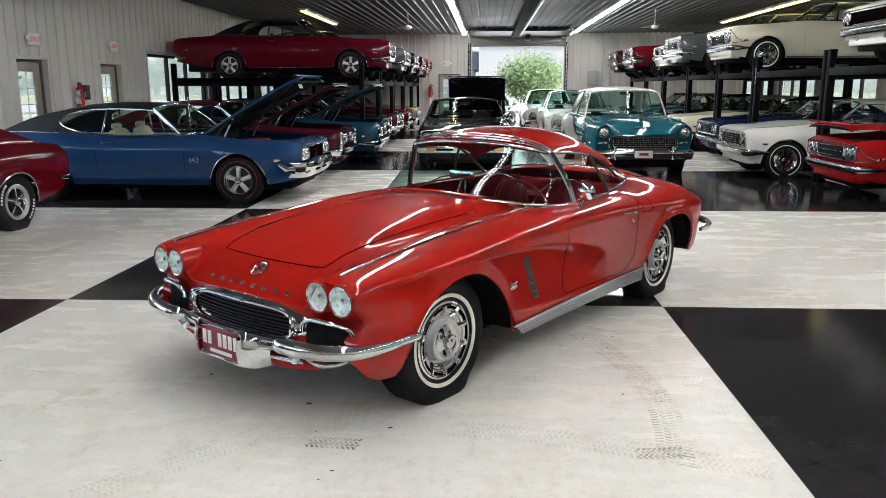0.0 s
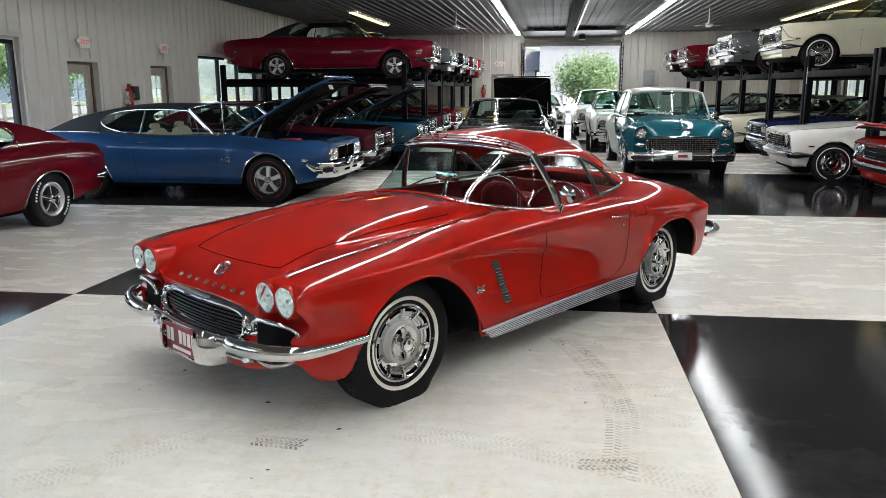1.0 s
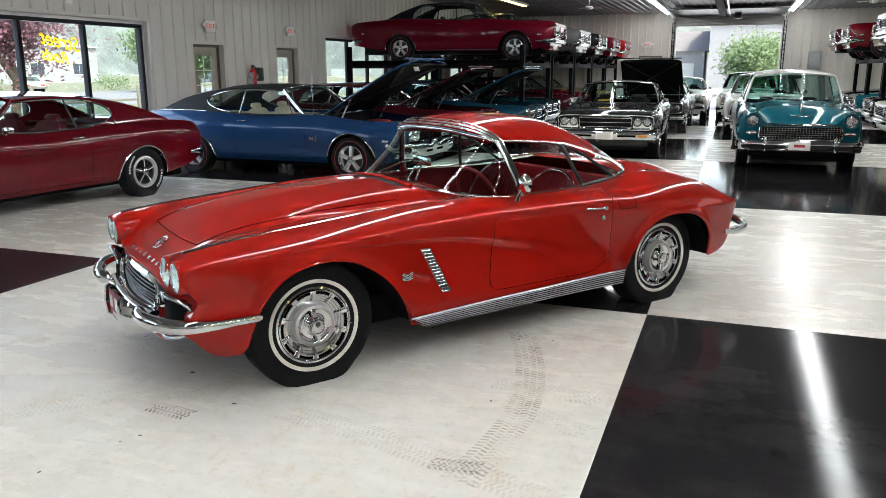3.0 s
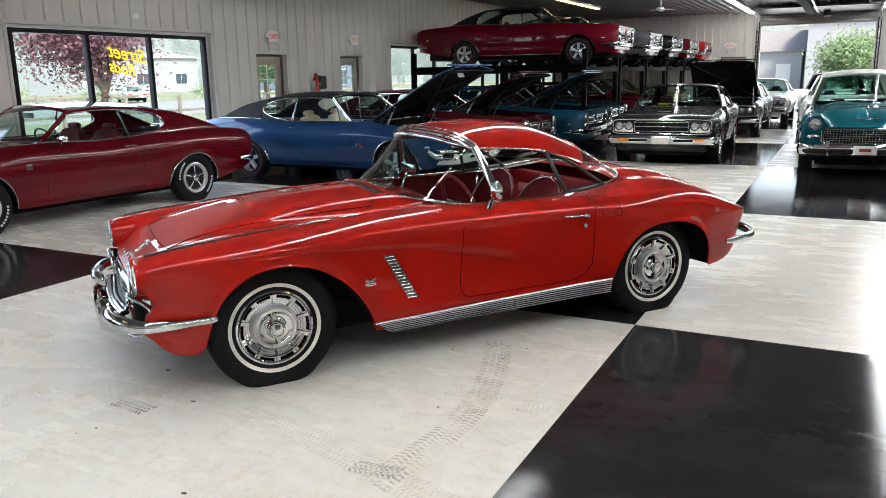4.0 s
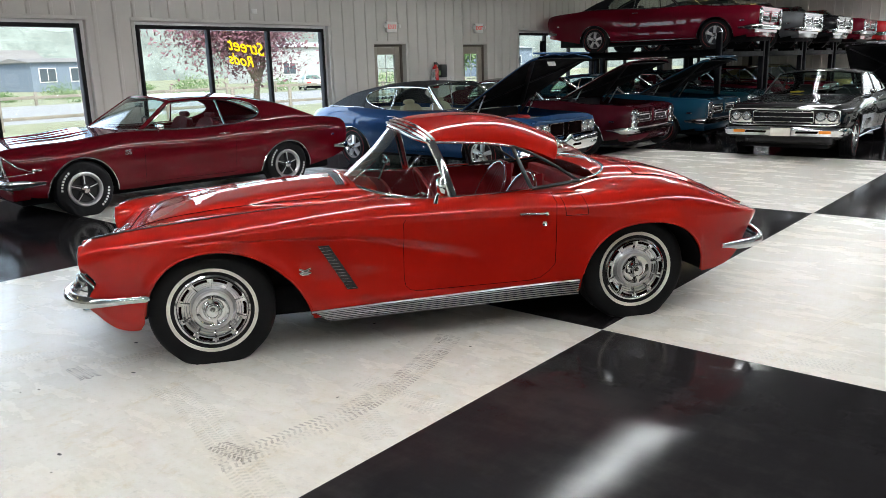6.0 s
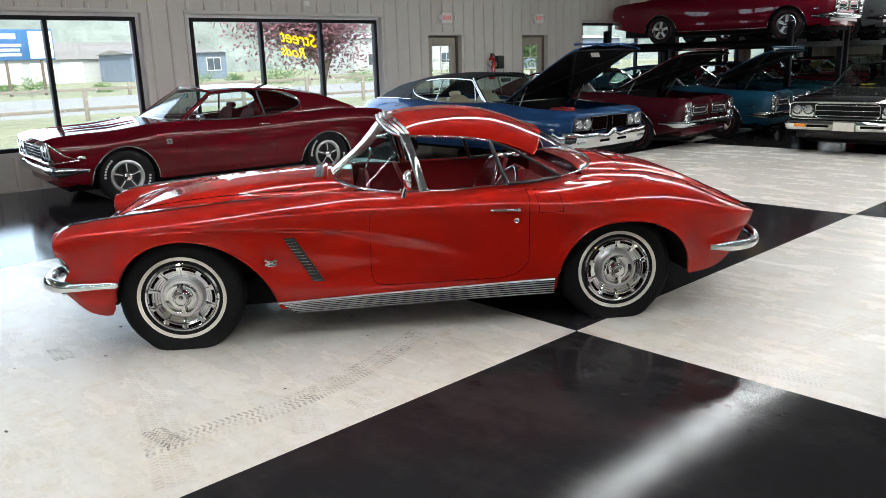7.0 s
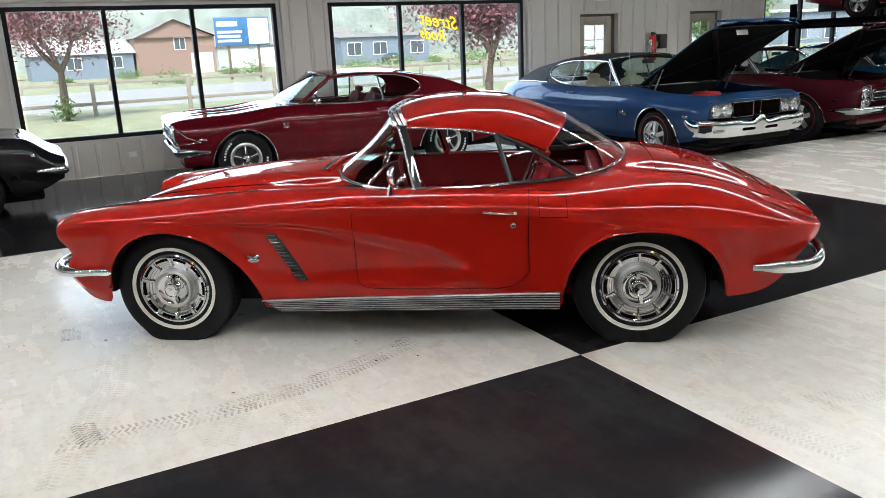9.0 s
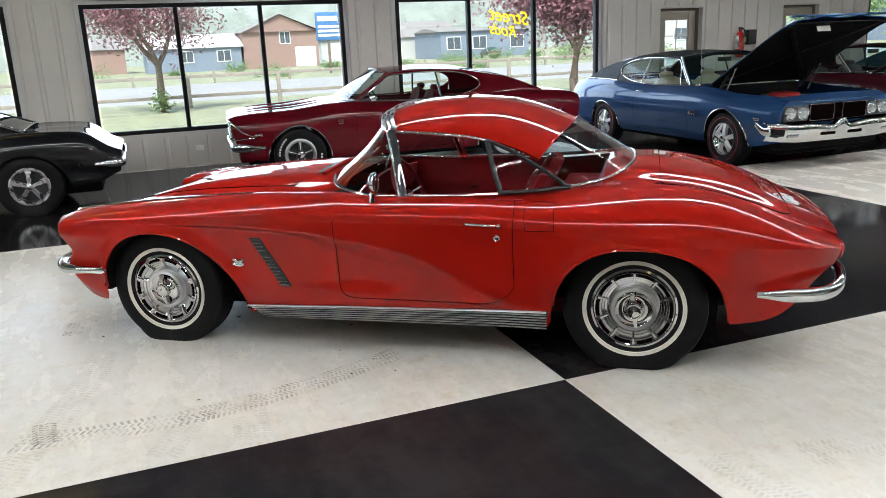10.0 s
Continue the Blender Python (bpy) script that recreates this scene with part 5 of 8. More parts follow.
        edge = [(x, half * 0.84, shoulder(x) + (mid(x) - shoulder(x)) * 0.55 + 0.004) for x in np.linspace(ws0 + 0.1, xf - 0.14, 10)]
        for s in (1, -1):
            ribbon("bonnet_seam", [(x, s * y, z) for x, y, z in edge], (0, 0, 1), 0.005, SEAM, car)
        for s in (1, -1) if bulge or scoops else ():
            bar("bonnet_ridge", [(x, s * 0.30, mid(x) + (bulge + scoops) * 0.5) for x in np.linspace(ws0 + 0.25, xf - 0.2, 8)], 0.022, 0.014, paint_mat, car, taper=lambda u: 0.4 + 0.6 * math.sin(u * math.pi))
    # glasshouse: every piece lies on one surface, edge height by x and half width by height
    wb_, wr = half * 0.855, half * roof_w
    zb = lambda x: (shoulder(x) + mid(x)) / 2 + 0.012
    rise = lambda x: roof - 0.055 - dome * ((x - (ws1 + rf1) / 2) / ((ws1 - rf1) / 2 + 0.2)) ** 2
    xa0, xa1 = ws0 - 0.20, ws1 - 0.04
    za0, za1 = zb(xa0), rise(xa1)
    tail_line = curve((bl0, zb(bl0) + 0.004), ((rf1 + bl0) / 2, (rise(rf1) + zb(bl0)) / 2 + sail), (rf1, rise(rf1)))

    def E(x):
        if x > xa1:
            return za0 + (za1 - za0) * (xa0 - x) / (xa0 - xa1)
        return rise(x) if x > rf1 else tail_line(x)

    def Y(x, z):
        t = min(max((z - zb(x)) / (roof - 0.055 - zb(x)), 0.0), 1.1)
        return wb_ + (wr - wb_) * (0.75 * t + 0.25 * t * t)

    ztop = lambda x: E(x) - 0.030
    zpt = zb(xq) + (ztop(xu) - zb(xq)) * zq
    arc = lambda x, a: math.sqrt(max(0.0, 1 - ((a - x) / (a - xq)) ** 2))
    zt = lambda x: ztop(x) if x > xu else min(ztop(x), zpt + (ztop(xu) - zpt) * arc(x, xu))
    zw = lambda x: zb(x) + 0.006 if x > xl else zb(x) + 0.006 + (zpt - zb(x) - 0.006) * (1 - arc(x, xl))
    P = lambda x, z, s, out=0.0: Vector((x, s * (Y(x, z) + out), z))
    crown = lambda x: 0.055 if x > rf1 else 0.055 + (0.02 - 0.055) * smooth01(rf1 - x, 0, rf1 - bl0)
    bow = lambda x: 0.11 * (1 - smooth01(xa1 - x, 0, 0.5))

    def top(x, v):
        e = E(x)
        return Vector((x + bow(x) * (1 - v * v), Y(x, e) * v, e + crown(x) * (1 - abs(v) ** 2.4)))

    vs = np.linspace(-1, 1, 25)
    roof_x = np.linspace(xa1, rf1, 14)
    sheet("roof", [[top(x, v) for v in vs] for x in roof_x], top_mat, car, "dark vinyl roof" if top_mat is VINYL_BLACK else "", 0.025, (0, 0, 1))
    back_x = np.linspace(rf1, bl0, 12)
    k = 0.86
    sheet("rear_window", [[top(x, v * k) + Vector((0, 0, -0.006)) for v in np.linspace(-1, 1, 15)] for x in back_x], TINTED, car, "sloping rear window glass")
    bar("rear_window_trim", [top(x, k) for x in back_x] + [top(bl0, v * k) for v in np.linspace(0.9, -0.9, 9)] + [top(x, -k) for x in back_x[::-1]], 0.009, 0.008, bright, car)
    foot = [(ws0 - 0.01 - 0.19 * abs(v) ** 2.2, wb_ * 0.985 * v, zb(ws0 - 0.19 * v * v) + 0.004) for v in np.linspace(-1, 1, 9)]
    head = [top(xa1, v) for v in np.linspace(-1, 1, 9)]
    mid3 = lambda a, b: [a, (Vector(a) + Vector(b)) / 2 + Vector((0, math.copysign(0.012, a[1]), 0)), b]
    sheet("windscreen", coons(foot, head, mid3(foot[0], head[0]), mid3(foot[-1], head[-1]), 18, 8), TINTED, car, "curved windscreen glass")
    bar("windscreen_header", [q + Vector((0.004, 0, 0.004)) for q in head], 0.013, 0.012, post_mat or bright, car)
    bar("cowl_moulding", [Vector(q) + Vector((0.01, 0, 0)) for q in foot], 0.010, 0.008, bright, car)
    for s in (1, -1):
        strip = [[top(x, s * q) for q in np.linspace(k, 1, 4)] for x in back_x]
        sheet("sail_top", strip, top_mat, car, "", 0.02, (0, 0, 1))
        bar("windscreen_post", [P(x, E(x), s, -0.004) for x in np.linspace(xa0, xa1, 6)], 0.024, 0.016, post_mat or bright, car, "windscreen post", up=(0, 1, 0))
        sx = sorted(set(list(np.linspace(xa1, bl0, 40)) + [xq + (xu - xq) * (q / 12) ** 2 for q in range(13)]), reverse=True)
        sheet("sail_panel", [[P(x, lo + (E(x) - lo) * q, s) for q in np.linspace(0, 1, 7)] for x in sx for lo in [zt(x) if x >= xq else zb(x) - 0.01]], top_mat, car, "", 0.022, (0, s, 0.2))
        bx = [xq + (xl - xq) * (q / 12) ** 1.6 for q in range(13)]
        sheet("quarter_fill", [[P(x, zb(x) - 0.01 + (zw(x) - zb(x) + 0.01) * q, s) for q in (0, 0.5, 1)] for x in bx], top_mat, car, "", 0.02, (0, s, 0.2))
        gx_ = [x for x in sorted(set(list(np.linspace(xa0 - 0.03, xq, 40)) + [xq + (xu - xq) * (q / 10) ** 2 for q in range(11)]), reverse=True) if zt(x) - zw(x) > -0.001]
        sheet("side_window", [[P(x, zw(x) + (zt(x) - zw(x)) * q, s, -0.008) for q in np.linspace(0, 1, 6)] for x in gx_], GLASS, car, "side window glass")
        loop = [P(x, zt(x), s, 0.003) for x in gx_] + [P(x, zw(x), s, 0.003) for x in reversed(gx_)]
        bar("window_moulding", loop, 0.008, 0.009, bright, car, "bright moulding round the side window", sides=6, up=(0, 1, 0))
        bar("belt_moulding", [P(x, zb(x), s, 0.006) for x in np.linspace(xa0 + 0.05, max(xq, xl - 0.1), 12)], 0.008, 0.008, bright, car, sides=6)
        for x0, x1 in ((xp, xp + 0.03),) + (((xa0 - 0.22, xa0 - 0.36),) if vent else ()):
            bar("window_post", [P(x0, zw(x0), s), P(x1, zt(x1), s)], 0.014 if x0 == xp else 0.009, 0.010, bright if hardtop else paint_mat, car, up=(0, 1, 0))
        if top_mat is VINYL_BLACK:
            bar("roof_edge_moulding", [P(x, zb(x) + 0.002, s, 0.010) for x in np.linspace(xq, bl0 - 0.02, 8)] + [Vector((bl0 - 0.06, s * wb_ * q, zb(bl0) + 0.012)) for q in (0.9, 0.5, 0.0)], 0.007, 0.007, CHROME, car)
        # doors
        dz = list(np.linspace(0.30, shoulder(-0.7) - 0.02, 8))
        ds = [(-0.76, s * (side(-0.76, z) + 0.0015), z) for z in reversed(dz)] + [(x, s * (side(x, 0.295) + 0.0015), 0.295) for x in np.linspace(-0.80, -2.0, 8)] + [(-2.04, s * (side(-2.04, z) + 0.0015), z) for z in dz]
        ribbon("door_seam", ds, (0, s, 0), 0.004, SEAM, car)
        zh = shoulder(-1.9) - 0.075
        bar("door_handle", [(-1.82, s * (side(-1.82, zh) + 0.008), zh), (-1.90, s * (side(-1.9, zh) + 0.022), zh), (-1.97, s * (side(-1.97, zh) + 0.012), zh)], 0.007, 0.008, CHROME, car, "chrome door handle")
        if trim_low:
            bar("sill_moulding", [(x, s * (side(x, 0.27) + 0.004), 0.265) for x in np.linspace(-0.43, -wb + 0.43, 14)], 0.010, 0.014, bright, car)
        for body, bx_, bz_, size in badge or ():
            me = text_data("fender_badge", body, size, 0.004, 0.0, 0.002)
            me.materials.append(BRIGHT)
            tx = new("fender_badge", me)
            tx.parent, tx["label"] = car, "chrome fender badge"
            tx.matrix_basis = pose(bx_, s * (side(bx_, bz_) + 0.004), bz_, 90, 0, 180 if s > 0 else 0)
        boxed("side_marker", (xf - 0.34, xf - 0.24, s * (side(xf - 0.3, 0.60) - 0.01), s * (side(xf - 0.3, 0.60) + 0.004), 0.585, 0.615), CHROME, car, 0.003)
        boxed("rear_marker", (xr + 0.28, xr + 0.37, s * (side(xr + 0.3, 0.68) - 0.01), s * (side(xr + 0.3, 0.68) + 0.004), 0.66, 0.69), CHROME, car, 0.003)
    # cabin
    boxed("cabin_floor", (bl0 + 0.05, ws0 - 0.08, -half * 0.78, half * 0.78, 0.28, 0.34), interior, car, 0.0)
    boxed("dashboard", (ws0 - 0.42, ws0 - 0.15, -half * 0.78, half * 0.78, 0.7, belt - 0.02), interior, car, 0.05)
    boxed("parcel_shelf", (bl0 + 0.02, bl0 + 0.5, -half * 0.76, half * 0.76, 0.78, deck - 0.07), interior, car, 0.03)
    for s in (1, -1):
        boxed("door_panel", (bl0 + 0.2, ws0 - 0.2, s * half * 0.79, s * half * 0.83, 0.34, belt - 0.05), interior, car, 0.01)
        seat = boxed("front_seat", (-1.72, -1.2, s * 0.10, s * 0.64, 0.42, 0.58), interior, car, 0.05, "front seat")
        back = [[(-1.76 - 0.17 * u + 0.03 * v * v, s * 0.37 + 0.27 * v * (1 - 0.25 * u ** 3), 0.52 + 0.50 * u - 0.05 * (abs(v) ** 4) * u) for v in np.linspace(-1, 1, 13)] for u in np.linspace(0, 1, 9)]
        sheet("seat_back", back, interior, seat, "", 0.10, (1, 0, 0))
        boxed("head_rest", (-2.02, -1.93, s * 0.37 - 0.12, s * 0.37 + 0.12, 1.00, 1.09), interior, seat, 0.045)
    boxed("rear_seat", (-2.72, -2.3, -0.62, 0.62, 0.42, 0.86), interior, car, 0.06, "rear bench seat")
    wc = Vector((ws0 - 0.55, 0.36, 0.91))
    bar("steering_wheel", [wc + Matrix.Rotation(radians(-65), 3, "Y") @ Vector((0.19 * math.cos(a), 0.19 * math.sin(a), 0)) for a in np.linspace(0, 2 * math.pi, 25)[:-1]], 0.012, None, BLACK, car, closed=True)
    bar("mirror_stalk", [(xa0 - 0.20, half * 0.93, belt - 0.02), (xa0 - 0.19, half * 0.97, belt + 0.02)], 0.012, 0.008, CHROME, car)
    boxed("door_mirror", (xa0 - 0.25, xa0 - 0.16, half * 0.93, half * 1.04, belt + 0.015, belt + 0.085), CHROME, car, 0.025)
    boxed("inside_mirror", (xa1 + 0.10, xa1 + 0.12, -0.11, 0.11, roof - 0.16, roof - 0.10), BLACK, car, 0.008)
    # front face
    zt_ = hood - 0.10 - front_drop
    gx = xf + nose_lean * 0.35
    fw = half * 0.885

    def lamp(y, z, r, x=gx):
        lp = place(lathe("headlamp", [(r, -0.03), (r * 0.98, 0.012), (r * 0.8, 0.028), (0, 0.036)], LAMP_GLASS, car, "round glass headlamp", n=24), pose(x, y, z, 0, 0, -90))
        lathe("lamp_bezel", [(r * 1.18, -0.03), (r * 1.16, 0.012), (r * 1.05, 0.022), (r, 0.014)], bright, lp, n=24)

    def loop(y0, y1, z0, z1, x, r=0.008, p=0.3, mat_=None, name_="grille_frame", parent=None, slant=0.0):
        """A rounded rectangular moulding on the nose."""
        cy, cz, ry, rz = (y0 + y1) / 2, (z0 + z1) / 2, abs(y1 - y0) / 2, (z1 - z0) / 2
        pts = [(x + slant * (math.sin(a) > 0) * abs(math.sin(a)) ** p, cy + ry * math.copysign(abs(math.cos(a)) ** p, math.cos(a)), cz + rz * math.copysign(abs(math.sin(a)) ** p, math.sin(a))) for a in np.linspace(0, 2 * math.pi, 49)[:-1]]
        return bar(name_, pts, r, r, mat_ or bright, parent or car, closed=True, up=(1, 0, 0), sides=8)

    def grille(y0, y1, z0, z1, bars, mat_bar=CHROME, x=gx, posts=0):
        g = boxed("grille", (x - 0.06, x + 0.012, y0, y1, z0, z1), DEEP, car, 0.01, "dark grille with bright bars")
        for k in range(bars):
            z = z0 + (z1 - z0) * (k + 0.5) / bars
            boxed("grille_bar", (x + 0.005, x + 0.022, y0 + 0.01, y1 - 0.01, z - 0.004, z + 0.004), mat_bar, g, 0.001)
        for k in range(posts):
            y = y0 + (y1 - y0) * (k + 0.5) / posts
            boxed("grille_bar", (x + 0.005, x + 0.020, y - 0.003, y + 0.003, z0 + 0.01, z1 - 0.01), mat_bar, g, 0.0)
        loop(y0, y1, z0, z1, x + 0.016, parent=g)
        return g

    if face == "quad":
        zl = (zt_ + 0.56) / 2 + 0.01
        grille(-fw * 0.55, fw * 0.55, 0.56, zt_ - 0.01, 3 if amber or dark_face else 6, BRIGHT if amber else DULL)
        if amber:
            loop(-fw, fw, 0.55, zt_ + 0.005, gx + 0.026, 0.013, 0.26, CHROME, "face_surround")
            for s in (1, -1):
                boxed("bumper_slot", (xf + 0.10, xf + 0.118, s * half * 0.24, s * half * 0.58, 0.425, 0.452), SEAM, car, 0.003)
        else:
            loop(-fw * 1.01, fw * 1.01, 0.55, zt_ + 0.005, gx + 0.018, 0.011, 0.2, bright, "face_surround")
        for s in (1, -1):
            boxed("lamp_panel", (gx - 0.05, gx + 0.010, s * fw * 0.57, s * fw * 0.985, 0.57, zt_ - 0.01), BRIGHT if amber else DARK_METAL, car, 0.02, "headlamp panel")
            lamp(s * fw * 0.67, zl, 0.072)
            lamp(s * fw * 0.87, zl, 0.072)
            if not amber:
                bar("fender_tip_trim", [(gx + 0.02, s * fw * 1.01, zt_ - 0.01), (xf - 0.10, s * (half * 0.955), 0.64), (xf - 0.26, s * half * 0.985, 0.575), (xf - 0.05, s * half * 0.95, 0.555), (gx + 0.01, s * fw * 1.01, 0.55)], 0.008, 0.008, bright, car, "bright edge of the fender tip")
    elif face == "split":
        boxed("grille_recess", (gx - 0.06, gx + 0.014, -fw * 0.97, fw * 0.97, 0.55, zt_ - 0.002), SEAM, car, 0.02, "black grille recess")
        bar("grille_brow", spline([(gx - 0.02, -fw * 0.99, zt_ + 0.005), (gx + 0.035, -fw * 0.5, zt_ + 0.012), (gx + 0.055, 0, zt_ + 0.0), (gx + 0.035, fw * 0.5, zt_ + 0.012), (gx - 0.02, fw * 0.99, zt_ + 0.005)], 20), 0.012, 0.009, paint_mat, car)
        # deep sculpted bumper rising to a peak between the grilles
        rows = []
        for y in np.linspace(-1, 1, 49):
            a = abs(y)
            up = 0.555 + 0.075 * (1 - smooth01(a, 0.03, 0.13)) - 0.03 * (1 - smooth01(a, 0.13, 0.5)) + 0.02 * smooth01(a, 0.72, 0.9)
            dn = 0.335 + 0.025 * smooth01(a, 0.55, 1.0)
            xb = xf + 0.12 - 0.03 * a ** 2 - 0.16 * smooth01(a, 0.86, 1.0) + 0.02 * (1 - smooth01(a, 0.0, 0.12))
            yy = half * 1.0 * y
            rows.append([(xb - 0.06, yy, up), (xb - 0.012, yy, up - 0.008), (xb, yy, up - 0.03), (xb + 0.004, yy, (up + dn) / 2 + 0.03), (xb - 0.012, yy, (up + dn) / 2 - 0.03), (xb - 0.030, yy, dn + 0.03), (xb - 0.06, yy, dn)])
        bumper = sheet("front_bumper", rows, CHROME, car, "deep sculpted chrome front bumper", 0.012, (1, 0, 0))
        for s in (1, -1):
            bar("bumper_return", spline([(xf - 0.03, s * half * 1.0, 0.47), (xf - 0.14, s * half * 1.008, 0.48), (xf - 0.26, s * half * 1.008, 0.55)], 8), 0.012, 0.06, CHROME, bumper, taper=lambda u: 1 - 0.6 * u)
            boxed("bumper_slot", (xf + 0.08, xf + 0.123, s * half * 0.10, s * half * 0.33, 0.405, 0.445), SEAM, bumper, 0.012)
            boxed("parking_lamp", (xf + 0.06, xf + 0.106, s * half * 0.66, s * half * 0.84, 0.405, 0.445), LAMP_GLASS, bumper, 0.012)
            g = boxed("grille", (gx - 0.03, gx + 0.026, *sorted((s * fw * 0.08, s * fw * 0.50)), 0.575, zt_ - 0.03), SEAM, car, 0.008, "black grille half")
            loop(s * fw * 0.08, s * fw * 0.51, 0.575, zt_ - 0.028, gx + 0.028, 0.005, 0.12, DULL, parent=g)
            boxed("lamp_panel", (gx - 0.04, gx + 0.018, s * fw * 0.53, s * fw * 0.97, 0.575, zt_ - 0.025), DARK_METAL, car, 0.015)
            lamp(s * fw * 0.63, (zt_ + 0.56) / 2, 0.072, gx + 0.020)
            lamp(s * fw * 0.85, (zt_ + 0.56) / 2, 0.072, gx + 0.016)
    elif face == "stacked":
        for s in (1, -1):
            ya, yb = sorted((s * fw * 0.07, s * fw * 0.70))
            g = boxed("grille", (gx - 0.06, gx + 0.006, ya, yb, 0.575, zt_ - 0.065), DEEP, car, 0.02, "black split grille")
            loop(ya, yb, 0.575, zt_ - 0.062, gx + 0.014, 0.013, 0.34, bright, parent=g)
            loop(ya + 0.05, yb - 0.05, 0.615, zt_ - 0.10, gx + 0.012, 0.006, 0.3, STEEL, parent=g)
            for k in range(3):
                zz = 0.63 + (zt_ - 0.115 - 0.63) * k / 2
                boxed("grille_bar", (gx + 0.002, gx + 0.012, ya + 0.05, yb - 0.05, zz - 0.003, zz + 0.003), DARK_METAL, g, 0.0)
            pod = boxed("lamp_panel", (gx - 0.10, gx + 0.026, s * fw * 0.745, s * fw * 0.995, 0.50, zt_ + 0.005), paint_mat, car, 0.045, "stacked headlamp pod")
            loop(s * fw * 0.755, s * fw * 0.985, 0.51, zt_ - 0.005, gx + 0.028, 0.010, 0.42, bright, parent=pod)
            lamp(s * fw * 0.87, zt_ - 0.090, 0.070, gx + 0.024)
            lamp(s * fw * 0.87, zt_ - 0.245, 0.070, gx + 0.024)
        boxed("nose_divider", (gx - 0.02, gx + 0.03, -fw * 0.06, fw * 0.06, 0.55, zt_ + 0.0), paint_mat, car, 0.015)
    elif face == "single":
        if dark_face:
            boxed("grille", (gx - 0.06, gx + 0.012, -fw * 0.95, fw * 0.95, 0.555, zt_ - 0.02), SEAM, car, 0.02, "black full-width grille")
            for s in (1, -1):
                place(lathe("parking_lamp", [(0.05, -0.02), (0.048, 0.006), (0.03, 0.012), (0.0, 0.014)], LAMP_GLASS, car, "round parking lamp", n=20), pose(xf - 0.035, s * 0.42, 0.36, 0, 0, -90))
        else:
            grille(-fw * 0.62, fw * 0.62, 0.55, zt_ - 0.03, 6, bright, posts=13)
        loop(-fw * 0.97, fw * 0.97, 0.535, zt_ - 0.01, gx + 0.014, 0.010, 0.25, bright, "face_surround")
        for s in (1, -1):
            boxed("lamp_panel", (gx - 0.05, gx + 0.006, s * fw * 0.64, s * fw * 0.95, 0.545, zt_ - 0.02), SEAM if dark_face else DULL, car, 0.02)
            lamp(s * fw * 0.80, (zt_ + 0.54) / 2 + 0.01, 0.088, gx)
    elif face == "tall":
        g = boxed("grille", (gx - 0.06, gx + 0.010, -fw * 0.72, fw * 0.72, 0.51, 0.735), DEEP, car, 0.03, "dark egg-crate grille")
        for k in range(7):
            z = 0.522 + k * 0.0335
            boxed("grille_bar", (gx + 0.002, gx + 0.014, -fw * 0.70, fw * 0.70, z - 0.0022, z + 0.0022), DULL, g, 0.0)
        for k in range(27):
            y = -fw * 0.69 + k * fw * 1.38 / 26
            boxed("grille_bar", (gx + 0.002, gx + 0.012, y - 0.002, y + 0.002, 0.515, 0.73), DULL, g, 0.0)
        loop(-fw * 0.73, fw * 0.73, 0.500, 0.745, gx + 0.018, 0.012, 0.30, CHROME, parent=g)
        for s in (1, -1):
            lamp(s * fw * 0.86, 0.808, 0.084, gx + 0.055)
            place(lathe("lamp_brow", [(0.112, -0.42), (0.128, -0.20), (0.125, -0.02), (0.116, 0.045), (0.103, 0.040), (0.099, -0.02)], paint_mat, car, "painted rim round the headlamp", n=32), pose(gx + 0.04, s * fw * 0.86, 0.810, 0, 0, -90))
            place(lathe("parking_lamp", [(0.085, -0.03), (0.083, 0.014), (0.070, 0.022), (0.062, 0.010), (0.0, 0.014)], CHROME, car, "oval chrome parking lamp", n=28), pose(gx + 0.015, s * fw * 0.865, 0.615, 0, 0, -90) @ Matrix.Diagonal((1.05, 1, 0.40, 1)))
        bm = bmesh.new()
        for q in (1, -1):
            box(bm, -0.02, 0.02, 0.0, 0.165 * q, -0.012, 0.012, 0.009, pose(xf - 0.065, 0, hood - 0.115, 0, 0, -14 * q) @ pose(0, 0, 0, 8 * q))
        part("bonnet_badge", bm, CHROME, car, "chrome winged badge shape on the bonnet's nose")
        bar("bonnet_ornament", spline([(xf - 0.06, 0.0, hood - 0.07), (xf - 0.12, -0.01, hood + 0.02), (xf - 0.24, 0.0, hood + 0.075), (xf - 0.40, 0.0, hood + 0.06), (xf - 0.52, 0, hood + 0.03)], 18), 0.014, 0.012, CHROME, car, "long chrome bonnet ornament", taper=lambda u: 0.5 + math.sin(u * 3.1) * 0.7)
        ribbon("bonnet_front_seam", [(xf + 0.022, y, 0.758) for y in np.linspace(-fw * 0.68, fw * 0.68, 15)], (1, 0, 0), 0.007, SEAM, car)
        for s in (1, -1):
            bar("cowl_wiper", [(ws0 + 0.06, s * 0.12, cowl + 0.03), (ws0 - 0.02, s * 0.32, cowl + 0.06), (ws0 - 0.06, s * 0.52, cowl + 0.075)], 0.007, 0.006, STEEL, car, sides=6)
        boxed("number_plate", (gx + 0.10, gx + 0.108, -0.155, 0.155, 0.36, 0.49), LETTER_WHITE, car, 0.003, "white plate with a plain red mark")
        boxed("plate_mark", (gx + 0.1081, gx + 0.110, -0.08, 0.08, 0.405, 0.45), RED_LINE, car, 0.0)
    bz = 0.415 if face == "tall" else 0.45
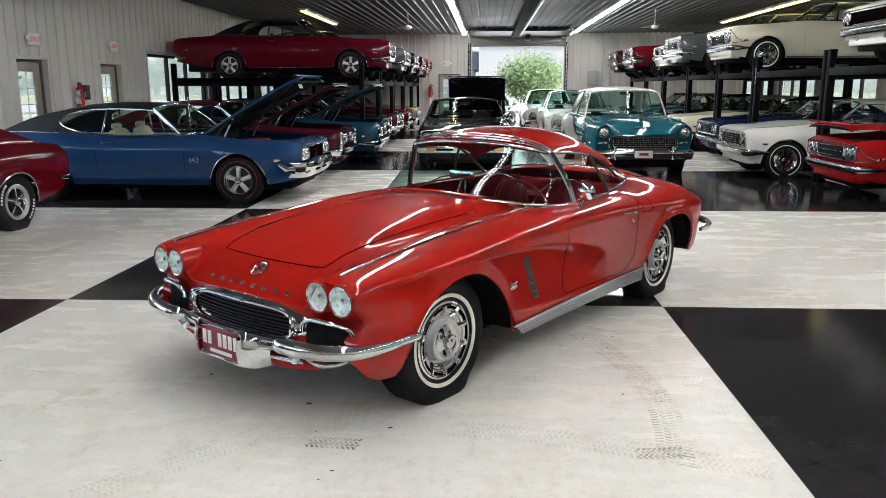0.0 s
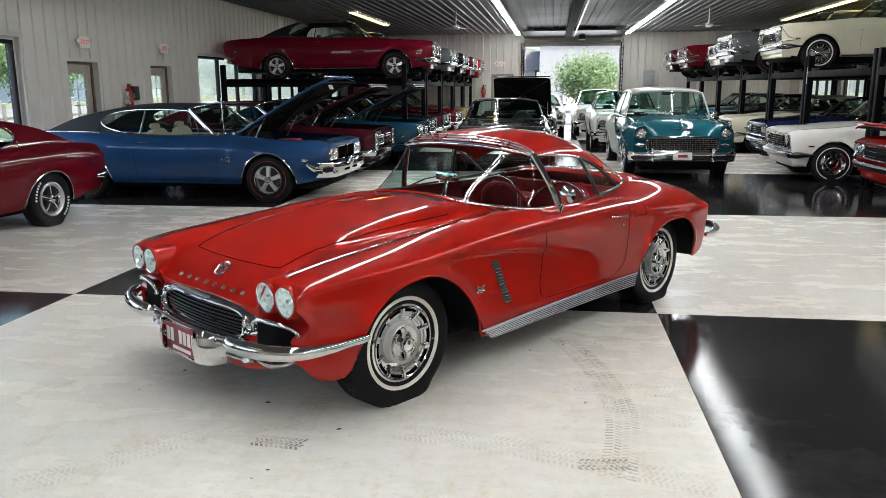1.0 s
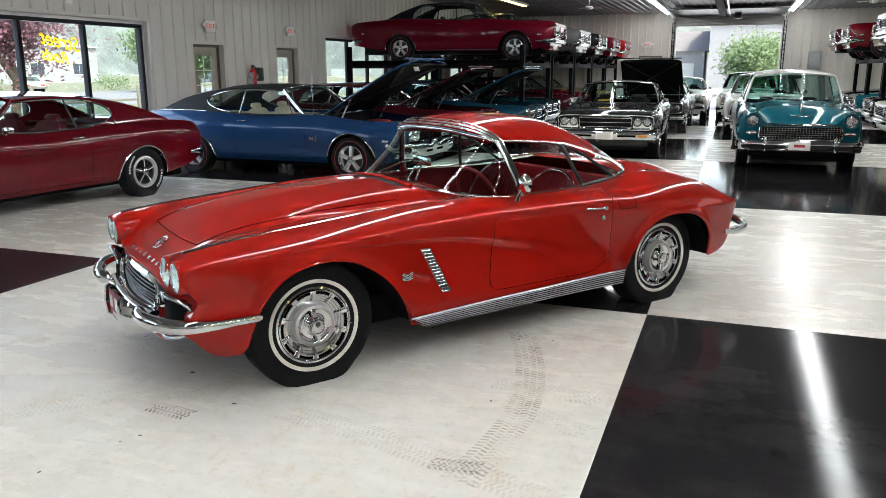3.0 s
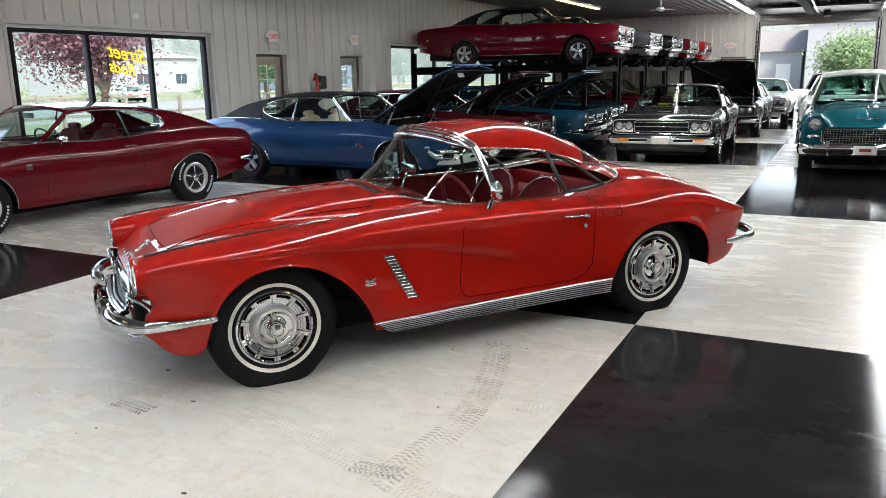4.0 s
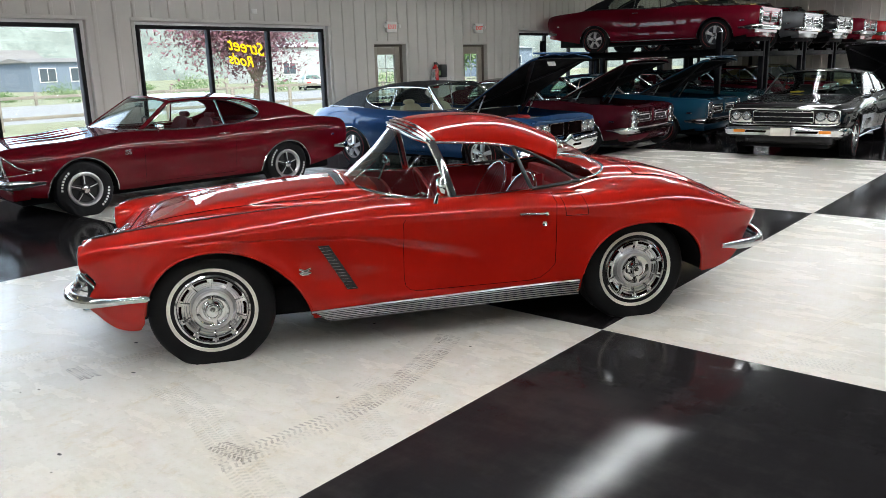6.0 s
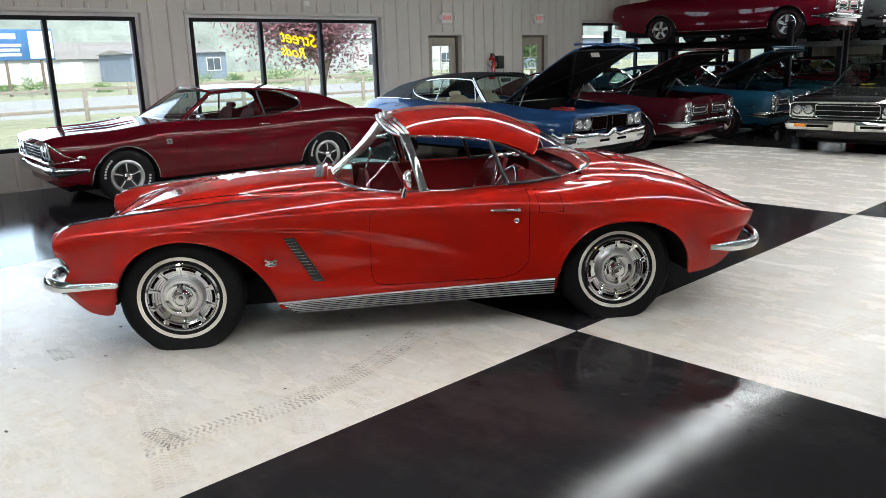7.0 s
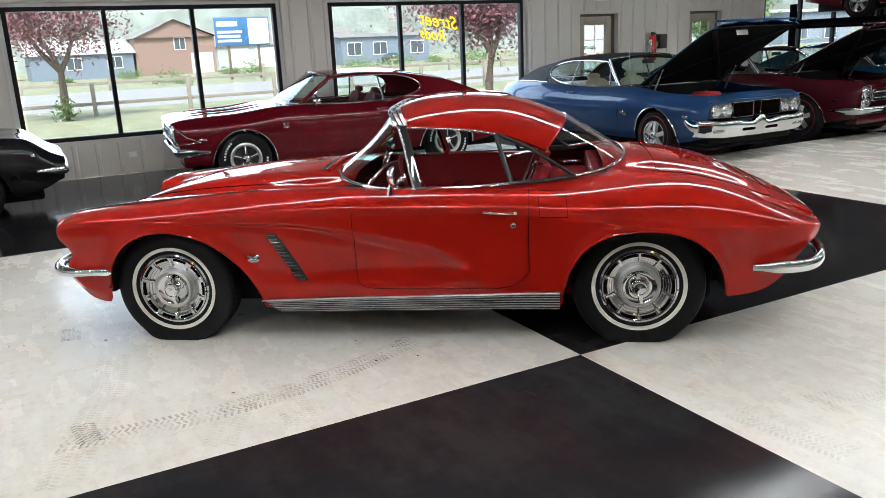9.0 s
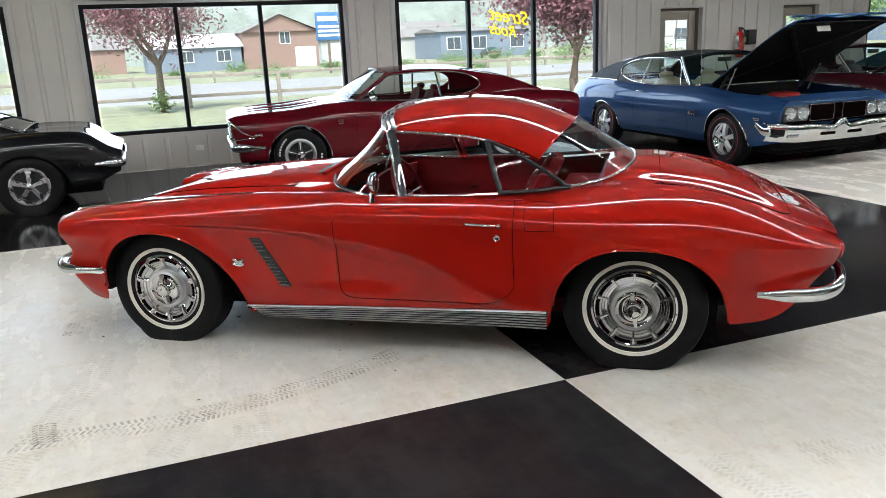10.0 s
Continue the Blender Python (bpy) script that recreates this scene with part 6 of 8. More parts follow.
    fbp = [(xf - 0.36, -half * 1.005, bz + 0.0), (xf - 0.05, -half * 0.985, bz), (xf + 0.055, -half * 0.86, bz), (xf + 0.085, -half * 0.4, bz), (xf + 0.09, 0, bz), (xf + 0.085, half * 0.4, bz), (xf + 0.055, half * 0.86, bz), (xf - 0.05, half * 0.985, bz), (xf - 0.36, half * 1.005, bz)]
    if face != "split":
        ph = 0.088 if face == "tall" else 0.072 if amber else 0.055
        ring = []
        for i, q in enumerate(spline(fbp, 44)):
            u = i / 44
            kk = 0.45 + 0.55 * smooth01(min(u, 1 - u), 0, 0.12)
            nrm = Vector((max(0.0, q.x - (xf - 0.3)) * 3, q.y * 0.9, 0)).normalized()
            ring.append([q - nrm * 0.03 + Vector((0, 0, ph * kk)), q - nrm * 0.006 + Vector((0, 0, ph * 0.9 * kk)), q + nrm * 0.012 + Vector((0, 0, ph * 0.45 * kk)), q + nrm * 0.012 + Vector((0, 0, 0.1 * ph * kk)), q - nrm * 0.002 + Vector((0, 0, -ph * 0.25 * kk)), q - nrm * 0.004 + Vector((0, 0, -ph * 0.75 * kk)), q - nrm * 0.03 + Vector((0, 0, -ph * kk))])
        sheet("front_bumper", ring, bright, car, "chrome front bumper", 0.01, (1, 0, 0))
    if face == "tall":
        for s in (1, -1):
            bar("bumper_guard", [(xf + 0.10, s * 0.50, 0.34), (xf + 0.125, s * 0.50, 0.43), (xf + 0.10, s * 0.50, 0.55)], 0.028, 0.03, CHROME, car)
    elif amber:
        for s in (1, -1):
            boxed("turn_lamp", (xf + 0.07, xf + 0.112, s * half * 0.6, s * half * 0.78, bz - 0.025, bz + 0.02), AMBER, car, 0.004)
        boxed("plate_panel", (xf + 0.12, xf + 0.128, -0.15, 0.15, bz - 0.07, bz + 0.06), WHITEWALL, car, 0.003)
    boxed("front_valance" if face != "tall" else "front_crossmember", (xf - 0.25, xf - 0.04, -half * 0.8, half * 0.8, 0.24, 0.40), DEEP if face in ("tall", "split") else paint_mat, car, 0.04)
    rbp = [(-(p[0] - xf) * 0.7 + xr + 0.035, p[1] * 0.955, bz + 0.05) for p in fbp]
    bar("rear_bumper", spline(rbp, 32), 0.026, 0.05, bright, car, "chrome rear bumper", sides=10, taper=lambda u: 0.4 + 0.6 * smooth01(min(u, 1 - u), 0, 0.14))
    for s in (1, -1) if tail else ():
        boxed("tail_lamp", (xr - 0.025, xr + 0.05, s * half * 0.45, s * half * 0.84, 0.62, 0.72), TAIL_RED, car, 0.012, "red tail lamp")
    put_wheels(car, (0.0, -wb), wheel, R, half * 0.955)
    return car


# ---- structure ----
def wall(name, axis, at, thick, a0, a1, z0, z1, openings, material, label):
    """A thick wall with openings (from, to, bottom, top) along it; thick is signed, away from the room."""
    bm = bmesh.new()
    cuts = sorted({a0, a1, *[o[0] for o in openings], *[o[1] for o in openings]})
    for p, q in zip(cuts, cuts[1:]):
        spans = [(z0, z1)]
        for o in openings:
            if o[0] <= p and q <= o[1]:
                spans = [s for s in ((z0, o[2]), (o[3], z1)) if s[1] - s[0] > 0.01]
        for b, t in spans:
            lo, hi = sorted((at, at + thick))
            if axis == "y":
                box(bm, lo, hi, p, q, b, t)
            else:
                box(bm, p, q, lo, hi, b, t)
    bmesh.ops.remove_doubles(bm, verts=bm.verts, dist=0.0005)
    w = tagged(part(name, bm, material, smooth=False), label, "wall", kind="structure")
    # raised ribs of the sheet-metal cladding
    ribs = bmesh.new()
    s = -1 if thick > 0 else 1
    n = int((a1 - a0) / 0.305)
    for i in range(n + 1):
        a = a0 + 0.1 + i * 0.305
        spans = [(z0 + 0.02, z1)]
        for o in openings:
            if o[0] - 0.07 < a < o[1] + 0.07:
                spans = [q for q in ((z0 + 0.02, o[2] - 0.06), (o[3] + 0.06, z1)) if q[1] - q[0] > 0.05]
        for b, t in spans:
            wd = (0.036, 0.020)
            vs = []
            for z in (b, t):
                for da, do in ((-wd[0], 0.0), (-wd[1], 0.018), (wd[1], 0.018), (wd[0], 0.0)):
                    p = (at + s * do, a + da, z) if axis == "y" else (a + da, at + s * do, z)
                    vs.append(ribs.verts.new(p))
            for j in range(3):
                ribs.faces.new((vs[j], vs[j + 1], vs[j + 5], vs[j + 4]))
    part("cladding_ribs", ribs, material, w, smooth=False)["kind"] = "stuff"
    return w


W_WIN = [(-0.52, 3.24, 0.52, 2.36), (4.17, 7.93, 0.52, 2.36), (8.79, 12.55, 0.52, 2.36), (18.95, 22.7, 0.52, 2.37), (23.5, 27.2, 0.52, 2.37), (28.0, 31.7, 0.52, 2.37)]
W_DOOR = [(13.82, 14.76, 0.0, 2.08), (16.68, 17.60, 0.0, 2.08)]
wall("wall_west", "y", WALL_W, -0.2, WALL_S, WALL_N, 0, CEIL + 0.1, [(o[0] - 0.06, o[1] + 0.06, o[2], o[3] + 0.05) for o in W_WIN] + W_DOOR, WALL_METAL, "pale beige ribbed sheet-metal wall with windows and doors")
N_OPEN = [(-0.96, -0.02, 0.0, 2.12), (0.47, 4.33, 0.0, 3.24)]
wall("wall_north", "x", WALL_N, 0.2, WALL_W - 0.2, WALL_E + 0.2, 0, CEIL + 0.1, N_OPEN, WALL_METAL, "pale ribbed sheet-metal end wall with a wide doorway")
E_WIN = [(y, y + 3.2, 0.9, 2.37) for y in (10.6, 14.6, 18.6, 22.6, 26.6, 30.6)]
wall("wall_east", "y", WALL_E, 0.2, WALL_S, WALL_N, 0, CEIL + 0.1, E_WIN, WALL_METAL, "pale ribbed sheet-metal wall behind the lifts")
wall("wall_south", "x", WALL_S, -0.2, WALL_W - 0.2, WALL_E + 0.2, 0, CEIL + 0.1, [], WALL_METAL, "plain ribbed sheet-metal wall")

bm = bmesh.new()
box(bm, WALL_W - 0.2, WALL_E + 0.2, WALL_S - 0.2, WALL_N + 0.2, CEIL, CEIL + 0.12)
x = WALL_W + 0.15
while x < WALL_E:
    vs = [bm.verts.new((x + dx, y, CEIL - dz)) for y in (WALL_S, WALL_N) for dx, dz in ((-0.035, 0.0), (-0.018, 0.028), (0.018, 0.028), (0.035, 0.0))]
    for j in range(3):
        bm.faces.new((vs[j], vs[j + 1], vs[j + 5], vs[j + 4]))
    x += 0.24
tagged(part("ceiling", bm, CEIL_METAL, smooth=False), "ribbed grey steel ceiling panels", "ceiling", kind="structure")

# floor: painted rectangles, each a piece of its own, over a dark slab
slab = tagged(boxed("floor", (WALL_W - 0.2, WALL_E + 0.2, WALL_S - 0.2, WALL_N + 0.2, -0.2, -0.006), BLACK_FLOOR, None, 0.0), "glossy black and white checkerboard epoxy floor", "floor", kind="structure")
LINES_X = [WALL_W, -6.61, -2.093, 2.431, 6.95, WALL_E]
LINES_Y = [WALL_S, -2.44, 2.06, 6.575, 11.10, 15.97, 20.5, 25.1, 29.6, WALL_N]
for i in range(len(LINES_X) - 1):
    for j in range(len(LINES_Y) - 1):
        xa, xb, ya, yb = LINES_X[i], LINES_X[i + 1], LINES_Y[j], LINES_Y[j + 1]
        corners = [(xa, ya), (xb, ya), (xb, yb), (xa, yb)]
        cx, cy = sum(c[0] for c in corners) / 4, sum(c[1] for c in corners) / 4
        inner = [(c[0] + math.copysign(0.003, cx - c[0]), c[1] + math.copysign(0.003, cy - c[1])) for c in corners]
        verts = [(c[0], c[1], -0.02) for c in corners] + [(c[0], c[1], -0.0015) for c in corners] + [(c[0], c[1], 0.0) for c in inner]
        quads = [(8, 9, 10, 11)] + [(q, (q + 1) % 4, 4 + (q + 1) % 4, 4 + q) for q in range(4)] + [(4 + q, 4 + (q + 1) % 4, 8 + (q + 1) % 4, 8 + q) for q in range(4)]
        raw("floor_tile", verts, quads, WHITE_FLOOR if (i + j) % 2 == 0 else BLACK_FLOOR, slab, smooth=False)


# wall paint made lighter to put the window light on the reveals
REVEAL = surface("reveal_paint", (0.62, 0.61, 0.59), 0.5, 0, 0.05, 2)


def window(k, axis, at, out, o, posts=3):
    """A framed window of several panes in an opening; out: the way outdoors."""
    a0, a1, z0, z1 = o
    win = thing("window_%d" % k, "black-framed shop window with three tall panes", "window", kind="structure")
    mid = at + out * 0.1

    def bx(name, p0, p1, q0, q1, d0, d1, material, bevel=0.004):
        lo, hi = sorted((mid + d0, mid + d1))
        dims = (lo, hi, p0, p1, q0, q1) if axis == "y" else (p0, p1, lo, hi, q0, q1)
        return boxed(name, dims, material, win, bevel)

    f = 0.06
    bx("window_frame", a0, a1, z1 - f, z1, -0.05, 0.05, BLACK_FRAME)
    bx("window_frame", a0, a1, z0, z0 + f, -0.05, 0.05, BLACK_FRAME)
    bx("window_frame", a0, a0 + f, z0 + f, z1 - f, -0.05, 0.05, BLACK_FRAME)
    bx("window_frame", a1 - f, a1, z0 + f, z1 - f, -0.05, 0.05, BLACK_FRAME)
    w = (a1 - a0 - 2 * f) / posts
    for i in range(posts):
        p = a0 + f + i * w
        if i:
            bx("mullion", p - 0.03, p + 0.03, z0 + f, z1 - f, -0.045, 0.045, BLACK_FRAME)
        g = bx("pane", p + 0.03, p + w - 0.03, z0 + f, z1 - f, -0.003, 0.003, WINDOW_GLASS, 0.0)
        g.visible_shadow = False
    bx("window_sill", a0 - 0.03, a1 + 0.03, z0 - 0.03, z0 + 0.002, -0.125, -0.05, WALL_METAL)
    # reveal behind the frame, paled for window light, and folded edge trim round the opening, on the room side
    t = 0.05
    g, h = (0.06, 0.05) if out < 0 else (0.0, 0.0)
    d0, d1 = (0.09, 0.122) if out < 0 else (-0.122, -0.09)
    if g:
        for args in ((a0 - g, a0, z0, z1 + h), (a1, a1 + g, z0, z1 + h), (a0, a1, z1, z1 + h)):
            bx("window_reveal", *args, -0.09, 0.03, REVEAL, 0.0)
    for args in ((a0 - g - t, a1 + g + t, z1 + h, z1 + h + t), (a0 - g - t, a0 - g, z0 - 0.02, z1 + h), (a1 + g, a1 + g + t, z0 - 0.02, z1 + h)):
        bx("window_trim", *args, d0, d1, WALL_METAL)
    return win


for k, o in enumerate(W_WIN):
    window(k + 1, "y", WALL_W, -1, o)
for k, o in enumerate(E_WIN):
    window(k + 7, "y", WALL_E, 1, o)

DOOR_BEIGE = surface("door_paint", (0.30, 0.26, 0.21), 0.45, 0, 0.08, 3)
DOOR_BROWN = surface("door_frame_brown", (0.10, 0.075, 0.055), 0.5, 0, 0.1, 3)


def entry_door(k, axis, at, out, o):
    a0, a1, z0, z1 = o
    d = thing("door_%d" % k, "beige steel exit door with a tall divided light, closed", "door", kind="structure")

    def bx(name, p0, p1, q0, q1, d0, d1, material, bevel=0.004, parent=d):
        lo, hi = sorted((at + out * d0, at + out * d1))
        dims = (lo, hi, p0, p1, q0, q1) if axis == "y" else (p0, p1, lo, hi, q0, q1)
        return boxed(name, dims, material, parent, bevel)

    f = 0.05
    bx("door_frame", a0, a0 + f, z0, z1, 0.11, 0.198, DOOR_BROWN)
    bx("door_frame", a1 - f, a1, z0, z1, 0.11, 0.198, DOOR_BROWN)
    bx("door_frame", a0 + f, a1 - f, z1 - f, z1, 0.11, 0.198, DOOR_BROWN)
    p0, p1, pz = a0 + f + 0.005, a1 - f - 0.005, z1 - f - 0.005
    ws = 0.16
    bx("door_stile", p0, p0 + ws, 0.01, pz, 0.135, 0.18, DOOR_BEIGE)
    bx("door_stile", p1 - ws, p1, 0.01, pz, 0.135, 0.18, DOOR_BEIGE)
    bx("door_rail", p0 + ws, p1 - ws, pz - 0.15, pz, 0.135, 0.18, DOOR_BEIGE)
    bx("door_rail", p0 + ws, p1 - ws, 0.01, 0.75, 0.135, 0.18, DOOR_BEIGE)
    g = bx("pane", p0 + ws, p1 - ws, 0.75, pz - 0.15, 0.155, 0.161, WINDOW_GLASS, 0.0)
    g.visible_shadow = False
    for q in (1 / 2,):
        a = p0 + ws + (p1 - p0 - 2 * ws) * q
        bx("glazing_bar", a - 0.008, a + 0.008, 0.75, pz - 0.15, 0.145, 0.154, LETTER_WHITE, 0.0)
    for q in range(1, 4):
        z = 0.75 + (pz - 0.9) * q / 4
        bx("glazing_bar", p0 + ws, p1 - ws, z - 0.008, z + 0.008, 0.145, 0.1535, LETTER_WHITE, 0.0)
    bx("push_bar", p0 + 0.06, p1 - 0.06, 0.98, 1.04, 0.08, 0.13, STEEL, 0.01)


entry_door(1, "y", WALL_W, -1, W_DOOR[0])
entry_door(2, "y", WALL_W, -1, W_DOOR[1])
entry_door(3, "x", WALL_N, 1, N_OPEN[0])

SIGN_WHITE = surface("sign_plastic", (0.75, 0.74, 0.70), 0.4)
SIGN_RED = glow("exit_letters", (0.75, 0.03, 0.02), 0.12)


EXIT_TEXT = text_data("exit_text", "EXIT", 0.125)
EXIT_TEXT.materials.append(SIGN_RED)


def exit_sign(m):
    """Back against the wall at y = 0, facing -y."""
    s = thing("exit_sign", "white exit sign with red letters and two emergency lamp heads", "exit sign", m, "exit signs")
    boxed("sign_box", (-0.15, 0.15, -0.055, 0, -0.105, 0.105), SIGN_WHITE, s, 0.008)
    t = new("sign_text", EXIT_TEXT)
    t.parent, t.matrix_basis = s, pose(0, -0.058, 0, 90, 0, 0)
    for q in (1, -1):
        place(lathe("lamp_head", [(0, -0.03), (0.035, -0.028), (0.045, 0.02), (0.04, 0.03), (0, 0.026)], SIGN_WHITE, s, n=20), pose(q * 0.20, -0.05, 0.02, 0, 0, 180 + q * 25))
        bar("lamp_arm", [(q * 0.15, -0.03, 0.0), (q * 0.19, -0.04, 0.015)], 0.01, None, SIGN_WHITE, s)
    return s


exit_sign(pose(WALL_W + 0.02, 14.29, 2.415, 0, 0, 90))
exit_sign(pose(WALL_W + 0.02, 17.20, 2.44, 0, 0, 90))
exit_sign(pose(-0.62, WALL_N - 0.02, 2.55, 0, 0, 0))

EXT_RED = surface("extinguisher_red", (0.45, 0.012, 0.012), 0.25, coat=0.5)


def extinguisher(m):
    e = thing("fire_extinguisher", "red fire extinguisher with a black hose hung on the wall", "fire extinguisher", m, "extinguishers")
    lathe("cylinder", [(0, -0.25), (0.06, -0.25), (0.075, -0.235), (0.075, 0.13), (0.06, 0.19), (0.03, 0.22), (0.03, 0.25), (0, 0.25)], EXT_RED, e, n=24, axis="Z")
    boxed("valve", (-0.03, 0.05, -0.02, 0.02, 0.25, 0.30), BLACK, e, 0.008)
    bar("hose", spline([(0.05, 0, 0.28), (0.11, 0, 0.22), (0.10, 0.01, 0.0), (0.09, 0.0, -0.15)], 16), 0.013, None, BLACK, e)
    boxed("tag", (0.02, 0.075, -0.085, -0.078, 0.02, 0.12), LEAF_GREEN, e, 0.001, "green inspection tag")
    boxed("bracket", (-0.09, -0.07, -0.06, 0.06, -0.1, 0.15), STEEL, e, 0.003)


extinguisher(pose(WALL_W + 0.11, 15.56, 1.40, 0, 0, 90))
extinguisher(pose(-1.29, WALL_N - 0.1, 1.40, 0, 0, 0))
tagged(boxed("hose_box", (WALL_W, WALL_W + 0.12, 15.76, 15.96, 1.37, 1.65), BLACK, None, 0.02), "small black wall box beside the fire extinguisher", "wall box")
pb = tagged(boxed("electrical_panel", (5.34, 5.78, WALL_N - 0.12, WALL_N - 0.001, 1.6, 2.23), surface("panel_grey", (0.30, 0.31, 0.32), 0.45), None, 0.008), "grey electrical panel box on the end wall", "panel")
boxed("panel_door", (5.38, 5.74, WALL_N - 0.135, WALL_N - 0.12, 1.64, 2.19), surface("panel_door_grey", (0.34, 0.35, 0.36), 0.4), pb, 0.005)
for oy, oz in ((5.55, 0.27), (10.95, 2.62)):
    op = tagged(boxed("wall_outlet", (WALL_W + 0.019, WALL_W + 0.028, oy - 0.06, oy + 0.06, oz - 0.04, oz + 0.04), SIGN_WHITE, None, 0.003), "small pale wall outlet plate", "outlet")

# ceiling lamps
LAMP_W = surface("lamp_housing", (0.7, 0.7, 0.68), 0.4)


def strip_light(x, y, tube_mat):
    s = thing("ceiling_light", "long twin-tube fluorescent strip light on the ceiling", "light", pose(x, y, CEIL - 0.03), "fluorescent strips")
    boxed("housing", (-0.115, 0.115, -1.22, 1.22, -0.055, 0), LAMP_W, s, 0.012)
    for q in (-0.045, 0.045):
        bar("tube", [(q, -1.18, -0.075), (q, 0, -0.075), (q, 1.18, -0.075)], 0.0145, None, tube_mat, s)
    return s


white_proto, yellow_proto = strip_light(0.18, 32.7, TUBE_WHITE), strip_light(-4.05, 24.4, TUBE_YELLOW)
for x in (0.18, 4.56):
    for k in range(16):
        if (x, k) != (0.18, 0):
            copy_thing(white_proto, pose(x, 32.7 - 2.46 * k, CEIL - 0.03))
for x, ys in ((-4.05, (26.86, -2.4, 2.5)), (9.05, (27.4, 24.94, 22.48, 20.02, 5.0, 0.0, -4.0))):
    for y in ys:
        copy_thing(yellow_proto, pose(x, y, CEIL - 0.03))

# overhead door gear
DOOR_GREY = surface("door_panel_grey", (0.26, 0.25, 0.235), 0.5, 0, 0.1, 4)
trk = thing("overhead_door", "raised sectional overhead door with tracks and opener rail", "door", kind="structure")
for k in range(3):
    boxed("door_section", (0.42, 4.38, WALL_N - 0.16, WALL_N - 0.11, 3.23 + 0.16 * k, 3.385 + 0.16 * k), DOOR_GREY, trk, 0.01)
for k in range(6):
    boxed("door_section", (0.42, 4.38, WALL_N - 3.6 + 0.56 * k, WALL_N - 3.06 + 0.56 * k, 3.62, 3.67), DARK_METAL, trk, 0.01)
for q in (0.36, 4.44):
    bar("track", [(q, WALL_N - 0.1, 0.0), (q, WALL_N - 0.1, 3.1), (q, WALL_N - 0.4, 3.55), (q, WALL_N - 3.8, 3.60)], 0.025, 0.025, STEEL, trk)
    boxed("door_jamb", (q - 0.06, q + 0.06, WALL_N - 0.05, WALL_N - 0.001, 0, 3.40), BLACK_FRAME, trk, 0.004)
rail = thing("opener_rail", "dark steel door opener rail with a motor unit under the ceiling", "rail")
boxed("rail_duct", (2.08, 2.34, 9.0, WALL_N - 1.0, 3.53, 3.70), DEEP, rail, 0.02)
bar("rail_pipe", [(2.44, 9.0, 3.60), (2.44, 22.0, 3.60), (2.44, WALL_N - 0.4, 3.60)], 0.035, None, STEEL, rail)
boxed("motor", (2.62, 2.86, WALL_N - 1.6, WALL_N - 1.2, 3.42, 3.60), BLACK, rail, 0.02)


def fan(x, y):
    f = thing("ceiling_fan", "white three-blade ceiling fan at rest", "fan", pose(x, y, CEIL), "ceiling fans")
    bar("rod", [(0, 0, 0), (0, 0, -0.22), (0, 0, -0.45)], 0.015, None, SIGN_WHITE, f)
    lathe("motor", [(0, -0.44), (0.09, -0.45), (0.11, -0.49), (0.09, -0.54), (0, -0.56)], SIGN_WHITE, f, n=20, axis="Z")
    for k in range(3):
        a = k * 120 + 20
        boxed("blade", (0.1, 0.40, -0.05, 0.05, -0.506, -0.496), SIGN_WHITE, f, 0.003, m=pose(0, 0, 0, 8, 0, a))


fan(-1.19, 24.2)
fan(6.0, 24.7)


# ---- lifts ----
def lift(y0, y1, xa, xb, h, over=0.35):
    """A four-post parking lift; posts at both ends, runways along x."""
    f = thing("parking_lift", "black four-post parking lift carrying a car", "car lift", pose(0, y0, 0), "parking lifts")
    w = y1 - y0
    for x in (xa, xb):
        for y in (0.07, w - 0.07):
            bm = bmesh.new()
            box(bm, x - 0.055, x + 0.055, y - 0.055, y + 0.055, 0, h + over, 0.008)
            box(bm, x - 0.11, x + 0.11, y - 0.11, y + 0.11, 0, 0.015, 0.003)
            part("post", bm, LIFT_BLACK, f)
        boxed("cross_beam", (x - 0.06, x + 0.06, 0.13, w - 0.13, h - 0.17, h - 0.05), LIFT_BLACK, f, 0.01)
    for y in (0.28, w - 0.78):
        bm = bmesh.new()
        lo, hi = min(xa, xb), max(xa, xb)
        box(bm, lo - 0.05, hi + 0.05, y, y + 0.5, h - 0.05, h - 0.005, 0.006)
        for q in (y, y + 0.47):
            box(bm, lo - 0.05, hi + 0.05, q, q + 0.03, h - 0.12, h + 0.02, 0.004)
        part("runway", bm, LIFT_BLACK, f)
    return f


# ---- outdoors ----
OUT = pose(1.02, 1.10, 0, 0, 0, 1.9)
YARD = pose(-0.15, -4.1, 0)

def outdoor_rect(name, x0, x1, y0, y1, z, material, label, cat):
    return tagged(boxed(name, (x0, x1, y0, y1, z - 0.3, z), material, None, 0.0), label, cat, kind="structure")


outdoor_rect("ground", -300, 300, -300, 400, -0.25, GRASS, "green grass and weeds reaching the horizon", "ground")
outdoor_rect("lawn", -26.0, WALL_W - 0.25, -40, 70, -0.08, GRASS, "mown lawn along the building", "grass")
outdoor_rect("road", -48.0, -26.1, -120, 160, -0.17, ASPHALT, "pale grey road beyond the lawn", "road")
outdoor_rect("apron", -12, 16, WALL_N + 0.21, 75, -0.03, CONCRETE, "pale concrete yard outside the overhead door", "pavement")


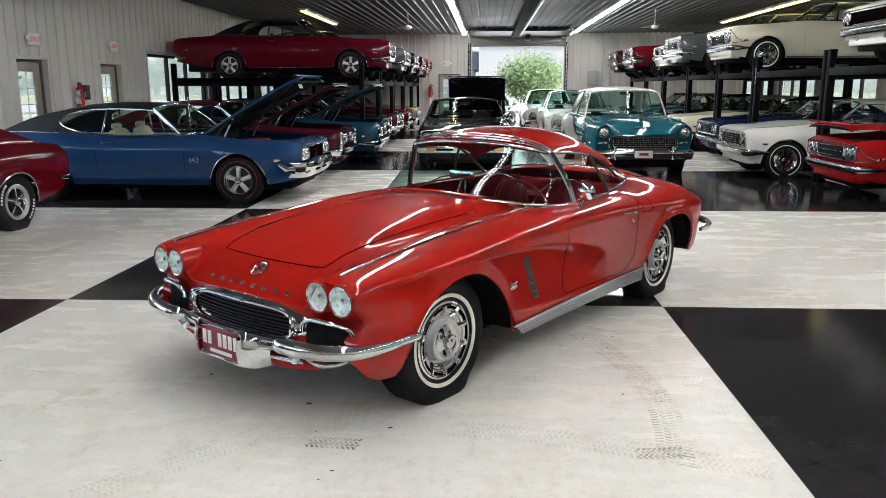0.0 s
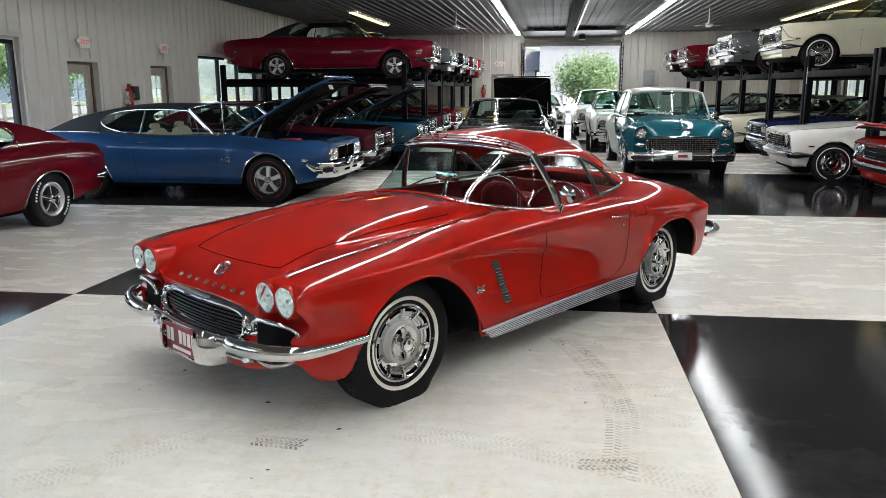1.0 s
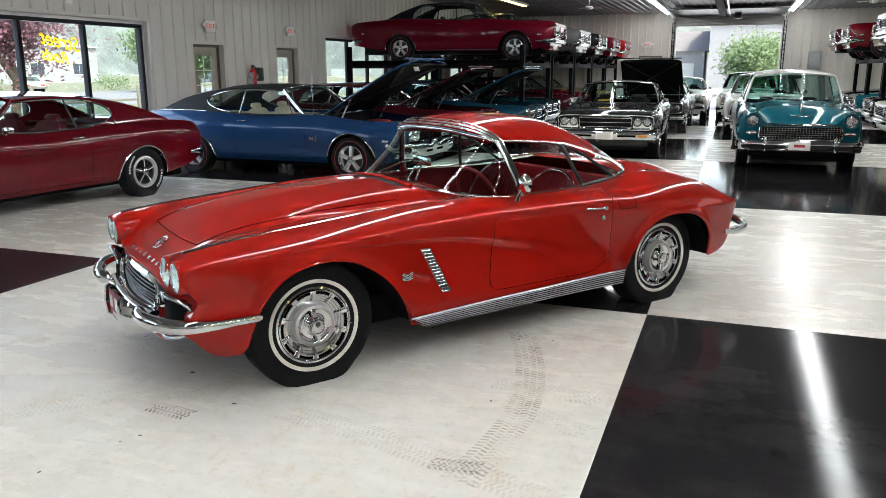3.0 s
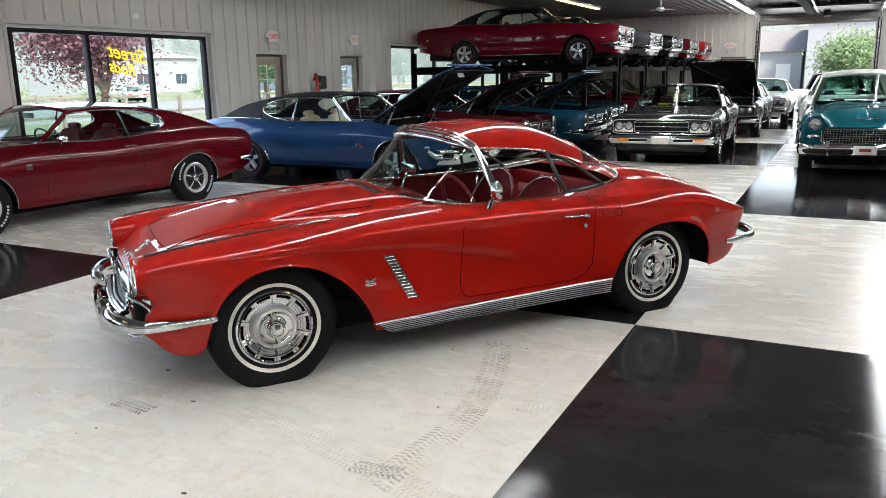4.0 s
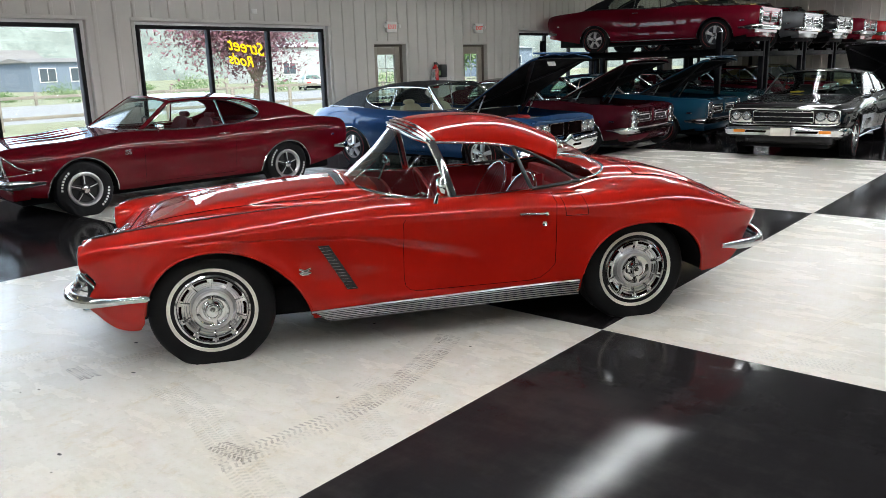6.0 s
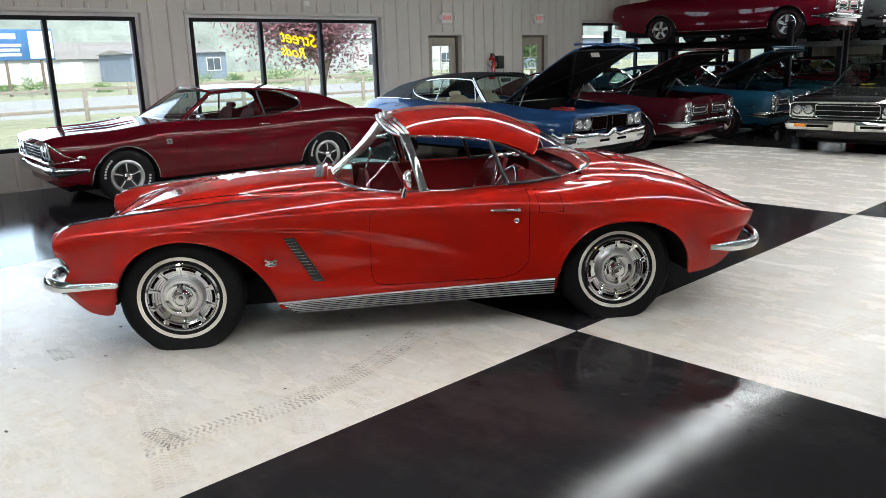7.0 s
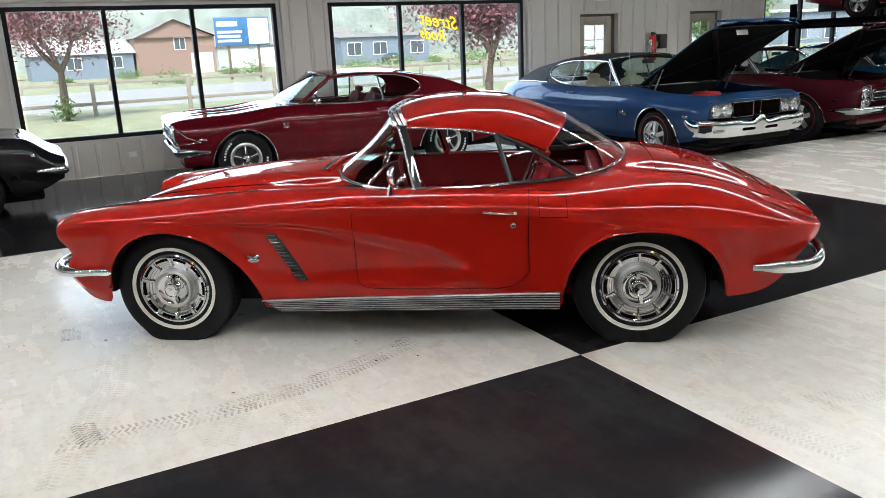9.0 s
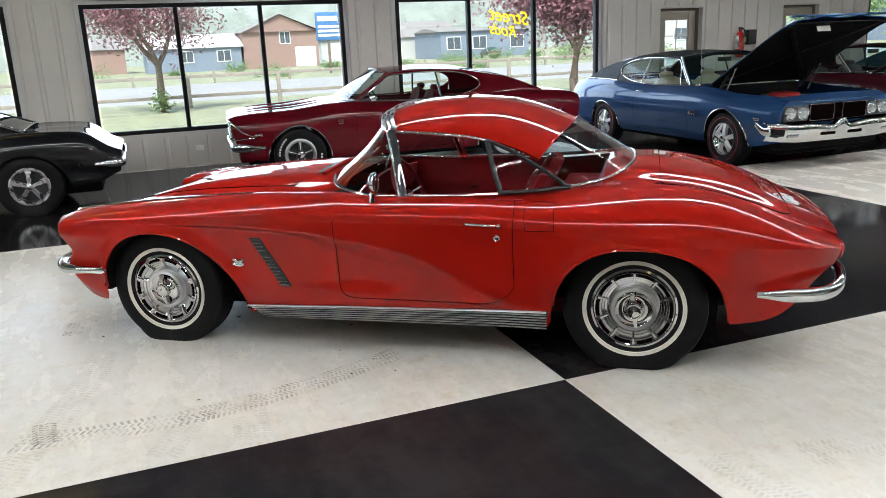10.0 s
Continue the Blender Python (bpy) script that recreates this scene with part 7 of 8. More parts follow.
def leaf_cloud(centres, n, size, seed):
    """Many small tilted leaves scattered about limb ends."""
    rnd = random.Random(seed)
    verts, faces = [], []
    for _ in range(n):
        c, r = centres[rnd.randrange(len(centres))]
        p = Vector((rnd.gauss(0, 1), rnd.gauss(0, 1), rnd.gauss(0, 0.8)))
        p = Vector(c) + p * r * 0.5
        a = Vector((rnd.uniform(-1, 1), rnd.uniform(-1, 1), rnd.uniform(-1, 1))).normalized()
        b = a.orthogonal().normalized()
        s = size * rnd.uniform(0.6, 1.4)
        k = len(verts)
        verts += [p - a * s, p + b * s * 0.45, p + a * s, p - b * s * 0.45]
        faces.append((k, k + 1, k + 2, k + 3))
    return verts, faces


def tree(m, label, height, spread, leaf, n, size, seed, fork=0.35):
    t = thing("tree", label, "tree", m)
    rnd = random.Random(seed)
    verts, faces, tips = [], [], []

    def limb(p, d, length, r, depth):
        q = p + d * length * 0.5 + Vector((rnd.uniform(-1, 1), rnd.uniform(-1, 1), 0)) * length * 0.06
        e = p + d * length
        v, f = tube_data([p, q, e], r, None, 7, taper=lambda u: 1 - 0.4 * u)
        k = len(verts)
        verts.extend(v)
        faces.extend([tuple(i + k for i in g) for g in f])
        if depth == 0:
            tips.append((e, spread * 0.28))
            return
        if depth < 3:
            tips.append((e, spread * 0.22))
        for c in range(3 if depth > 1 else 2):
            a = rnd.uniform(0, 6.28)
            nd = (d + Vector((math.cos(a), math.sin(a), rnd.uniform(-0.1, 0.5))) * rnd.uniform(0.55, 0.95)).normalized()
            limb(e, nd, length * rnd.uniform(0.6, 0.8), r * 0.58, depth - 1)

    limb(Vector((0, 0, -0.2)), Vector((0.04, 0.03, 1)).normalized(), height * fork, height * 0.028, 3)
    raw("trunk", verts, faces, BARK, t)
    v, f = leaf_cloud(tips, n, size, seed + 1)
    raw("crown", v, f, leaf, t, smooth=False)["kind"] = "stuff"
    return t


tree(pose(-20.6, 5.4, -0.1), "purple-leaved ornamental tree on the lawn", 5.6, 3.8, LEAF_PURPLE, 7000, 0.06, 3, 0.3)
tree(pose(-14.6, 16.7, -0.1, 0, 0, 70), "purple-leaved ornamental tree on the lawn", 6.0, 5.2, LEAF_PURPLE, 15000, 0.065, 8, 0.27)
tree(YARD @ pose(3.9, 56, -0.1), "leafy green tree outside the overhead door", 10.6, 4.6, LEAF_GREEN, 22000, 0.095, 5, 0.10)
tree(OUT @ pose(-22.5, 34, -0.1, 0, 0, 30), "leafy green tree on the lawn", 7.0, 4.6, LEAF_GREEN, 12000, 0.12, 11, 0.22)
tree(pose(-41.0, 55.5, -0.2, 0, 0, 140), "tall leafy green tree beyond the road", 10.0, 6.5, LEAF_GREEN, 12000, 0.17, 17, 0.2)

rnd = random.Random(21)
for k in range(16):
    bx, by, bs = rnd.uniform(-85, -52), rnd.uniform(-10, 70), rnd.uniform(0.5, 1.4)
    v, f = leaf_cloud([(Vector((bx + rnd.uniform(-1, 1) * bs, by + rnd.uniform(-1, 1) * bs, -0.2 + bs * rnd.uniform(0.1, 0.7))), bs * 0.8) for _ in range(6)], 700, 0.09, k)
    tagged(raw("shrub", v, f, LEAF_GREEN, None, smooth=False), "green weedy shrub in the field", "shrub", "field shrubs")
v, f = leaf_cloud([(Vector((-20.6 + 0.1 * q, 5.4, 0.05 + 0.12 * q)), 0.3) for q in range(4)], 300, 0.06, 77)
tagged(raw("shrub", v, f, LEAF_GREEN, None, smooth=False), "leafy shoots at the foot of a tree", "shrub")

FENCE = surface("weathered_fence", (0.26, 0.23, 0.19), 0.85, 0, 0.25, 5)
fence = thing("fence", "weathered grey post-and-rail fence along the road", "fence", OUT @ pose(-22.8, 0, 0))
for k in range(18):
    y = -12 + 3.0 * k
    boxed("post", (-0.06, 0.06, y - 0.06, y + 0.06, -0.2, 0.95), FENCE, fence, 0.012)
    boxed("rail", (-0.11, -0.06, y, y + 3.0, 0.25, 0.36), FENCE, fence, 0.01)
far_rail = thing("guard_rail", "low rail beyond the road", "rail", OUT @ pose(-49.0, 0, 0))
for k in range(14):
    y = -20 + 5.0 * k
    boxed("post", (-0.08, 0.08, y - 0.08, y + 0.08, -0.2, 0.7), FENCE, far_rail, 0.012)
    boxed("rail", (-0.02, 0.06, y, y + 5.0, 0.22, 0.42), FENCE, far_rail, 0.01)

BRICK = surface("red_brick", (0.265, 0.175, 0.15), 0.8, 0, 0.2, 6)
# blue siding, its saturation lowered to put haze into the colour
SIDING_BLUE = surface("slate_blue_siding", (0.17, 0.21, 0.27), 0.7, 0, 0.1, 3)
SIDING_PALE = surface("pale_siding", (0.42, 0.43, 0.43), 0.7, 0, 0.08, 3)
SIDING_GREY = surface("pale_grey_siding", (0.36, 0.37, 0.38), 0.7, 0, 0.08, 3)
ROOF_GREY = surface("grey_shingle", (0.22, 0.21, 0.2), 0.85, 0, 0.2, 5)
ROOF_WHITE = surface("pale_roof", (0.45, 0.45, 0.44), 0.7, 0, 0.1, 3)
PANE_DARK = surface("house_window", (0.08, 0.10, 0.12), 0.1)


def house(m, label, lx, ly, h, rise, wall_mat, roof_mat, wins, ridge="x", doors=()):
    """A building with a gabled roof, front at -y; wins: (x, z, width, height) on the front."""
    b = thing("house", label, "house", m)
    boxed("wall", (-lx / 2, lx / 2, 0, ly, -0.3, h), wall_mat, b, 0.0)
    bm = bmesh.new()
    o = 0.35
    if ridge == "x":
        pts = [(-lx / 2 - o, -o, h), (lx / 2 + o, -o, h), (lx / 2 + o, ly + o, h), (-lx / 2 - o, ly + o, h), (-lx / 2 - o, ly / 2, h + rise), (lx / 2 + o, ly / 2, h + rise)]
        fs = [(0, 1, 5, 4), (2, 3, 4, 5), (0, 4, 3), (1, 2, 5), (3, 2, 1, 0)]
    else:
        pts = [(-lx / 2 - o, -o, h), (lx / 2 + o, -o, h), (lx / 2 + o, ly + o, h), (-lx / 2 - o, ly + o, h), (0, -o, h + rise), (0, ly + o, h + rise)]
        fs = [(0, 4, 5, 3), (1, 2, 5, 4), (3, 2, 1, 0)]
        gp = [bm.verts.new(p) for p in ((-lx / 2, 0.0, h), (lx / 2, 0.0, h), (0, 0.0, h + rise * 0.97))]
        g = bmesh.new()
        gv = [g.verts.new((p.co.x, y, p.co.z)) for y in (0.0, 0.15) for p in gp]
        for f in ((0, 1, 2), (5, 4, 3), (0, 3, 4, 1), (1, 4, 5, 2), (2, 5, 3, 0)):
            g.faces.new([gv[i] for i in f])
        part("gable", g, wall_mat, b, smooth=False)
        for v in gp:
            bm.verts.remove(v)
    vs = [bm.verts.new(p) for p in pts]
    for f in fs:
        bm.faces.new([vs[i] for i in f])
    part("roof", bm, roof_mat, b, smooth=False)
    for x, z, w, hh in wins:
        f = boxed("window", (x - w / 2 - 0.1, x + w / 2 + 0.1, -0.08, 0.02, z - 0.1, z + hh + 0.1), SIGN_WHITE, b, 0.0)
        boxed("pane", (x - w / 2, x - 0.04, -0.10, -0.075, z, z + hh), PANE_DARK, f, 0.0)
        boxed("pane", (x + 0.04, x + w / 2, -0.10, -0.075, z, z + hh), PANE_DARK, f, 0.0)
    for x, w, hh in doors:
        boxed("door", (x - w / 2, x + w / 2, -0.06, 0.02, -0.2, hh), SIGN_WHITE, b, 0.0)
    return b


house(OUT @ pose(-95, 24.1, 0, 0, 0, 90), "red brick house with a shallow gable and one upper window", 9.4, 10, 4.1, 2.1, BRICK, ROOF_GREY, [(0.5, 2.7, 1.2, 1.3)], "y", [(3.0, 2.6, 2.2)])
house(OUT @ pose(-95, 13.6, 0, 0, 0, 90), "low blue building with a pale roof, siding paled for haze", 11.0, 9, 2.5, 1.7, SIDING_BLUE, ROOF_WHITE, [(-1.0, 0.9, 1.5, 1.2), (3.4, 0.9, 1.5, 1.2)])
house(OUT @ pose(-105, 0.0, 0, 0, 0, 90), "low red brick house", 12, 9, 2.8, 1.5, BRICK, ROOF_GREY, [(0, 1.0, 1.6, 1.2)])
house(OUT @ pose(-110, 44.0, 0, 0, 0, 90), "long pale building with white garage doors", 22, 9, 3.0, 2.4, SIDING_PALE, ROOF_GREY, [(9, 1.0, 1.4, 1.2)], "x", [(-8, 3, 2.6), (-4, 3, 2.6), (0, 3, 2.6)])
house(OUT @ pose(-98, 54.0, 0, 0, 0, 90), "blue commercial building with a low roof, siding paled for haze", 14, 10, 3.4, 0.6, SIDING_BLUE, ROOF_GREY, [(-5, 1.0, 2.0, 1.6), (-1, 1.0, 2.0, 1.6), (5, 1.0, 2.0, 1.6)])
house(OUT @ pose(-90, 90.0, 0, 0, 0, 90), "long pale commercial building with a low roof", 24, 10, 5.0, 0.9, SIDING_PALE, ROOF_WHITE, [(-8, 1.0, 2.4, 1.6), (0, 1.0, 2.4, 1.6), (8, 1.0, 2.4, 1.6)])
house(OUT @ pose(-70, 112.0, 0, 0, 0, 90), "low blue shop building with glass doors", 16, 10, 4.2, 0.6, SIDING_BLUE, ROOF_WHITE, [(-4, 0.4, 2.6, 2.4), (3, 0.4, 2.6, 2.4)])
house(YARD @ pose(6.5, 80, 0), "white building across the yard", 12, 10, 5.8, 0.8, SIDING_GREY, ROOF_WHITE, [(3.5, 1.2, 2.0, 1.8)], "x", [(-2.0, 3.4, 3.2)])
house(YARD @ pose(-6.5, 84, 0), "low pale building with a grey roof", 13, 9, 3.2, 2.0, SIDING_GREY, ROOF_GREY, [(2.0, 1.0, 1.6, 1.3)], "x", [(5.0, 1.2, 2.1)])

SIGN_BLUE = surface("billboard_blue", (0.04, 0.14, 0.32), 0.5)
bb = thing("billboard", "blue and white roadside billboard on dark posts", "billboard", OUT @ pose(-60, 22.1, 0, 0, 0, 90) @ Matrix.Translation((0, 0, -0.45)) @ Matrix.Diagonal((0.77, 0.77, 0.77, 1)))
boxed("sign_board", (-2.9, 2.9, 0, 0.25, 3.7, 6.6), SIGN_BLUE, bb, 0.02)
boxed("sign_picture", (0.6, 2.8, -0.02, 0, 3.85, 6.45), LETTER_WHITE, bb, 0.0, "white oval picture area")
for k, (w, z) in enumerate(((2.2, 5.7), (2.6, 5.0), (2.4, 4.55), (2.5, 4.1))):
    boxed("sign_bar", (-2.7, -2.7 + w, -0.02, 0, z, z + (0.5 if k == 0 else 0.25)), LETTER_WHITE, bb, 0.0)
for q in (-1.6, 1.6):
    boxed("post", (q - 0.12, q + 0.12, 0.05, 0.25, -0.3, 3.7), BARK, bb, 0.01)

# woodland green paled in the colour itself to stand for distant haze
hills = surface("wooded_hills", (0.205, 0.235, 0.215), 0.9, 0, 0.5, 0.14)
for (name, pts) in (("backdrop_west", [(-190, y) for y in range(-200, 320, 14)]), ("backdrop_north", [(x, 210) for x in range(-180, 160, 14)])):
    rows = [[(px, py, -1.0) for px, py in pts], [(px - (8 if px == -190 else 0), py + (8 if py == 210 else 0), 15 + 7 * noise.noise(Vector((px * 0.02, py * 0.02, 0.3))) + 3 * noise.noise(Vector((px * 0.11, py * 0.11, 1.3)))) for px, py in pts]]
    tagged(sheet(name, rows, hills, None, "distant wooded hills"), "distant wooded hills, haze put into their colour", "hills", kind="structure")

YELLOW, yn, yl, yb = mat("yellow_window_paint")
yb.inputs["Base Color"].default_value, yb.inputs["Roughness"].default_value = (0.85, 0.62, 0.03, 1), 0.6
ytr, ymx = yn.new("ShaderNodeBsdfTranslucent"), yn.new("ShaderNodeMixShader")
ytr.inputs[0].default_value, ymx.inputs[0].default_value = (0.9, 0.66, 0.04, 1), 0.75
yl.new(yb.outputs[0], ymx.inputs[1])
yl.new(ytr.outputs[0], ymx.inputs[2])
yl.new(ymx.outputs[0], yn["Material Output"].inputs[0])
for body, size, wy, wz in (("Street", 0.30, 10.85, 2.02), ("Rods", 0.25, 10.72, 1.80)):
    me = text_data("window_lettering", body, size, 0.001, 0.4, 0.003)
    me.materials.append(YELLOW)
    tx = tagged(new("window_lettering", me), "yellow painted lettering on the window glass", "lettering")
    tx.matrix_basis = pose(WALL_W - 0.106, wy, wz, 90, 0, -90) @ pose(0, 0, 0, 0, 0, 9)

# tread prints and scuffs on the floor
def tread_dust(name, colour, most, begin):
    m, n, l, b = mat(name)
    b.inputs["Base Color"].default_value, b.inputs["Roughness"].default_value = (*colour, 1), 0.6
    thin = ramp_node(n, l, noise_node(n, l, 6.0, 6, 0.7).outputs[0], ((begin, grey(0.0)), (begin + 0.3, grey(most))))
    l.new(thin.outputs[0], b.inputs["Alpha"])
    return m


TREAD = tread_dust("tread_dust", (0.36, 0.27, 0.15), 0.42, 0.38)
TREAD_PALE = tread_dust("old_tread_dust", (0.42, 0.34, 0.22), 0.15, 0.36)
TREAD_DARK = tread_dust("tread_grime", (0.24, 0.18, 0.12), 0.60, 0.32)


def tread_print(path, width, pitch, dust=TREAD):
    """Chevron tread blocks along a path on the floor."""
    pts = spline([(x, y, 0) for x, y in path], 200)
    verts, faces, run = [], [], 0.0
    for a, b in zip(pts, pts[1:]):
        run += (b - a).length
        if run < pitch:
            continue
        run = 0.0
        t = (b - a).normalized()
        s = Vector((-t.y, t.x, 0))
        for q0, q1, lean in ((-1, -0.52, -0.5), (-0.44, -0.04, 0.5), (0.04, 0.44, -0.5), (0.52, 1, 0.5)):
            k = len(verts)
            for q, e in ((q0, -0.5), (q1, -0.5 + lean), (q1, 0.1 + lean), (q0, 0.1)):
                p = b + s * q * width / 2 + t * e * pitch
                verts.append((p.x, p.y, 0.0012))
            faces.append((k, k + 1, k + 2, k + 3))
    ob = raw("tread_marks", verts, faces, dust, None, smooth=False)
    return tagged(ob, "faint brown tyre tread print on the white floor", "tyre mark", kind="stuff")


tread_print([(1.72, 5.95), (1.79, 5.80), (1.93, 5.38), (2.02, 4.90), (2.01, 4.50), (1.95, 4.10)], 0.16, 0.022)
for path, width, dust in (
        ([(0.31, 4.26), (0.43, 4.25), (0.55, 4.24)], 0.11, TREAD_DARK), ([(1.79, 4.21), (1.90, 4.22), (2.02, 4.24)], 0.10, TREAD_DARK),
        ([(0.49, 4.38), (0.47, 4.60), (0.51, 4.96)], 0.16, TREAD_PALE), ([(0.95, 4.44), (1.49, 4.34), (2.35, 4.08)], 0.17, TREAD_PALE),
        ([(1.90, 4.95), (2.10, 4.83), (2.36, 4.70)], 0.15, TREAD_PALE), ([(1.80, 5.12), (2.05, 5.10), (2.38, 5.08)], 0.16, TREAD_PALE),
        ([(3.45, 7.05), (3.52, 7.40), (3.62, 7.95)], 0.17, TREAD_PALE), ([(3.30, 6.72), (3.50, 6.75), (3.80, 6.80)], 0.15, TREAD_PALE),
        ([(0.05, 4.30), (-0.20, 4.02), (-0.50, 3.72)], 0.16, TREAD_PALE)):
    tread_print(path, width, 0.024, dust)
SPECK = surface("dark_grit", (0.05, 0.045, 0.04), 0.9)
rnd = random.Random(4)
for sx, sy in [(0.22, 4.69), (0.225, 4.685)] + [(rnd.uniform(-1.6, 2.2), rnd.uniform(3.0, 6.3)) for _ in range(26)]:
    r = rnd.uniform(0.004, 0.011)
    bm = bmesh.new()
    bmesh.ops.create_icosphere(bm, subdivisions=1, radius=r, matrix=pose(sx, sy, 0.001, 0, 0, rnd.uniform(0, 90)) @ Matrix.Diagonal((1.6, 0.8, 0.25, 1)))
    tagged(part("grit", bm, SPECK), "small dark fleck of grit on the floor", "debris", "floor grit")

# ---- the cars ----
build_sports_car(pose(0.273, 5.263, 0, 0, 0, -125.7) @ Matrix.Diagonal((1.02, 1.02, 1.0, 1.0)))

# maroon coupe by the windows, facing south
build_car(pose(-5.37, 6.73, 0, 0, 0, -94.8), "muscle_car", "glossy maroon two-door fastback coupe with five-spoke wheels", P_MAROON, wheel="rally", interior=RED_LEATHER, badge=[("SS", -0.55, 0.70, 0.085)], fo=0.80, ro=1.13, ws0=-0.58, ws1=-1.22, rf1=-2.30, bl0=-3.42, xq=-2.52, zq=0.42, xu=-1.95, xl=-2.05, xp=-1.95, roof=1.355, belt=0.925, cowl=0.95, deck=0.95, kick=0.05, trim_low=False, sail=0.05, scoops=0.02, post_mat=P_MAROON, nose_lean=0.07)
# blue coupe with a dark roof, bonnet up, facing east
blue_coupe = build_car(pose(-2.32, 12.49, 0, 0, 0, -1.5), "muscle_car", "blue metallic coupe with a dark vinyl roof and raised bonnet", P_BLUE, VINYL_BLACK, wheel="mag", interior=TAN_VINYL, face="split", open_bonnet=2, badge=[("442", -0.62, 0.60, 0.10)], fo=0.86, ro=1.12, ws0=-0.62, ws1=-1.22, rf1=-2.42, bl0=-3.50, xq=-2.62, zq=0.50, xu=-1.95, xl=-1.98, xp=-1.98, roof=1.385, hood=0.89, cowl=0.95, belt=0.935, deck=0.975, kick=0.045, trim_low=False, sail=0.06, vent=True, scoops=0.03)
bar("antenna", [(-0.70, -0.72, 0.94), (-0.71, -0.72, 1.2), (-0.72, -0.72, 1.46)], 0.0035, None, CHROME, blue_coupe, "thin chrome aerial")
tagged(boxed("show_card", (-0.004, 0.004, -0.10, 0.10, -0.045, 0.045), SIGN_WHITE, None, 0.002, m=pose(-2.32 + 0.74, 12.30, 1.62, 0, -22, 0)), "small white card clipped to a raised bonnet", "card")
GTO = dict(wb=2.92, fo=0.88, ro=1.33, half=0.945, face="stacked", ws0=-0.66, ws1=-1.28, rf1=-2.45, bl0=-3.30, xq=-2.62, zq=0.10, xu=-2.30, xl=-2.55, xp=-1.98, hood=0.90, cowl=0.96, belt=0.95, deck=0.96, roof=1.37, kick=0.05, nose_lean=0.06)
build_car(pose(-2.40, 15.5, 0), "muscle_car", "dark maroon coupe with a raised bonnet", P_DARKRED, wheel="mag", open_bonnet=1, **GTO)
build_car(pose(-2.05, 17.95, 0), "muscle_car", "turquoise coupe with a raised bonnet", P_TURQ, wheel="mag", open_bonnet=1, **GTO)

ABOVE = [(P_CRIMSON, VINYL_BLACK, "crimson coupe with a black vinyl roof parked on a lift"), (P_GREY, None, "grey metallic coupe parked on a lift"), (P_BLACK, None, "black coupe parked on a lift"), (P_CRIMSON, None, "maroon coupe parked on a lift"), (P_BRIGHT, None, "red coupe parked on a lift")]
# teal and reds picked darker here for the shade under the lifts
BELOW = [(P_TEAL_SHADED, "teal coupe parked beneath a lift, its colour darkened for shade"), (P_DARKRED, "maroon coupe parked beneath a lift, its colour darkened for shade"), (P_CRIMSON, "red coupe parked beneath a lift"), (P_GOLD, "gold coupe parked beneath a lift")]
for k in range(5):
    y0 = 19.2 + 3.05 * k
    lift(y0, y0 + 2.85, -1.80, -6.25, 1.80)
    paint_up, roof_up, lab = ABOVE[k]
    build_car(pose(-2.18 + (0.06 if k else 0), y0 + 1.55, 1.80, 0, 0, 2.0 if k == 0 else 0), "muscle_car", lab, paint_up, roof_up, wheel="mag", **(dict(GTO, roof=1.44, belt=0.99, cowl=1.0, hood=0.94, deck=1.0, bright=DULL) if k == 0 else dict(GTO, bright=DULL)))
    if k < 4:
        build_car(pose(-2.35, y0 + 1.6 if k else y0 + 1.75, 0), "muscle_car", BELOW[k][1], BELOW[k][0], wheel="mag", **GTO)

# middle row, facing south
build_car(pose(0.70, 16.40, 0, 0, 0, -88), "muscle_car", "black two-door coupe with bright trim and quad headlamps", P_BLACK, wheel="mag", wb=2.92, ro=1.2, rf1=-2.35, bl0=-2.95, xq=-2.72, zq=0.05, xu=-2.5, xl=-2.68, roof=1.38, hood=0.90, belt=0.95, deck=0.94, amber=True, dome=0.07, half=0.945, arch_trim=False, roof_w=0.70)
glove = thing("work_gloves", "pair of yellow work gloves lying behind the windscreen", "gloves", pose(0.36, 17.22, 0.985))
for gx0, ga in ((0.0, 15), (0.09, -30)):
    bm = bmesh.new()
    box(bm, -0.05, 0.05, -0.035, 0.035, 0, 0.022, 0.010, pose(gx0, 0, 0, 0, 0, ga))
    for q in range(4):
        box(bm, 0.045, 0.11, -0.032 + 0.017 * q, -0.018 + 0.017 * q, 0.003, 0.017, 0.005, pose(gx0, 0, 0, 0, -8, ga))
    part("glove", bm, surface("glove_yellow", (0.75, 0.48, 0.02), 0.8), glove)
build_car(pose(0.85, 22.2, 0, 0, 0, -90), "muscle_car", "black car with its bonnet raised", P_BLACK, wheel="mag", open_bonnet=1, bonnet_angle=-37, face="quad")
build_car(pose(1.15, 27.6, 0, 0, 0, -90), "sedan", "white car parked in the middle row", P_WHITE, wheel="steel", face="quad")
build_car(pose(3.84, 15.60, 0, 0, 0, -88.5), "sedan", "two-tone turquoise and white saloon with an egg-crate grille", P_TEAL, P_WHITE, wheel="wire", face="tall", wb=2.92, hood=0.98, cowl=1.02, belt=1.03, deck=1.0, roof=1.59, fo=0.80, half=0.92, ws0=-0.62, ws1=-0.98, rf1=-2.6, bl0=-3.05, xq=-2.85, zq=0.2, xu=-2.6, xl=-2.75, xp=-1.9, hardtop=False, kick=0.0, R=0.34, dome=0.12, bulge=0.05, nose_fall=0.155, side_mat=P_WHITE, post_mat=P_WHITE, arch_trim=False, roof_w=0.69)
FLAT = dict(xq=-2.75, zq=0.1, xu=-2.5, xl=-2.68)
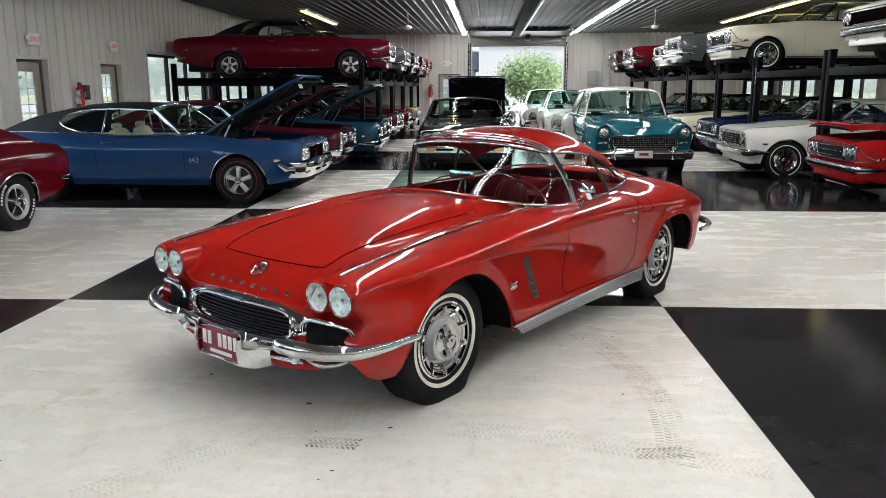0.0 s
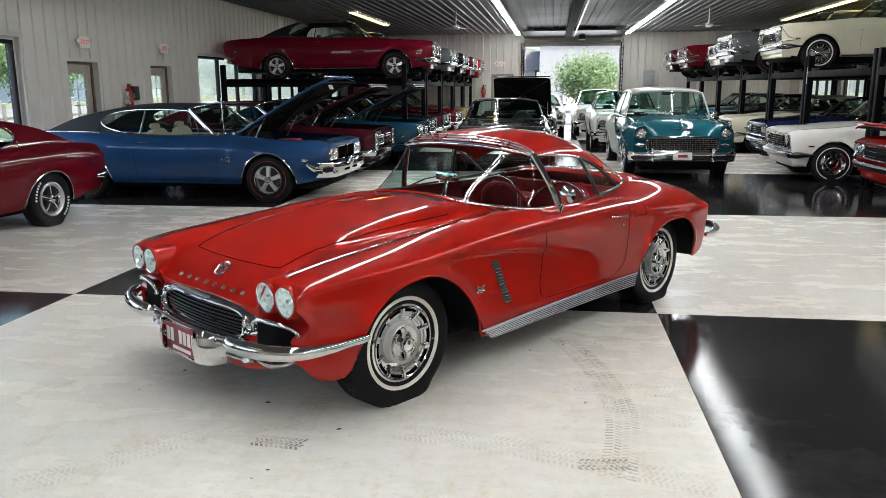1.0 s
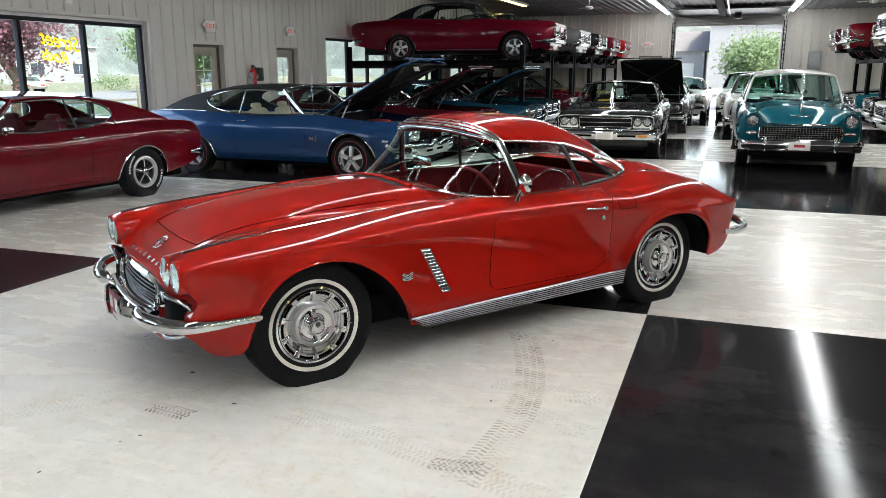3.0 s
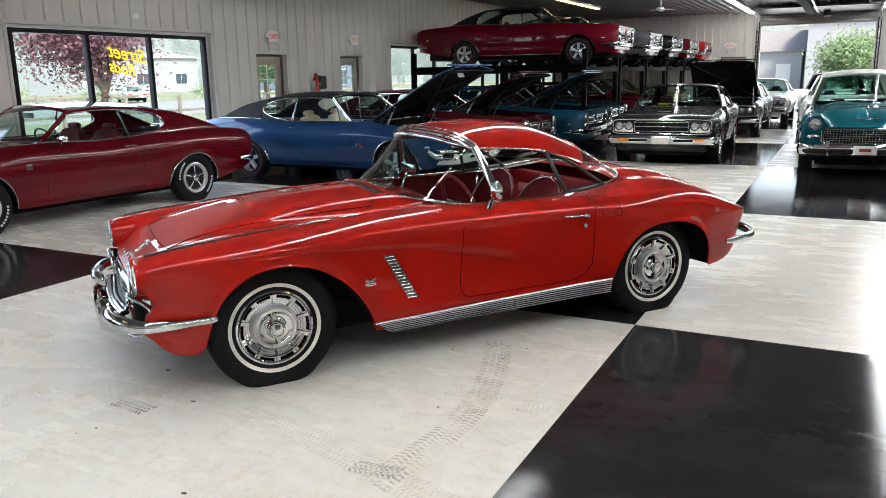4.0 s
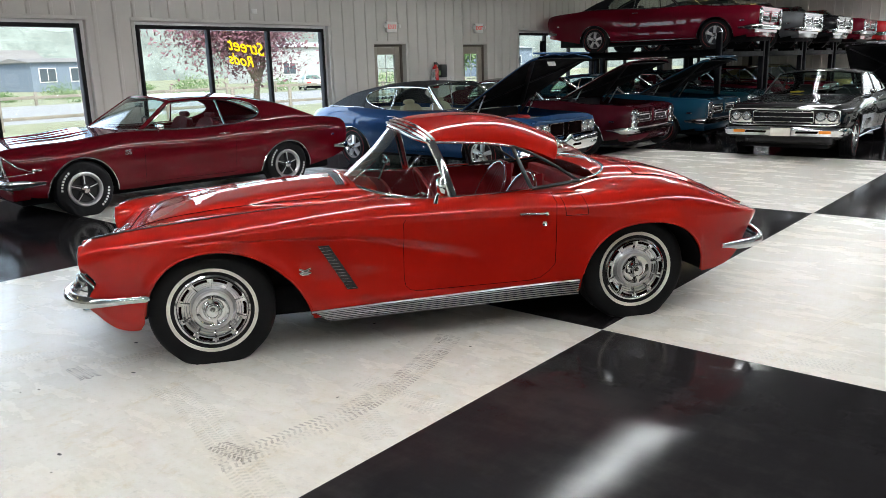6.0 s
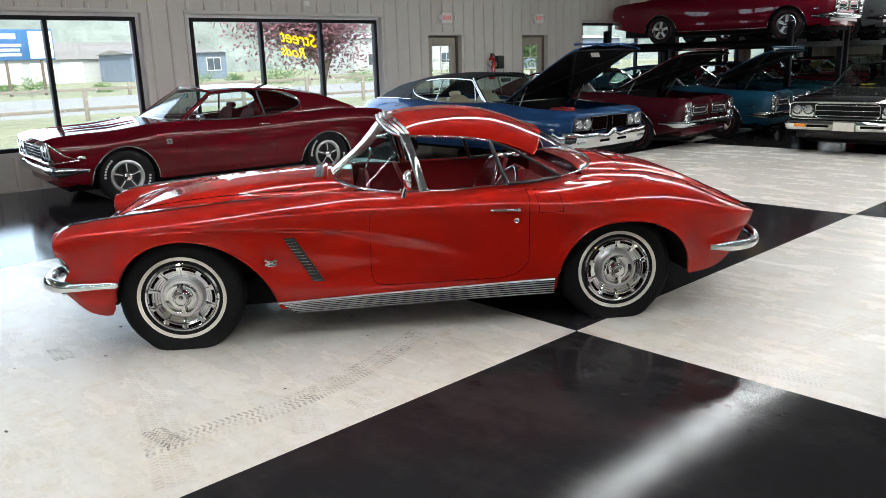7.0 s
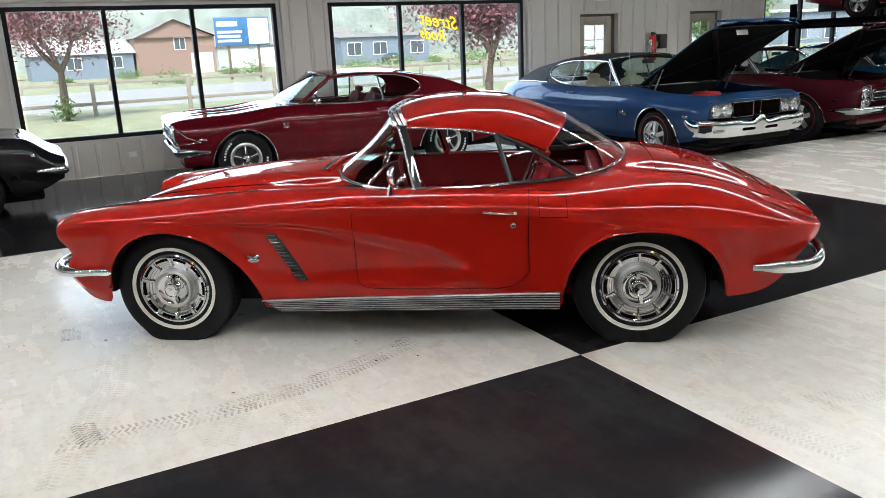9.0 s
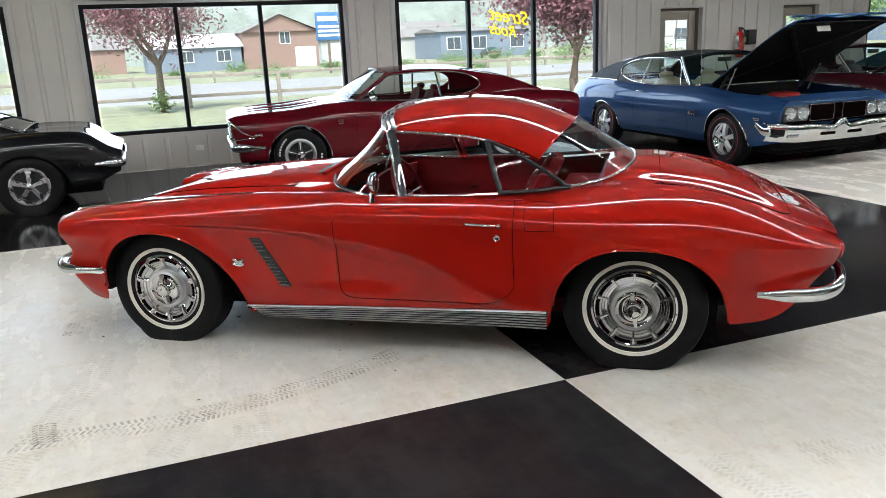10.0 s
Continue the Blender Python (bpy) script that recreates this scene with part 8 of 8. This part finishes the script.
build_car(pose(3.55, 21.6, 0, 0, 0, -90), "sedan", "white saloon parked in the middle row", P_WHITE, wheel="wire", face="single", roof=1.50, hood=0.95, cowl=1.0, belt=1.0, rf1=-2.55, bl0=-3.05, **FLAT)
build_car(pose(3.25, 27.2, 0, 0, 0, -90), "sedan", "white saloon parked in the middle row", P_WHITE, P_NAVY, wheel="wire", face="single", roof=1.50, hood=0.95, cowl=1.0, belt=1.0, rf1=-2.55, bl0=-3.05, **FLAT)

# east row under and on lifts, facing west
E_POSTS = [11.30, 14.16, 17.56, 20.15, 22.95, 26.0, 28.8, 31.6]
BIG = dict(wb=3.02, fo=0.90, ro=1.45, half=0.97, roof=1.42, belt=0.99, cowl=1.0, hood=0.94, deck=0.98, ws0=-0.75, ws1=-1.30, rf1=-2.65, bl0=-3.35, xq=-2.95, zq=0.1, xu=-2.7, xl=-2.85, xp=-2.1, kick=0.02)
PONY = dict(wb=2.74, fo=0.80, ro=1.05, half=0.90, roof=1.29, belt=0.90, cowl=0.93, hood=0.86, deck=0.92, ws0=-0.75, ws1=-1.30, rf1=-2.2, bl0=-3.1, xq=-2.35, zq=0.4, xu=-1.95, xl=-2.05)
COMPACT = dict(wb=2.79, fo=0.66, ro=1.1, half=0.89, roof=1.36, belt=0.95, cowl=0.96, hood=0.90, rf1=-2.3, bl0=-2.9, xq=-2.55, zq=0.1, xu=-2.3, xl=-2.5)
UP = [(P_WHITE, None, "white coupe with a black grille parked on a lift", "single", dict(PONY, dark_face=True), 7.35), None, (P_CREAM, None, "cream-white full-size hardtop parked on a lift", "quad", dict(BIG, fo=0.72, ws0=-0.84, ws1=-1.42), 6.93), (P_GREY, P_WHITE, "silver full-size car parked on a lift", "quad", BIG, 6.75), (P_CREAM, None, "cream coupe parked on a lift", "single", PONY, 6.95), (P_MAROON, None, "maroon hardtop parked on a lift", "quad", BIG, 6.65), (P_DARKRED, None, "dark red car parked on a lift", "quad", BIG, 6.6)]
DOWN = [(P_BRIGHT, "bright red coupe parked beneath a lift", "quad", dict(COMPACT, fo=0.82, hood=0.88, dark_face=True, open_bonnet=1, bonnet_angle=-4), 7.03, 0.0), (P_WHITE, "white compact hardtop parked beneath a lift", "single", COMPACT, 6.31, -0.25), (P_NAVY, "navy blue coupe parked beneath a lift", "quad", COMPACT, 6.75, 0.0), (P_CREAM, "cream coupe parked beneath a lift", "single", COMPACT, 6.65, 0.0), (P_BLACK, "black coupe parked beneath a lift", "quad", COMPACT, 6.8, 0.0), (P_TEAL, "teal saloon parked beneath a lift", "single", COMPACT, 6.8, 0.0), (P_BLACK, "black saloon parked beneath a lift", "quad", COMPACT, 6.8, 0.0)]
for k in range(7):
    ya, yb = E_POSTS[k], E_POSTS[k + 1]
    yc = (ya + yb) / 2
    east_lift = lift(ya + 0.02, yb - 0.02, 6.65, 10.9, 1.92, 0.24)
    if k == 1:
        for i in range(8):
            boxed("label_bar", (6.592, 6.5945, yb - ya - 0.128, yb - ya - 0.092, 1.63 + 0.04 * i, 1.655 + 0.04 * i), LETTER_WHITE, east_lift, 0.0)
    if UP[k]:
        c, r, lab, fc, shape, cx = UP[k]
        build_car(pose(cx, yc, 1.92, 0, 0, 180), "muscle_car" if fc == "single" else "sedan", lab, c, r, face=fc, wheel="wire" if k == 2 else "mag", arch_trim=False, bright=DULL, **shape)
    else:
        east_lift["label"] = "black four-post parking lift with an empty deck"
    c, lab, fc, shape, cx, dy = DOWN[k]
    build_car(pose(cx, yc + dy, 0, 0, 0, 180), "muscle_car", lab, c, None, face=fc, wheel="dish" if k == 1 else "mag", arch_trim=False, bright=DULL, **shape)

# cars parked outdoors beyond the road
build_car(pose(-53.0, 51.0, -0.22, 0, 0, 150), "sedan", "white saloon parked outdoors beyond the road", P_WHITE, wheel="steel", face="single", arch_trim=False, **COMPACT)
build_car(pose(-92.0, 49.0, -0.25, 0, 0, 170), "sedan", "silver-grey saloon parked by a blue building", P_GREY, wheel="steel", face="single", arch_trim=False, **COMPACT)

# black coupe by the nearest window
build_car(pose(-4.62, 1.09, 0, 0, 0, -90), "sports_car", "black two-seat coupe with silver five-spoke wheels", P_BLACK, wheel="torque", wb=2.49, fo=0.8, ro=0.96, half=0.88, deck=0.86, belt=0.84, cowl=0.86, hood=0.8, roof=1.24, ws0=-0.6, ws1=-1.1, rf1=-1.6, bl0=-2.5, xq=-1.75, zq=0.3, xu=-1.5, xl=-1.6, xp=-1.7, kick=0.06, tail_drop=0.26, R=0.34, tail=False, arch_trim=False, trim_low=False)
